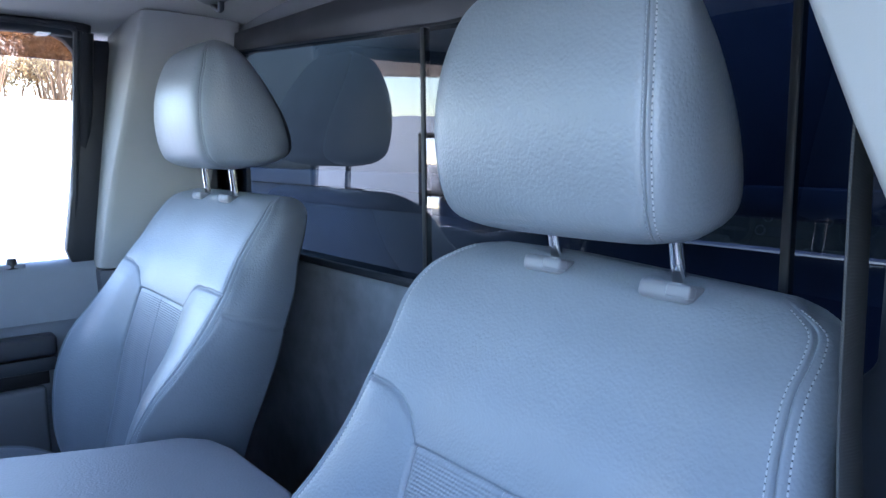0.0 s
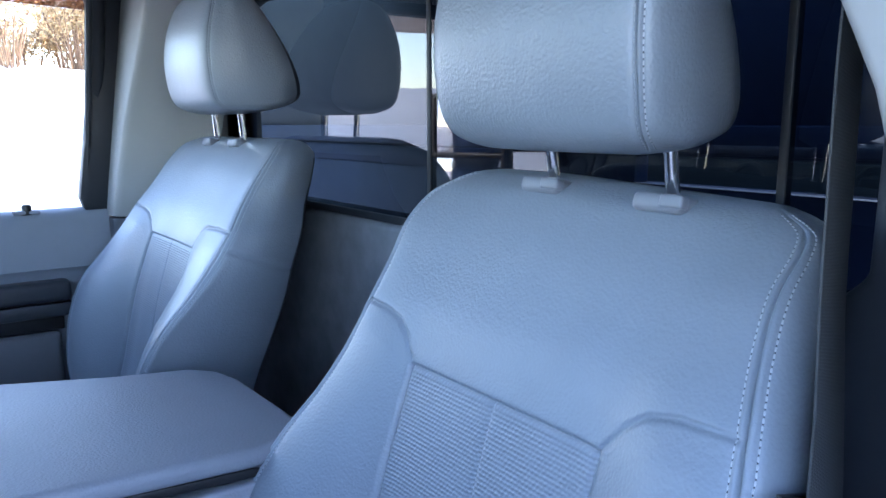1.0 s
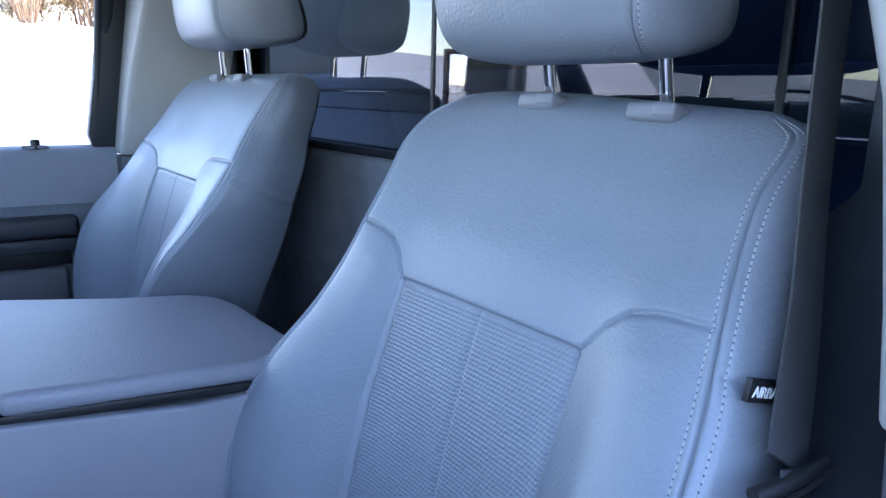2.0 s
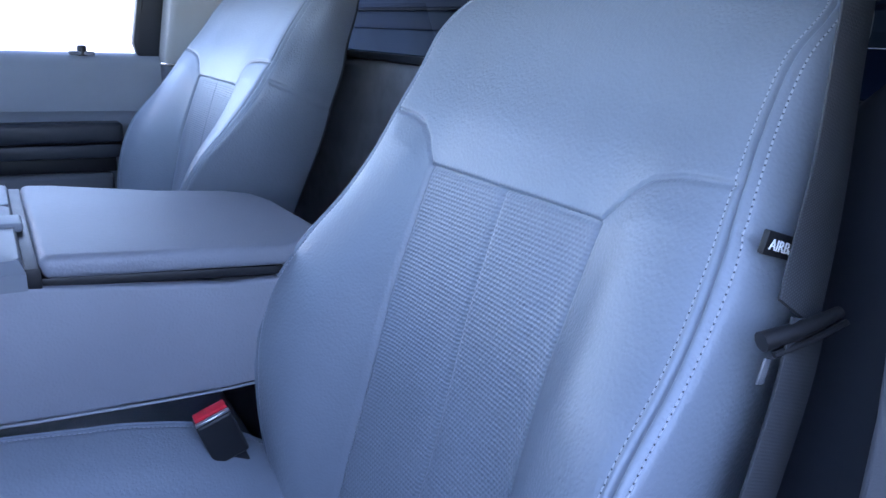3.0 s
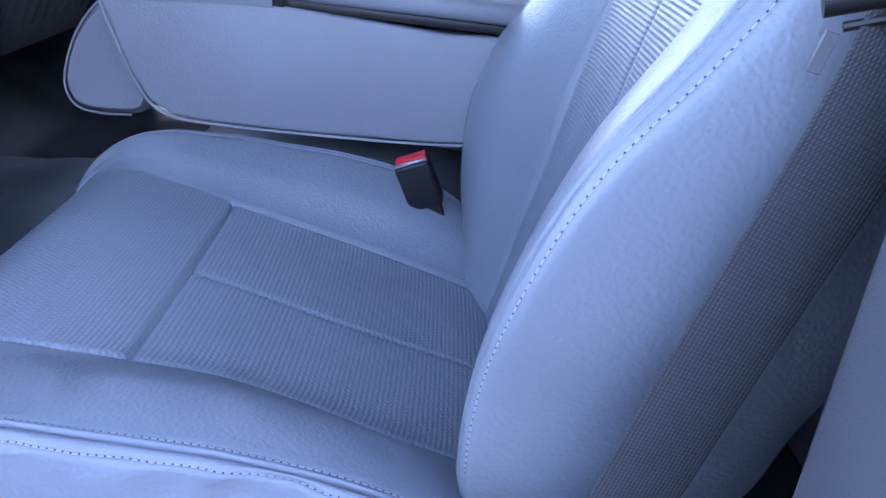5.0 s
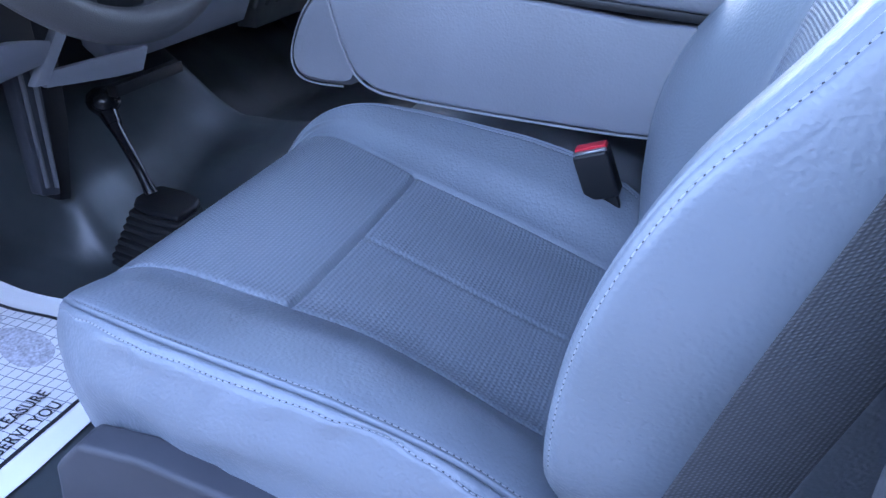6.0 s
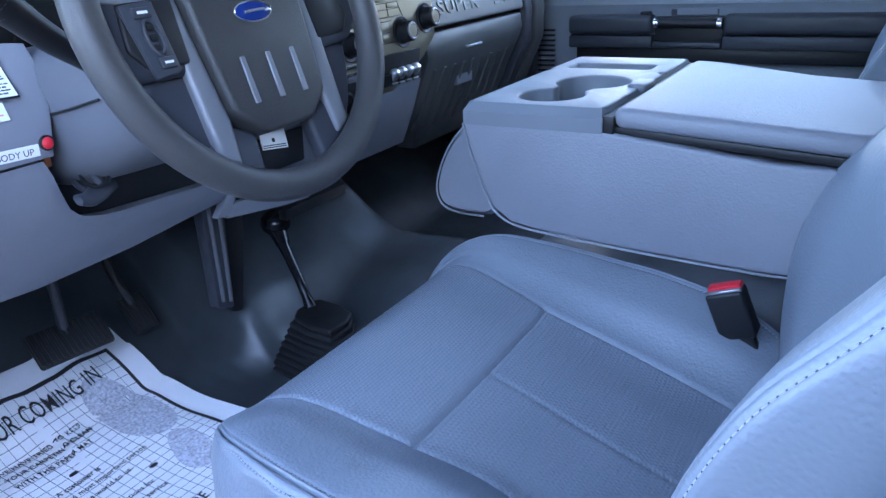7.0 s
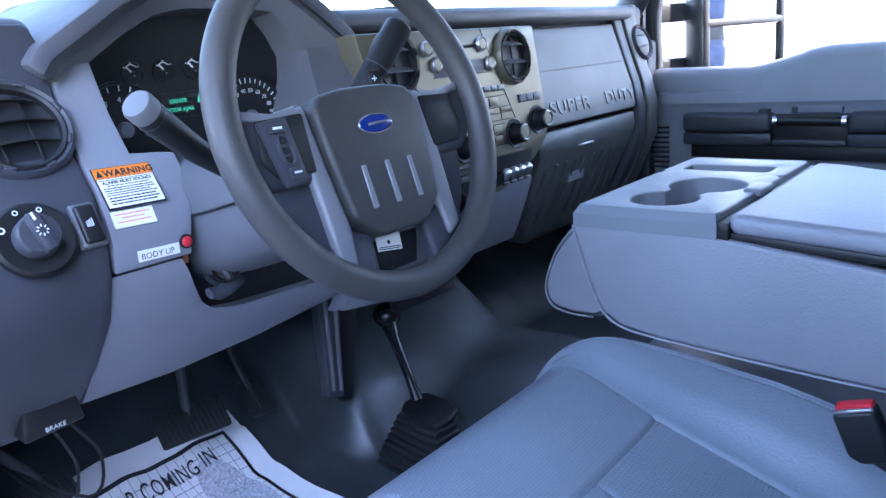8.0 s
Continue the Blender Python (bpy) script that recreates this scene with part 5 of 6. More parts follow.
for x, z in ((-.048, .650), (.113, .653), (.196, .670)):
    m = on_face(face_stack, x, z, .0)
    part("knob_recess", lathe([(.0290, -.001), (.0290, .0012), (.0275, .0018), (.0255, .0004), (0, .0004)], m, 36), GREY_DARK, stack, "recess round the knob")
    kn = part("rotary_knob", lathe([(.0225, -.002), (.022, .004), (.0200, .006), (.0185, .022), (.016, .0245)], m, 32), STALK, stack, "black rotary knob with bright cap")
    part("cap", lathe([(.0125, .023), (.0122, .0260), (0, .0262)], m, 28), STACK, kn)
    part("ring", lathe([(.0126, .022), (.0128, .0262), (.0140, .0270), (.0158, .0258), (.0160, .020)], m, 28), STEEL, kn, "bright metal ring")
sw = on_stack("small_switch_row", .139, .210, .7085, .7245, .003, GREY_DARK, .001)
for k in range(3):
    on_stack("button", .1405 + k * .0232, .1625 + k * .0232, .7100, .7230, .0050, GREY_MID, .001, sw)
on_stack("switch_bay", .010, .150, .566, .622, .0055, BLACK, .004)
bank = on_stack("upfitter_bank", .022, .146, .566, .590, .014, BLACK, .004)
for k in range(4):
    x = .046 + k * .0235
    m = on_face(face_stack, x + .010, .590) @ pose(0, 0, 0, 24)
    part("rocker", box((-.0095, -.0115, .004), (.0095, .0115, .020), .0055, 3, m), STEEL, bank, "bright upfitter rocker")
    part("rocker_lip", box((-.0085, -.018, .012), (.0085, -.011, .024), .002, 2, m), GREY_MID, bank)
on_stack("slot", -.100, -.0285, .6105, .6180, .0012, BLACK, .001)
on_stack("lower_bay", -.115, .008, .552, .606, .005, BLACK, .004)
on_stack("cup_switch", -.075, -.030, .589, .602, .007, SPOKE_SILVER, .004)
m = on_face(face_stack, -.075, .555)
on_dash(part("power_socket", lathe([(.022, -.002), (.022, .006), (.017, .008), (.016, -.01), (0, -.01)], m, 24), BLACK, dash, "black power socket"))
on_dash(part("lower_centre_trim", bevelled(slab([(.392, -.10, .27), (.43, -.15, .262), (.48, -.18, .256), (.545, -.19, .248)], lambda x, z: face_glove(x, z) + .010, .05, 10), .006, 2, 50), GREY_LIGHT, dash, "grey lower centre panel"))

# glove box and passenger side
glove_rows = [(.640, .236, .695), (.648, .236, .702), (.70, .235, .706), (.76, .234, .703), (.82, .233, .698), (.850, .232, .692)]
gl = on_dash(part("glove_box_door", bevelled(slab(glove_rows, face_glove, .05, 20), 0.005, 3, 50), GLOVE, dash, "grey upper glove box door with raised letters"))
gm = on_face(face_glove, .304, .665, .0)
def glove_wrap(m):
    flat = m.inverted()
    return lambda q: Vector((q.x, face_glove(q.x, q.z) - (flat @ q).z - .0002, q.z))


lettering("letters", "SUPER", .040, gm, LETTER_LIT, gl, .0009, glove_wrap(gm), spacing=1.12, wide=1.42, bold=.0008)
gm = on_face(face_glove, .551, .665, .0)
lettering("letters", "DUTY", .040, gm, LETTER_LIT, gl, .0009, glove_wrap(gm), spacing=1.12, wide=1.30, bold=.0008)
part("door_line", box((.24, -.001, .757), (.70, .001, .7585), 0, 1, Matrix.Translation((0, face_glove(.4, .758) - .0005, 0))), GREY_DARK, gl)
low_rows = [(.36, .33, .66), (.42, .29, .665), (.47, .26, .668), (.52, .25, .67), (.58, .246, .68), (.600, .240, .69), (.632, .236, .695)]
lo = on_dash(part("lower_glove_panel", bevelled(slab(low_rows, lambda x, z: face_glove(x, z) + .006, .05, 20), 0.005, 2, 50), GLOVE, dash, "grey ribbed lower panel"))
for k in range(9):
    x = .285 + k * .042
    zt, zb = .555, .415 + .0 * k
    pts = [(x, face_glove(x, z) + .0075, z) for z in np.linspace(zb, zt, 8)]
    part("rib", tube(pts, .0060, 8), GLOVE, lo)
part("bright_strip", box((.40, -.004, .585), (.47, .004, .589), 0.001, 1, Matrix.Translation((0, face_glove(.43, .587) + .005, 0))), STEEL, lo)
part("latch", box((.40, -.006, .50), (.47, .006, .525), 0.003, 2, Matrix.Translation((0, face_glove(.43, .51) + .006, 0))), GREY_LIGHT, lo)
end_rows = [(.36, .70, .78), (.45, .705, .80), (.56, .71, .84), (.64, .712, .866), (.70, .714, .868), (.76, .712, .866), (.82, .708, .862), (.865, .703, .855), (.895, .70, .84)]
on_dash(part("end_panel", bevelled(slab([(z, a + .035, b) for z, a, b in end_rows], lambda x, z: face_glove(x, z) - .010 + .8 * max(0, x - .80) ** 1.2, .12, 12), 0.008, 3, 50), GLOVE, dash, "grey dash end with round vent"))
on_dash(part("end_rib", bevelled(slab([(z, a - .006, a + .034) for z, a, b in end_rows], lambda x, z: face_glove(x, z) - .004, .12, 5), 0.006, 2, 50), GREY_DARK, dash, "dark rib beside the glove box"))
on_dash(part("top_end", box((.74, .995, .83), (.86, 1.50, .893), 0.02, 4), DASH_TOP, dash))
tagged(part("wiper_arm", tube([(.05, 1.50, .885), (.25, 1.46, .925), (.42, 1.44, .935)], .006, 8, 10), BLACK), "black wiper arm at the foot of the windscreen", "wiper")

# brake release below the end panel
rel = thing("brake_release", "black pull handle marked brake under the dash", "handle", at=(-.79, .955, .462))
part("grip", prism([(-.035, -.030), (-.030, .012), (.028, .012), (.034, -.026)], -.024, .02, "y", .004, 3), BLACK, rel)
part("bezel", prism([(-.045, -.006), (-.040, .030), (.040, .030), (.044, -.004)], -.012, .03, "y", .004, 2), GREY_DARK, rel)
lettering("letters", "BRAKE", .0078, facing((-.012, -.0245, -.024), (0, -1, 0)), WHITE, rel, .0002)
for k in range(2):
    tagged(part("cable", tube([(-.78 + .02 * k, .98, .42), (-.765 + .03 * k, .97, .36), (-.78 + .03 * k, 1.0, .30), (-.80, 1.15, .32)], .0022, 8, 16), RUBBER), "thin black cable under the dash", "cable")

# ---- steering column and wheel ----
column_ = thing("steering_column", "dark grey steering column shroud with stalks and ignition", "steering column", at=(-.50, .85, .68))
ci = Matrix.Translation((.50, -.85, -.68))


def on_col(ob):
    ob.matrix_parent_inverse = ci
    return ob


bm = bmesh.new()
rings = []
for y, w, zt, zb in ((.71, .055, .755, .655), (.73, .075, .768, .632), (.78, .095, .755, .600), (.85, .112, .735, .570), (.92, .118, .725, .552), (.99, .118, .715, .545)):
    rr = []
    for k in range(28):
        a = k * math.tau / 28
        cx, cz = math.cos(a), math.sin(a)
        e = .55
        rr.append(bm.verts.new((-.502 + w * math.copysign(abs(cx) ** e, cx), y, (zt + zb) / 2 + (zt - zb) / 2 * math.copysign(abs(cz) ** e, cz))))
    rings.append(rr)
for a, b in zip(rings, rings[1:]):
    for k in range(28):
        bm.faces.new((a[k], a[(k + 1) % 28], b[(k + 1) % 28], b[k]))
bm.faces.new(rings[0])
bm.faces.new(rings[-1])
on_col(part("shroud", bm, SHROUD_GREY, column_, "grey two-piece shroud"))
on_col(part("shroud_seam", tube([(-.605, .79, .672), (-.617, .86, .655), (-.622, .96, .640)], .0016, 6, 10), BLACK, column_))
st = on_col(part("turn_stalk", tube([(-.585, .80, .70), (-.64, .785, .735), (-.672, .776, .760), (-.685, .772, .770), (-.705, .765, .787)], [.011, .0135, .0152, .0158, .0158], 18, 22), STALK, column_, "black turn-signal stalk"))
sd = Vector((-.72, -.30, .62)).normalized()
for d in (.016, .026):
    part("collar", lathe([(.0160, -.0012), (.0164, 0), (.0160, .0012)], facing(Vector((-.706, .7645, .788)) - sd * d, sd), 28), GREY_DARK, st)
part("stalk_cap", lathe([(.0162, -.008), (.0164, .005), (.0145, .0085), (0, .0095)], facing((-.706, .7645, .788), sd), 28), GREY_MID, st, "grey end cap")
st = on_col(part("gear_stalk", tube([(-.410, .80, .752), (-.386, .792, .780), (-.368, .788, .800), (-.350, .785, .820), (-.326, .780, .849)], [.013, .0150, .0165, .0185, .0180], 18, 20), STALK, column_, "black column gear lever"))
part("lever_tip", lathe([(.0182, -.004), (.0180, .006), (.0155, .009), (0, .0095)], facing((-.3255, .7795, .8495), (.6, -.15, .78)), 24), STALK, st)
part("collar", lathe([(.0176, -.001), (.0184, 0), (.0180, .001)], facing((-.364, .787, .804), (.6, -.15, .78)), 24), GREY_DARK, st)
pm = facing((-.381, .776, .790), (-.45, -.87, .2))
part("plus_button", box((-.009, -.011, -.004), (.009, .011, .004), .002, 2, pm), STALK, st)
for lo_, hi_ in (((-.0035, -.0006, .004), (.0035, .0006, .0045)), ((-.0006, -.0035, .004), (.0006, .0035, .0045)), ((.004, -.0095, .004), (.008, -.0083, .0045))):
    part("mark", box(lo_, hi_, 0, 1, pm), WHITE, st)
ig = on_col(part("ignition_lock", lathe([(.017, -.02), (.017, .004), (.014, .007), (.013, .002), (0, .002)], facing((-.583, .864, .580), (-.70, -.70, -.05)), 28), BLACK, column_, "black ignition lock"))
part("key_bow", box((-.004, -.013, .002), (.004, .013, .012), .003, 3, facing((-.583, .864, .580), (-.70, -.70, -.05)) @ pose(0, 0, 0, 0, 0, 25)), GREY_DARK, ig)
on_col(part("lock_housing", lathe([(.024, -.050), (.024, .0), (.021, .006), (.014, .008), (.013, .002), (0, .002)], facing((-.578, .884, .575), (-.70, -.70, -.05)), 28), GREY_DARK, column_, "dark ignition lock housing"))
on_col(part("tilt_lever", tube([(-.560, .880, .562), (-.592, .868, .552), (-.612, .862, .556)], [.014, .011, .008], 12, 10, flat=.6), GREY_DARK, column_, "dark tilt lever"))
# Black sheet set behind the opening in place of its shade.
on_col(part("opening_liner", box((-.640, .935, .485), (-.345, .950, .612), .004), BLACK, column_, "black sheet standing in for shade in the opening"))
on_col(part("copper_terminal", box((-.632, .872, .598), (-.624, .882, .612), .002), plastic("copper", (.55, .20, .09), .35, .1, 300, .1, .8), column_))
on_col(part("lower_bracket", merge(prism([(-.362, .436), (-.338, .434), (-.278, .500), (-.302, .502)], .940, .955, "y", .003, 2), prism([(-.338, .449), (-.130, .438), (-.152, .404), (-.215, .410), (-.338, .428)], .945, .957, "y", .003, 2)), GREY_LIGHT, column_, "pale support bracket"))

wheel = thing("steering_wheel", "dark grey four-spoke steering wheel with oval badge", "steering wheel", at=(-.489, .676, .749))
TILT = facing((0, 0, 0), (0, -math.cos(.3034), math.sin(.3034)))
rim = []
for k in range(96):
    a = k * math.tau / 96
    rim.append(TILT @ Vector((.185 * math.cos(a), .185 * math.sin(a), 0)))
part("rim", tube(rim, .0168, 18, closed=True), RIM_GRIP, wheel, "dark grey textured rim")


def wprism(outline, z0, z1, bevel=.004, seg=3):
    bm = prism(outline, z0, z1, "z", bevel, seg)
    bmesh.ops.transform(bm, matrix=TILT, verts=bm.verts)
    return bm


def wdome(outline, z0, z1, bevel=.008):
    bm = prism(outline, z0, z1, "z", bevel, 4)
    bmesh.ops.triangulate(bm, faces=[f for f in bm.faces if len(f.verts) > 4])
    bmesh.ops.transform(bm, matrix=TILT, verts=bm.verts)
    return bm


pad_line = [(-.078, .022), (-.066, .036), (-.03, .041), (.03, .041), (.066, .036), (.078, .022), (.074, -.04), (.068, -.098), (.040, -.122), (.034, -.125), (-.034, -.125), (-.040, -.122), (-.068, -.098), (-.074, -.04)]
pad = part("airbag_cover", wdome(pad_line, -.035, .004, .012), HUB_PAD, wheel, "black grained airbag cover with three slots")
for a in (-.036, 0, .036):
    part("slot", wprism([(a - .0035, -.046), (a + .0035, -.046), (a + .0042, -.094), (a - .0042, -.094)], .0025, .0055, .001, 1), SPOKE_SILVER, pad, "grey slot")
bd = part("badge", lathe([(0, .0075), (.020, .007), (.0235, .0055), (.0245, .004), (.0245, .001)], TILT @ Matrix.Translation((0, -.004, 0)) @ Matrix.Diagonal((1.06, .43, 1, 1)), 40), BADGE, pad, "blue oval badge with pale border")
part("border", tube([TILT @ Vector((.0255 * math.cos(k * math.tau / 48), -.004 + .0104 * math.sin(k * math.tau / 48), .0052)) for k in range(48)], .0011, 8, closed=True), CHROME, bd)
part("emblem_line", tube([TILT @ Vector(q) for q in ((-.014, -.0048, .0074), (0, -.0040, .0079), (.014, -.0036, .0074))], .0016, 6, 12), CHROME, bd)
part("hub_back", wprism([(-.095, .030), (.095, .030), (.090, -.06), (.07, -.125), (-.07, -.125), (-.090, -.06)], -.06, -.030, .01), GREY_DARK, wheel)
for s_ in (-1, 1):
    sp = part("side_spoke", wprism([(s_ * .080, .034), (s_ * .120, .026), (s_ * .173, .034), (s_ * .181, -.022), (s_ * .150, -.050), (s_ * .085, -.052)], -.030, -.006, .008, 3), GREY_DARK, wheel, "dark side spoke")
    part("spoke_panel", wprism([(s_ * .088, .022), (s_ * .148, .020), (s_ * .154, -.022), (s_ * .140, -.040), (s_ * .092, -.042)], -.009, -.002, .004, 2), BLACK, sp)
    part("silver_spoke", wprism([(s_ * .082, .030), (s_ * .104, .027), (s_ * .100, -.05), (s_ * .098, -.138), (s_ * .075, -.150), (s_ * .069, -.105), (s_ * .076, -.04)], -.032, -.004, .006, 3), SPOKE_SILVER, wheel, "grey lower spoke")
    part("spoke_cap", wprism([(s_ * .092, .030), (s_ * .125, .025), (s_ * .166, .033), (s_ * .167, .022), (s_ * .125, .0165), (s_ * .100, .019)], -.010, -.003, .003, 2), SPOKE_SILVER, wheel, "grey upper edge of the spoke")
    part("spoke_web", wprism([(s_ * .086, -.044), (s_ * .146, -.050), (s_ * .138, -.085), (s_ * .122, -.118), (s_ * .104, -.142), (s_ * .090, -.142)], -.034, -.014, .006, 3), GREY_DARK, wheel, "dark web behind the grey spoke")
    part("lower_spoke", wprism([(s_ * .040, -.120), (s_ * .085, -.10), (s_ * .116, -.143), (s_ * .072, -.177), (s_ * .045, -.172)], -.030, -.010, .006, 3), GREY_DARK, wheel, "dark lower spoke")
keys = part("cruise_panel", wprism([(-.150, .017), (-.113, .019), (-.108, -.048), (-.138, -.052)], -.004, .002, .003, 2), GREY_DARK, wheel, "black cruise control panel")
for x, y, w_, h_ in ((-.130, .008, .010, .0050), (-.122, -.038, .0085, .0055)):
    part("button", wprism([(x - w_, y - h_), (x + w_, y - h_), (x + w_, y + h_), (x - w_, y + h_)], .001, .0050, .002, 2), GREY_DARK, keys)
    part("mark", wprism([(x - w_ * .55, y - .0012), (x + w_ * .55, y - .0012), (x + w_ * .55, y + .0012), (x - w_ * .55, y + .0012)], .0050, .0053, 0, 1), WHITE, keys)
part("rocker_ring", tube([TILT @ Vector((-.1265 + .0085 * math.cos(k * math.tau / 32) - .08 * .015 * math.sin(k * math.tau / 32), -.0145 + .0155 * math.sin(k * math.tau / 32), .0035)) for k in range(32)], .0018, 8, closed=True), GREY_DARK, keys, "glossy oval ring")
for y in (-.005, -.0145, -.024):
    part("button", wprism([(-.1305, y - .0035), (-.1225, y - .0035), (-.1225, y + .0035), (-.1305, y + .0035)], .001, .0045, .0018, 2), BLACK, keys)
part("lower_insert", wprism([(-.050, -.128), (.050, -.128), (.034, -.166), (-.034, -.166)], -.045, -.032, .003, 2), BLACK, wheel)
kt = thing("key_tag", "small white paper key tag hanging below the wheel hub", "tag", at=Vector((-.489, .676, .749)) + TILT @ Vector((-.004, -.130, -.029)))
tagm = TILT @ pose(0, 0, 0, 0, 0, -8)
bm = prism([(-.0185, -.0135), (.0185, -.0135), (.0185, .013), (.010, .020), (-.006, .020), (-.0185, .013)], -.0006, .0006, "z", 0)
bmesh.ops.transform(bm, matrix=tagm, verts=bm.verts)
part("paper", bm, CARDBOARD, kt)
part("hole", lathe([(.0024, .0007), (.0024, .0011), (0, .0011)], tagm @ Matrix.Translation((-.001, -.004, 0)), 12), INK, kt)
bm = merge(*[box((-.017, y, .0007), (.016, y + .0011, .0010), 0) for y in (-.0100, -.0122)])
bmesh.ops.transform(bm, matrix=tagm, verts=bm.verts)
part("printed_line", bm, INK, kt)
part("string", tube([(0, .002, .014), (.002, .006, .022), (.0, .012, .030)], .0008, 6, 8), WHITE, kt)


# ---- centre console (folded middle seat) ----
console = thing("centre_console", "grey leather folded centre seat serving as armrest with cup holders", "console", at=(0, .35, .42))
ki = Matrix.Translation((0, -.35, -.42))


def on_con(ob):
    ob.matrix_parent_inverse = ki
    return ob


side_line = [(.06, .430), (.20, .424), (.37, .429), (.48, .436), (.520, .442), (.545, .458), (.562, .490), (.578, .540), (.588, .578), (.580, .582), (.392, .576), (.195, .574), (.06, .572)]
well_line = side_line[:8] + [(.586, .574), (.568, .574), (.562, .490), (.408, .490), (.402, .570), (.195, .570), (.06, .570)]


def sloped(bm, fall):
    """Lets the upper side sink towards the rear, behind the cup tray."""
    for v in bm.verts:
        if v.co.y < .385 and v.co.z > .5:
            v.co.z -= fall * min(.385 - v.co.y, .19)
    return bm


shell = merge(prism(side_line, -.217, -.200, "x", .0075, 4), prism(side_line, .183, .20, "x", .0075, 4), prism(well_line, -.202, .185, "x", 0))
on_con(part("body", sloped(shell, .105), LEATHER_SIDE_LIT, console, "grey leather sides"))
edge = [(-.214, y, z - .002) for y, z in [(.07, .430), (.20, .4235), (.37, .4285), (.48, .435), (.520, .441), (.546, .457), (.563, .489), (.580, .540), (.5895, .576)]]
on_con(part("piping", tube(edge, .0018, 8, 40), PIPING, console, "grey piping"))
on_con(part("piping", tube([(x + .411, y, z) for x, y, z in edge], .0018, 8, 40), PIPING, console, "grey piping"))
# hard tray with cup holders: a top plate with real holes
def ring_hole(outer, hole, z0, z1, depth):
    """Plate between an outer loop and a hole of as many points, with the walls and floor of the hole."""
    bm = bmesh.new()
    n = len(hole)
    o1, h1 = [bm.verts.new((*p, z1)) for p in outer], [bm.verts.new((*p, z1)) for p in hole]
    hr = [bm.verts.new((p[0] * .985 + .015 * sum(q[0] for q in hole) / n, p[1] * .985 + .015 * sum(q[1] for q in hole) / n, z1 - .004)) for p in hole]
    hb = [bm.verts.new((p[0] * .93 + .07 * sum(q[0] for q in hole) / n, p[1] * .93 + .07 * sum(q[1] for q in hole) / n, z1 - depth)) for p in hole]
    o0 = [bm.verts.new((*p, z0)) for p in outer]
    for k in range(n):
        j = (k + 1) % n
        bm.faces.new((o1[k], o1[j], h1[j], h1[k]))
        bm.faces.new((h1[k], h1[j], hr[j], hr[k]))
        bm.faces.new((hr[k], hr[j], hb[j], hb[k]))
        if not (abs(outer[k][0] - .055) < 1e-6 and abs(outer[j][0] - .055) < 1e-6):      # no wall where the two plates meet
            bm.faces.new((o0[k], o0[j], o1[j], o1[k]))
    bm.faces.new(hb)
    return bm


def loop_of(radius_at, cx, cy, n=64):
    return [(cx + radius_at(a)[0], cy + radius_at(a)[1]) for a in np.linspace(0, math.tau, n, endpoint=False)]


TOPZ = .603
def square_loop(x0, x1, y0, y1, cx, cy, n=64):
    out = []
    for a in np.linspace(0, math.tau, n, endpoint=False):
        dx, dy = math.cos(a), math.sin(a)
        k = min(((x1 if dx > 0 else x0) - cx) / dx if abs(dx) > 1e-9 else 9, ((y1 if dy > 0 else y0) - cy) / dy if abs(dy) > 1e-9 else 9)
        out.append((cx + dx * k, cy + dy * k))
    return out


cups = ((-.138, .492), (-.036, .472))
def cup_union(a, cx=-.088, cy=.482):
    dx, dy = math.cos(a), math.sin(a)
    best = 0
    for x, y in cups:
        r = .046 if x < -.05 else .054
        ox, oy = x - cx, y - cy
        b = dx * ox + dy * oy
        c = ox * ox + oy * oy - r * r
        disc = b * b - c
        if disc > 0:
            best = max(best, b + math.sqrt(disc))
    return (dx * max(best, .028), dy * max(best, .028))


bm = ring_hole(square_loop(-.208, .055, .395, .583, -.088, .482), loop_of(cup_union, -.088, .482), .575, TOPZ, .105)
slot = [(x, y) for x, y in square_loop(.075, .125, .425, .560, .10, .49)]
bm2 = ring_hole(square_loop(.055, .19, .395, .583, .10, .49), slot, .575, TOPZ, .027)
bm = merge(bm, bm2)
bmesh.ops.remove_doubles(bm, verts=bm.verts, dist=1e-5)
tray = on_con(part("cup_tray", bevelled(bm, .006, 3, 50), TRAY_GREY, console, "grey plastic tray with two joined cup holders"))
sk = [(-.218, .392), (-.218, .586), (.198, .586), (.198, .392)]
bm = bmesh.new()
inner = [(-.206, .397), (-.206, .581), (.188, .581), (.188, .397)]
rows_ = [(sk, .574), (sk, .592), (inner, TOPZ + .0002)]
rr = [[bm.verts.new((*p, z)) for p in loop] for loop, z in rows_]
for a, b in zip(rr, rr[1:]):
    for k in range(4):
        bm.faces.new((a[k], a[(k + 1) % 4], b[(k + 1) % 4], b[k]))
bevelled(bm, .012, 4, 20)
part("tray_rim", bm, TRAY_GREY, tray)
part("latch", box((-.070, .386, .596), (-.020, .412, .6075), .004, 3), TRAY_GREY, tray, "pale lid latch")
lid_line = [(-.214, .380), (.165, .380), (.172, .34), (.150, .20), (.120, .10), (.085, .068), (.03, .055), (-.14, .050), (-.190, .06), (-.212, .12)]
bm = prism(lid_line, .5815, .607, "z", .011, 5)
bmesh.ops.triangulate(bm, faces=[f for f in bm.faces if len(f.verts) > 4])
on_con(part("armrest_lid", sloped(bm, .088), LEATHER_SIDE_LIT, console, "padded grey leather lid"))
on_con(part("lid_gap", sloped(merge(box((-.208, .06, .572), (.16, .384, .5825), .002), box((-.2150, .3790, .574), (.192, .3935, .5955), .001)), .112), BLACK, console))
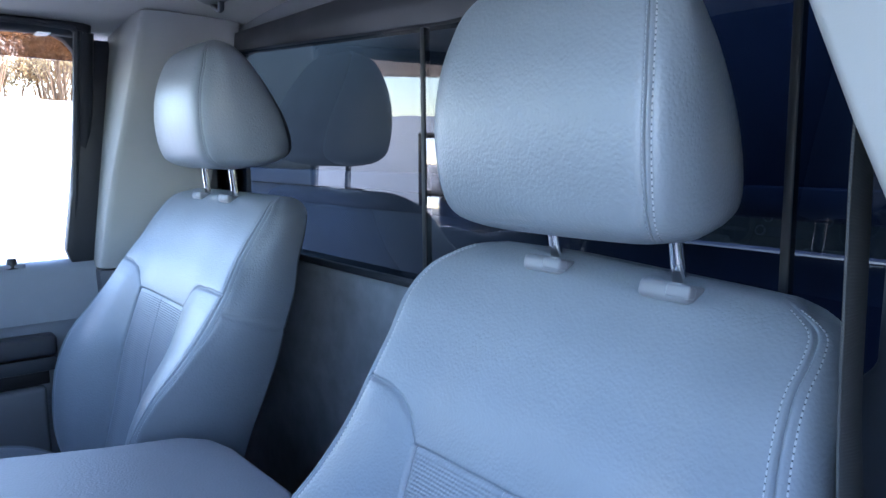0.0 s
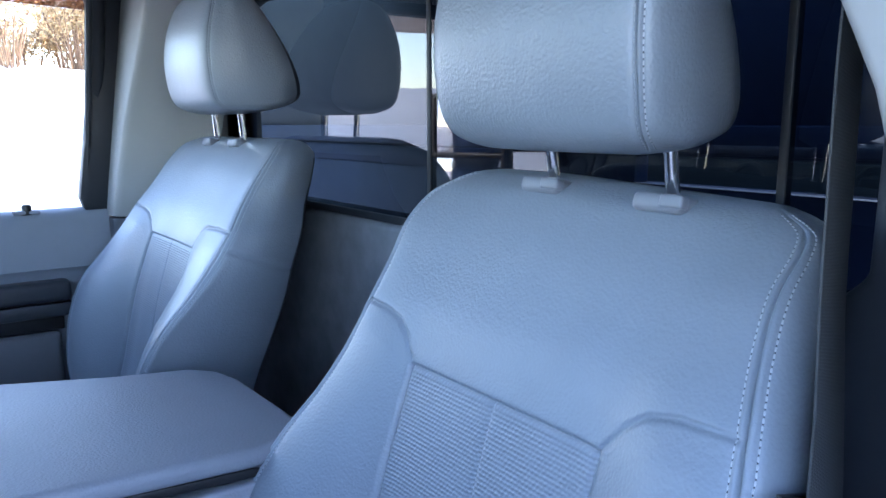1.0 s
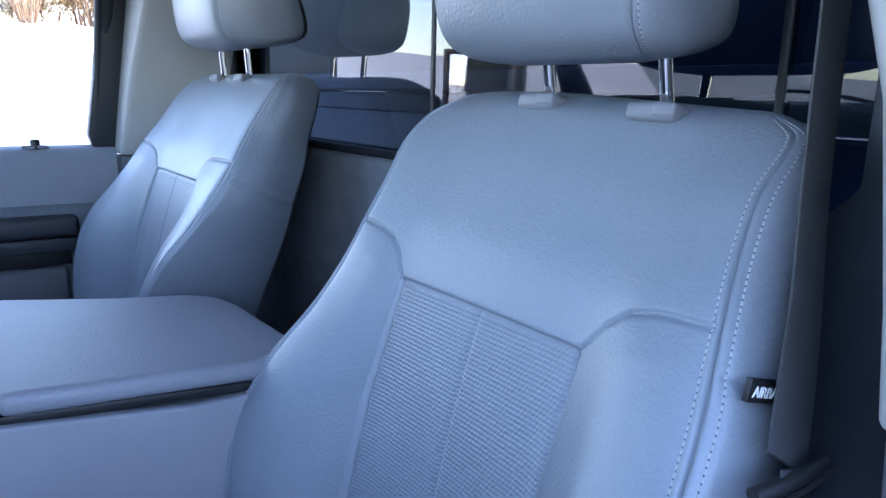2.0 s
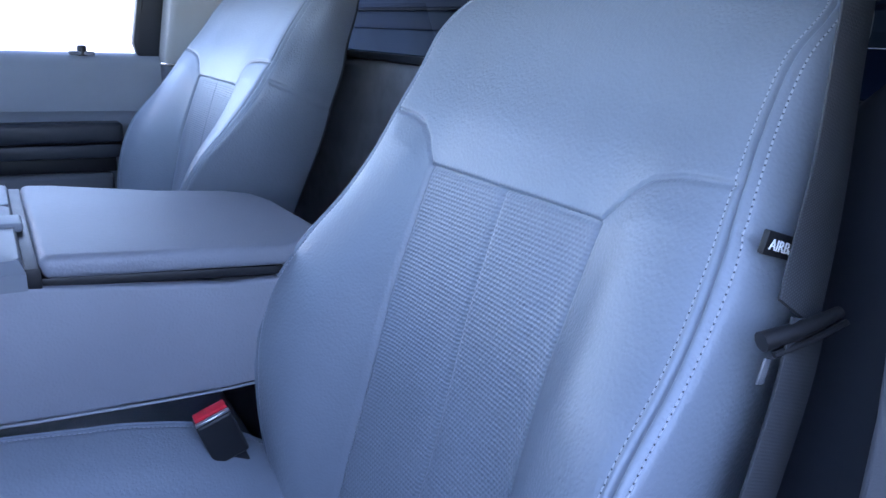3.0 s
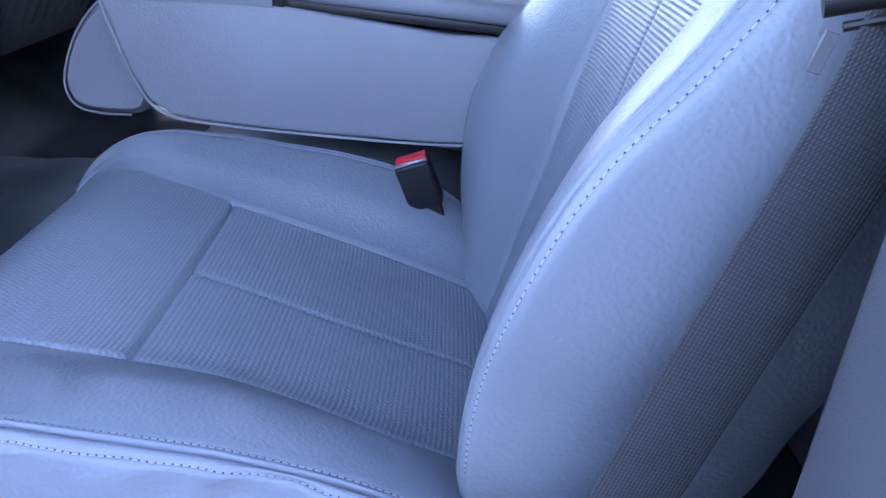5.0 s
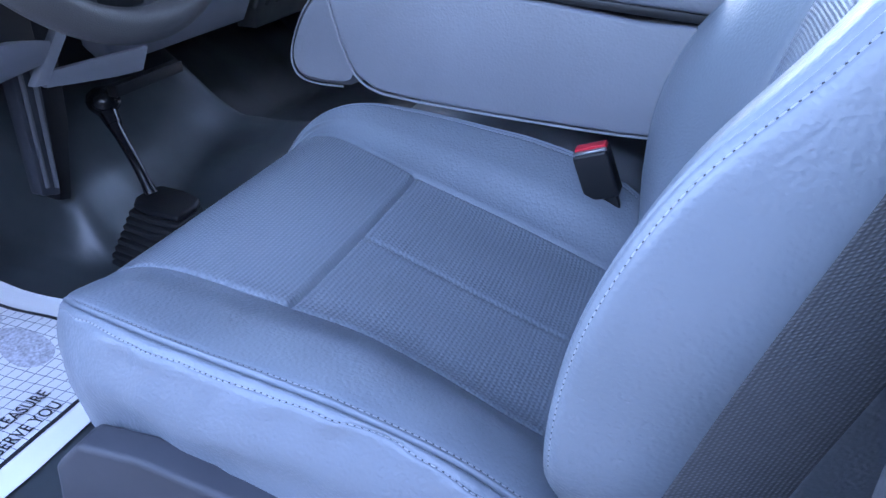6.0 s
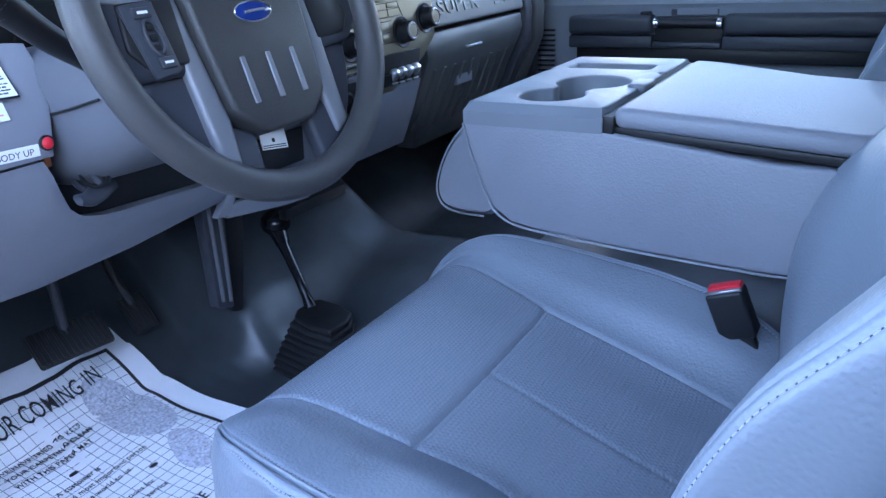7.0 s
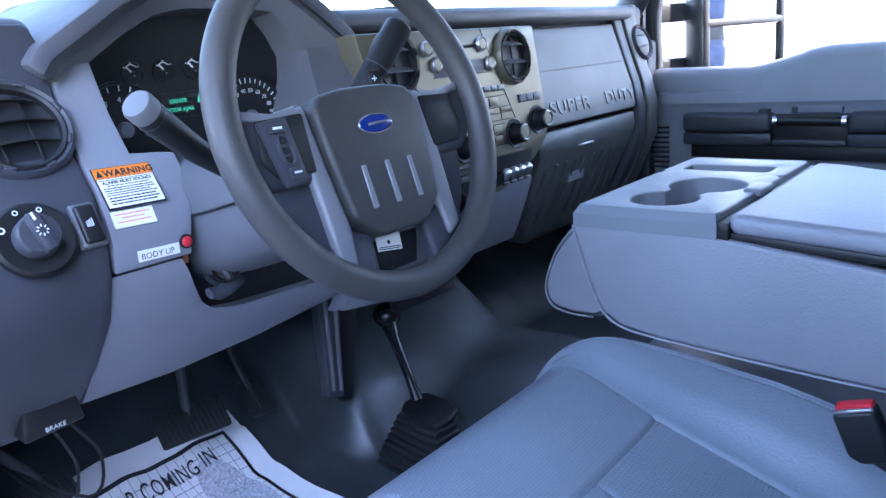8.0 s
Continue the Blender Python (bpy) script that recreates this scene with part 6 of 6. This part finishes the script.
# head restraint of the folded seat, ahead of the body
hr = []
bm = bmesh.new()
line = spline([(.585, .575), (.615, .560), (.650, .520), (.672, .470), (.672, .440), (.655, .424), (.610, .420), (.570, .430), (.565, .500)], 30)
for x, k in ((-.165, .86), (-.155, .97), (-.13, 1.0), (.11, 1.0), (.135, .97), (.145, .86)):
    c = np.array([.615, .49])
    hr.append([bm.verts.new((x, *(c + (q - c) * k))) for q in line])
for a, b in zip(hr, hr[1:]):
    for k in range(len(line)):
        bm.faces.new((a[k], a[(k + 1) % len(line)], b[(k + 1) % len(line)], b[k]))
bm.faces.new(hr[0])
bm.faces.new(hr[-1])
on_con(part("folded_headrest", bm, LEATHER_SIDE_LIT, console, "small grey leather headrest of the folded seat"))
on_con(part("piping", tube([(-.158, *q) for q in line[3:24]], .0015, 8), PIPING, console, "grey piping"))
on_con(part("hinge", box((-.15, .02, .22), (.15, .12, .46), .012, 3), BLACK, console))
tagged(part("centre_seat_cushion", prism([(.12, .18), (.12, .262), (.30, .300), (.52, .330), (.585, .322), (.605, .29), (.60, .20)], -.205, .205, "x", .018, 4), LEATHER),
                "grey leather middle seat cushion under the console", "seat cushion")
tagged(part("storage_bin", box((-.19, .08, .20), (.19, .56, .245), .006), BLACK), "black storage bin below the middle seat", "storage bin")

# buckles between the seats
W_ = Vector((-.05, -.93, .36)).normalized()
A_ = Vector((.06, -.34, -.94))
A_ = (A_ - W_ * A_.dot(W_)).normalized()
def buckle(at, label):
    m = Matrix.Translation(at) @ Matrix((W_, A_.cross(W_) * -1, -A_)).transposed().to_4x4()
    b = thing("seat_belt_buckle", label, "seat belt buckle", "belt buckles", at=at)
    q = m.copy()
    q.translation = (0, 0, 0)
    part("case", box((-.021, -.012, -.060), (.021, .015, .0), .004, 3, q), BLACK, b)
    part("release_button", box((-.0190, -.0015, -.004), (.0190, .0135, .005), .002, 2, q), RED, b, "red press button")
    part("slot_plate", box((-.0200, -.0085, -.003), (.0200, -.0030, .0025), .001, 1, q), STEEL, b)
    part("stalk", box((-.016, -.006, -.16), (.016, .006, -.055), .003, 2, q), BLACK, b)
    return b


buckle(Vector((-.254, .228, .413)), "black belt buckle with red button beside the driver seat")

# driver's belt
def strap(points, across, width=.047, thick=.0014, count=40):
    p = spline(points, count)
    ac = spline(across, count)
    bm = bmesh.new()
    uv = bm.loops.layers.uv.new("metres")
    rows = []
    run = 0
    for i in range(count):
        t = Vector(p[min(i + 1, count - 1)] - p[max(i - 1, 0)]).normalized()
        c = Vector(ac[i])
        c = (c - t * c.dot(t)).normalized()
        nrm = t.cross(c)
        if i:
            run += float(np.linalg.norm(p[i] - p[i - 1]))
        rows.append(([bm.verts.new(Vector(p[i]) + c * width * f + nrm * thick * g) for f, g in ((-.5, .5), (-.46, 1), (.46, 1), (.5, .5), (.46, -1), (-.46, -1))], run))
    for (a, ra), (b, rb) in zip(rows, rows[1:]):
        for k in range(6):
            f = bm.faces.new((a[k], a[(k + 1) % 6], b[(k + 1) % 6], b[k]))
            for lp, q in zip(f.loops, ((k, ra), ((k + 1) % 6, ra), ((k + 1) % 6, rb), (k, rb))):
                lp[uv].uv = ([0, .002, .045, .047, .045, .002][q[0]], q[1])
    bm.faces.new(rows[0][0])
    bm.faces.new(rows[-1][0])
    return bm


seat_belt = thing("seat_belt", "dark grey woven seat belt hanging beside the driver seat", "seat belt", at=(-.79, .05, .70))
bi = Matrix.Translation((.79, -.05, -.70))
for nm, bm, mt, lab in (
        ("upper_webbing", strap([(-.734, -.080, 1.10), (-.743, -.052, 1.01), (-.7475, -.044, .92), (-.750, -.042, .84), (-.762, -.026, .765), (-.786, .020, .692)], [(.20, -.98, 0), (.16, -.98, 0), (.15, -.98, 0), (.15, -.98, 0), (.12, -.99, 0), (.10, -.99, 0)]), WEBBING, "dark woven webbing"),
        ("lower_webbing", strap([(-.79, .014, .690), (-.795, .028, .635), (-.80, .062, .53), (-.80, .087, .44), (-.80, .113, .35), (-.80, .14, .26)], [(.1, -.95, -.3), (.1, -.95, -.3), (.1, -.93, -.35), (.1, -.93, -.35), (.1, -.93, -.35), (.1, -.93, -.35)]), WEBBING, "dark woven webbing"),
        ("tongue", merge(tube([(-.788, .054, .682), (-.796, .028, .689), (-.800, .002, .696)], [.0060, .0050, .0035], 12, 10),
                         tube([(-.792, .046, .674), (-.799, .022, .682), (-.803, -.002, .690)], .0020, 8, 8)), BLACK, "black plastic tongue moulding"),
        ("tongue_plate", box((-.0008, -.0030, -.008), (.0008, .0030, .008), .0004, 1, Matrix.Translation((-.790, .050, .664)) @ pose(0, 0, 0, 14)), GREY_MID, "dull grey latch plate")):
    o = part(nm, bm, mt, seat_belt, lab)
    o.matrix_parent_inverse = bi
o = part("anchor", box((-.812, .115, .17), (-.788, .165, .27), .006, 2), BLACK, seat_belt)
o.matrix_parent_inverse = bi

# ---- footwell ----
def mat_bend(q):
    x, y = q.x, q.y
    f = floor_height(x, y)
    w = .006 + .010 * math.exp(-((y - 1.10) / .05) ** 2) * (1 if x > -.60 else .4) + .007 * noise.noise(Vector((x * 7, y * 6, 2)))
    edge = max(0, (x + .43) / .05)
    return Vector((x, y, max(f, .11) + w + .010 * edge * (y < 1.2) + q.z))


MX0, MX1, MY0, MY1 = -.835, -.396, .735, 1.243
fm = thing("paper_floor_mat", "white printed paper floor mat on the driver footwell", "floor mat", at=(-.6, 1.0, .12))
fi = Matrix.Translation((.6, -1.0, -.12))


def sheet_piece(name, x0, x1, y0, y1, z, material, label="", nx=None, ny=None):
    nx = nx or max(2, int((x1 - x0) / .012) + 1)
    ny = ny or max(2, int((y1 - y0) / .012) + 1)
    bm = bmesh.new()
    g = [[bm.verts.new(mat_bend(Vector((x, y, z)))) for x in np.linspace(x0, x1, nx)] for y in np.linspace(y0, y1, ny)]
    lo = [[bm.verts.new(v.co - Vector((0, 0, .0004))) for v in r] for r in g]
    for i in range(ny - 1):
        for j in range(nx - 1):
            bm.faces.new((g[i][j], g[i][j + 1], g[i + 1][j + 1], g[i + 1][j]))
            bm.faces.new((lo[i][j], lo[i + 1][j], lo[i + 1][j + 1], lo[i][j + 1]))
    ob = part(name, bm, material, fm, label)
    ob.matrix_parent_inverse = fi
    return ob


sheet_piece("paper", MX0, MX1, MY0, MY1, 0, PAPER, "thin white paper", 40, 52)
IN = .036
for a in ((MX0 + IN, MX1 - IN, MY1 - IN - .006, MY1 - IN), (MX0 + IN, MX1 - IN, MY0 + IN, MY0 + IN + .006), (MX0 + IN, MX0 + IN + .006, MY0 + IN, MY1 - IN), (MX1 - IN - .006, MX1 - IN, MY0 + IN, MY1 - IN)):
    sheet_piece("border", *a, .0012, INK, "printed black border")
gx = np.arange(MX0 + IN + .015, MX1 - IN - .01, .0165)
gy = np.arange(MY0 + IN + .015, MY1 - IN - .01, .0165)
grid_ink = paint("grid_ink", (.10, .12, .18), .7)
for x in gx:
    sheet_piece("grid_line", x, x + .0006, MY0 + IN, MY1 - IN, .0010, grid_ink, nx=2)
for y in gy:
    sheet_piece("grid_line", MX0 + IN, MX1 - IN, y, y + .0006, .0010, grid_ink, ny=2)


def print_line(text, x, y, size, wide=1.0):
    ob = lettering("letters", text, size, Matrix.Translation((x, y, .0050)), INK, fm, .0002, mat_bend, spacing=1.06, wide=wide * .95, bold=.004 * size)
    ob.matrix_parent_inverse = fi


print_line("THANKS FOR COMING IN", -.775, 1.160, .0365, .70)
for k, line in enumerate(("WE HAVE TRIED TO KEEP", "YOUR CARPETING CLEAN", "WITH THIS PAPER MAT")):
    print_line(line, -.690, 1.112 - .0240 * k, .0150, .78)
for k, line in enumerate(("A customer is", "the most important person", "in the world to us.")):
    print_line(line, -.668, 1.004 - .0215 * k, .0148, .80)
for k, line in enumerate(("Your suggestions for", "improving our service", "are always")):
    print_line(line, -.678, .912 - .0215 * k, .0148, .80)
print_line("IT HAS BEEN A PLEASURE", -.772, .812, .0255, .72)
print_line("TO SERVE YOU", -.700, .782, .0255, .72)
for x, y in ((-.625, 1.035), (-.555, .945)):
    ob = part("dot", lathe([(0, .0004), (.0055, .0003), (.0055, 0)], Matrix.Translation(mat_bend(Vector((x, y, .0018)))) @ Matrix.Diagonal((1.3, .8, 1, 1)), 14), INK, fm)
    ob.matrix_parent_inverse = fi
# grey printed shoe soles
sole_ink = plastic("sole_print", (.50, .51, .57), .8, .4, 260, .2, 0, 220)
for cx_, cy_, ang, sc in ((-.490, 1.080, 98, 1.0), (-.500, .925, 80, .62), (-.70, .86, 100, .7)):
    bm = bmesh.new()
    pts = []
    for k in range(40):
        a = k * math.tau / 40
        r = .058 * sc * (1 + .12 * math.cos(2 * a + .5) + .05 * math.cos(3 * a))
        q = pose(cx_, cy_, 0, 0, 0, ang) @ Vector((r * 1.45 * math.cos(a), r * .85 * math.sin(a), 0))
        pts.append(q)
    c = bm.verts.new(mat_bend(Vector((cx_, cy_, .0013))))
    vs = []
    for f in (.35, .7, 1.0):
        vs.append([bm.verts.new(mat_bend(Vector((cx_ + (q.x - cx_) * f, cy_ + (q.y - cy_) * f, .0013)))) for q in pts])
    for k in range(40):
        bm.faces.new((c, vs[0][k], vs[0][(k + 1) % 40]))
        for a, b in zip(vs, vs[1:]):
            bm.faces.new((a[k], b[k], b[(k + 1) % 40], a[(k + 1) % 40]))
    ob = part("sole_print", bm, sole_ink, fm, "grey printed sole")
    ob.matrix_parent_inverse = fi


def pedal(name, label, at, w, h, n, tilt, arm):
    p = thing(name, label, "pedal", at=at)
    m = facing((0, 0, 0), tilt)
    pad_ = part("pad", box((-w, -h, -.010), (w, h, .0), .008, 3, m), RUBBER, p, "black ribbed rubber pad")
    for k in range(n):
        x = -w + w * 2 * (k + .5) / n
        part("rib", box((x - w * .55 / n, -h * .9, -.001), (x + w * .55 / n, h * .9, .0035), .001, 1, m), RUBBER, pad_)
    part("arm", tube([(0, .012, 0), *arm], .008, 10, 12), GREY_DARK if "brake" in name else BLACK, p, "dark steel pedal arm")
    return p


pedal("brake_pedal", "wide ribbed black brake pedal", (-.524, 1.135, .268), .058, .032, 14, (-.10, -.62, .78), [(.02, .06, .12), (-.02, .12, .28)])
pedal("accelerator_pedal", "narrow ribbed black accelerator pedal", (-.375, 1.175, .235), .022, .038, 7, (-.12, -.62, .78), [(.0, .06, .08), (.02, .14, .25)])
pedal("parking_brake_pedal", "small ribbed black parking brake pedal", (-.765, 1.095, .285), .034, .026, 9, (.1, -.55, .80), [(-.03, .05, .05), (-.08, .16, .13)])

# transfer case lever on the hump
lever = thing("transfer_lever", "black four-wheel-drive floor lever with round knob and rubber boot", "gear lever", at=(-.215, .90, .21))
part("boot_cover", prism([(-.040, -.058), (.002, -.062), (.030, -.050), (.046, -.010), (.050, .040), (.030, .052), (-.004, .050), (-.026, .036), (-.038, -.004)], -.007, .005, "z", .005, 3), BLACK, lever, "flat black boot cover")
for k in range(8):
    g = .0045 * k
    part("boot_fold", prism([(-.044 - g, -.060 - g), (.006, -.066 - g), (.040 + g, -.040), (.050 + g, .030), (.020, .052 + g), (-.030 - g, .046 + g), (-.042 - g, -.004)], -.0175 - .0115 * k, -.0085 - .0115 * k, "z", .0028, 2), RUBBER, lever, "ribbed rubber fold")
part("rod", tube([(.016, .034, .004), (.019, .044, .022), (.026, .062, .048), (.042, .096, .080), (.050, .114, .098), (.056, .126, .113)], [.0115, .0088, .0086, .0092, .0108, .0125], 14, 26), GLOSS_BLACK, lever, "bent glossy black steel rod")
part("collar", tube([(.050, .114, .100), (.060, .134, .122)], [.0125, .0170], 16), GLOSS_BLACK, lever)
part("knob", lathe([(0, -.024), (.016, -.021), (.025, -.010), (.0275, 0), (.024, .012), (.014, .020), (0, .022)], Matrix.Translation((.064, .140, .134)), 28), GLOSS_BLACK, lever, "round glossy black knob")
tr = thing("tunnel_trim", "ribbed grey trim strip hanging below the dash beside the column", "trim", at=(-.28, 1.04, .24))
ti = Matrix.Translation((.28, -1.04, -.24))
for nm, bm, mt in (("strip", prism([(-.326, .250), (-.292, .238), (-.270, .50), (-.322, .50)], 1.022, 1.046, "y", .004, 2), GREY_DARK),
                   ("side_plate", prism([(-.291, .225), (-.268, .218), (-.238, .34), (-.222, .50), (-.270, .50)], 1.030, 1.060, "y", .004, 2), BLACK),
                   ("rib", tube([(-.315, 1.020, .260), (-.309, 1.020, .495)], .0035, 8), GREY_MID),
                   ("rib", tube([(-.299, 1.020, .254), (-.286, 1.020, .495)], .0035, 8), GREY_MID)):
    o = part(nm, bm, mt, tr)
    o.matrix_parent_inverse = ti
tagged(part("duct", box((-.22, 1.18, .45), (.22, 1.32, .52), .02, 3), BLACK), "black heater duct under the dash", "duct")
tagged(part("bracket", box((-.16, 1.0, .355), (.01, 1.02, .375), .003), BLACK), "black bracket below the steering column", "bracket")

# ---- outside ----
def ground_height(x, y):
    d = max(0, x - 3.0)
    rise = min(2.6, d * .27) + .25 * noise.noise(Vector((x * .3, y * .3, 0))) * min(1, d)
    ahead = max(0, y - 7)
    return -.85 + max(rise, min(1.6, ahead * .14)) + .05 * noise.noise(Vector((x * 1.3, y * 1.3, 5)))


axis = np.r_[-900, -400, -150, -60, -30, np.linspace(-16, 24, 81), 30, 40, 60, 150, 400, 900]
verts = [(x, y, ground_height(x, y)) for y in axis for x in axis]
n = len(axis)
faces = [(i * n + j, i * n + j + 1, (i + 1) * n + j + 1, (i + 1) * n + j) for i in range(n - 1) for j in range(n - 1)]
tagged(soft("ground", verts, faces, SNOW), "sunlit snow-covered ground and bank", "snow", kind="structure")

# Unseen dark lot, added so that less light bounces up from the snow.
lot = [(x, y, -.80 + .01 * noise.noise(Vector((x, y, 0)))) for y in np.linspace(-14, 9, 24) for x in np.linspace(-14, 3.4, 24)]
lot += [(x, y, -1.0) for x, y, _ in lot]
faces = []
for i in range(23):
    for j in range(23):
        a = i * 24 + j
        faces += [(a, a + 1, a + 25, a + 24), (a + 576, a + 600, a + 601, a + 577)]
rim_ = [i * 24 for i in range(24)] + [552 + j for j in range(1, 24)] + [i * 24 + 23 for i in range(22, -1, -1)] + list(range(22, 0, -1))
faces += [(a, b, b + 576, a + 576) for a, b in zip(rim_, rim_[1:] + rim_[:1])]
tagged(soft("pavement", lot, faces, GROUND_LOT), "unseen dark asphalt lot added to cut light bounced off the ground", "asphalt", kind="structure")


# Unseen low wall, added to keep low light off the driver's side.
tagged(part("wall_left", box((-2.15, -14, -1.0), (-1.85, 16, .88), .02), LIGHT_BLOCK), "unseen low grey wall added to block low light from the left", "wall", kind="structure")


def shrub(at, height, seed, label):
    rnd = random.Random(seed)
    s = thing("shrub", label, "shrub", "brown shrubs on the snow bank", at=at)
    bm = bmesh.new()
    stems = []
    for k in range(16):
        a, lean = rnd.random() * math.tau, .25 + .5 * rnd.random()
        top = Vector((math.cos(a) * lean * height * .6, math.sin(a) * lean * height * .6, height * (.6 + .4 * rnd.random())))
        p0 = Vector((math.cos(a) * .1, math.sin(a) * .1, -.1))
        mid = p0.lerp(top, .5) + Vector((rnd.uniform(-.1, .1), rnd.uniform(-.1, .1), .1))
        stems.append([p0, mid, top])
        for _ in range(4):
            f = rnd.uniform(.35, .95)
            q = mid.lerp(top, f)
            stems.append([q, q + Vector((rnd.uniform(-.25, .25), rnd.uniform(-.25, .25), rnd.uniform(.1, .35))) * height * .5])
    tagged(part("branch", merge(*[tube(st_, [.016, .006], 5, 5 if len(st_) > 2 else None) for st_ in stems]), BARK, s), kind="stuff")
    bm = bmesh.new()
    for _ in range(1700):
        st_ = rnd.choice(stems)
        q = Vector(st_[-1]).lerp(Vector(st_[-2]), rnd.random() * .8) + Vector((rnd.gauss(0, .09), rnd.gauss(0, .09), rnd.gauss(0, .09)))
        d, e = Vector((rnd.gauss(0, 1), rnd.gauss(0, 1), rnd.gauss(0, 1))).normalized(), None
        e = d.orthogonal().normalized()
        ln = rnd.uniform(.04, .09)
        vs = [bm.verts.new(q), bm.verts.new(q + d * ln * .5 + e * ln * .28), bm.verts.new(q + d * ln), bm.verts.new(q + d * ln * .5 - e * ln * .28)]
        bm.faces.new(vs)
    tagged(part("dry_leaves", bm, LEAVES, s, "dry brown leaves", smooth=False), kind="stuff")
    return s


first = shrub((0, 0, 0), 1.7, 3, "leafless brown shrub with dry leaves on a snow bank")
second = shrub((0, 0, 0), 1.3, 8, "leafless brown shrub with dry leaves on a snow bank")
rnd = random.Random(11)
spots = []
for k in range(34):
    x = 12.4 + rnd.random() * 4.0
    y = -7.5 + k * .26 + rnd.uniform(-.2, .2)
    spots.append((x, y))
for k in range(12):
    spots.append((-9 + k * 1.7 + rnd.random(), 19 + rnd.random() * 2))
for k, (x, y) in enumerate(spots):
    src = first if k % 2 else second
    mtx = Matrix.Translation((x, y, ground_height(x, y))) @ pose(0, 0, 0, 0, 0, rnd.random() * 360) @ Matrix.Scale(rnd.uniform(.8, 1.35), 4)
    if k < 2:
        src.matrix_basis = mtx
    else:
        copy_thing(src, mtx)
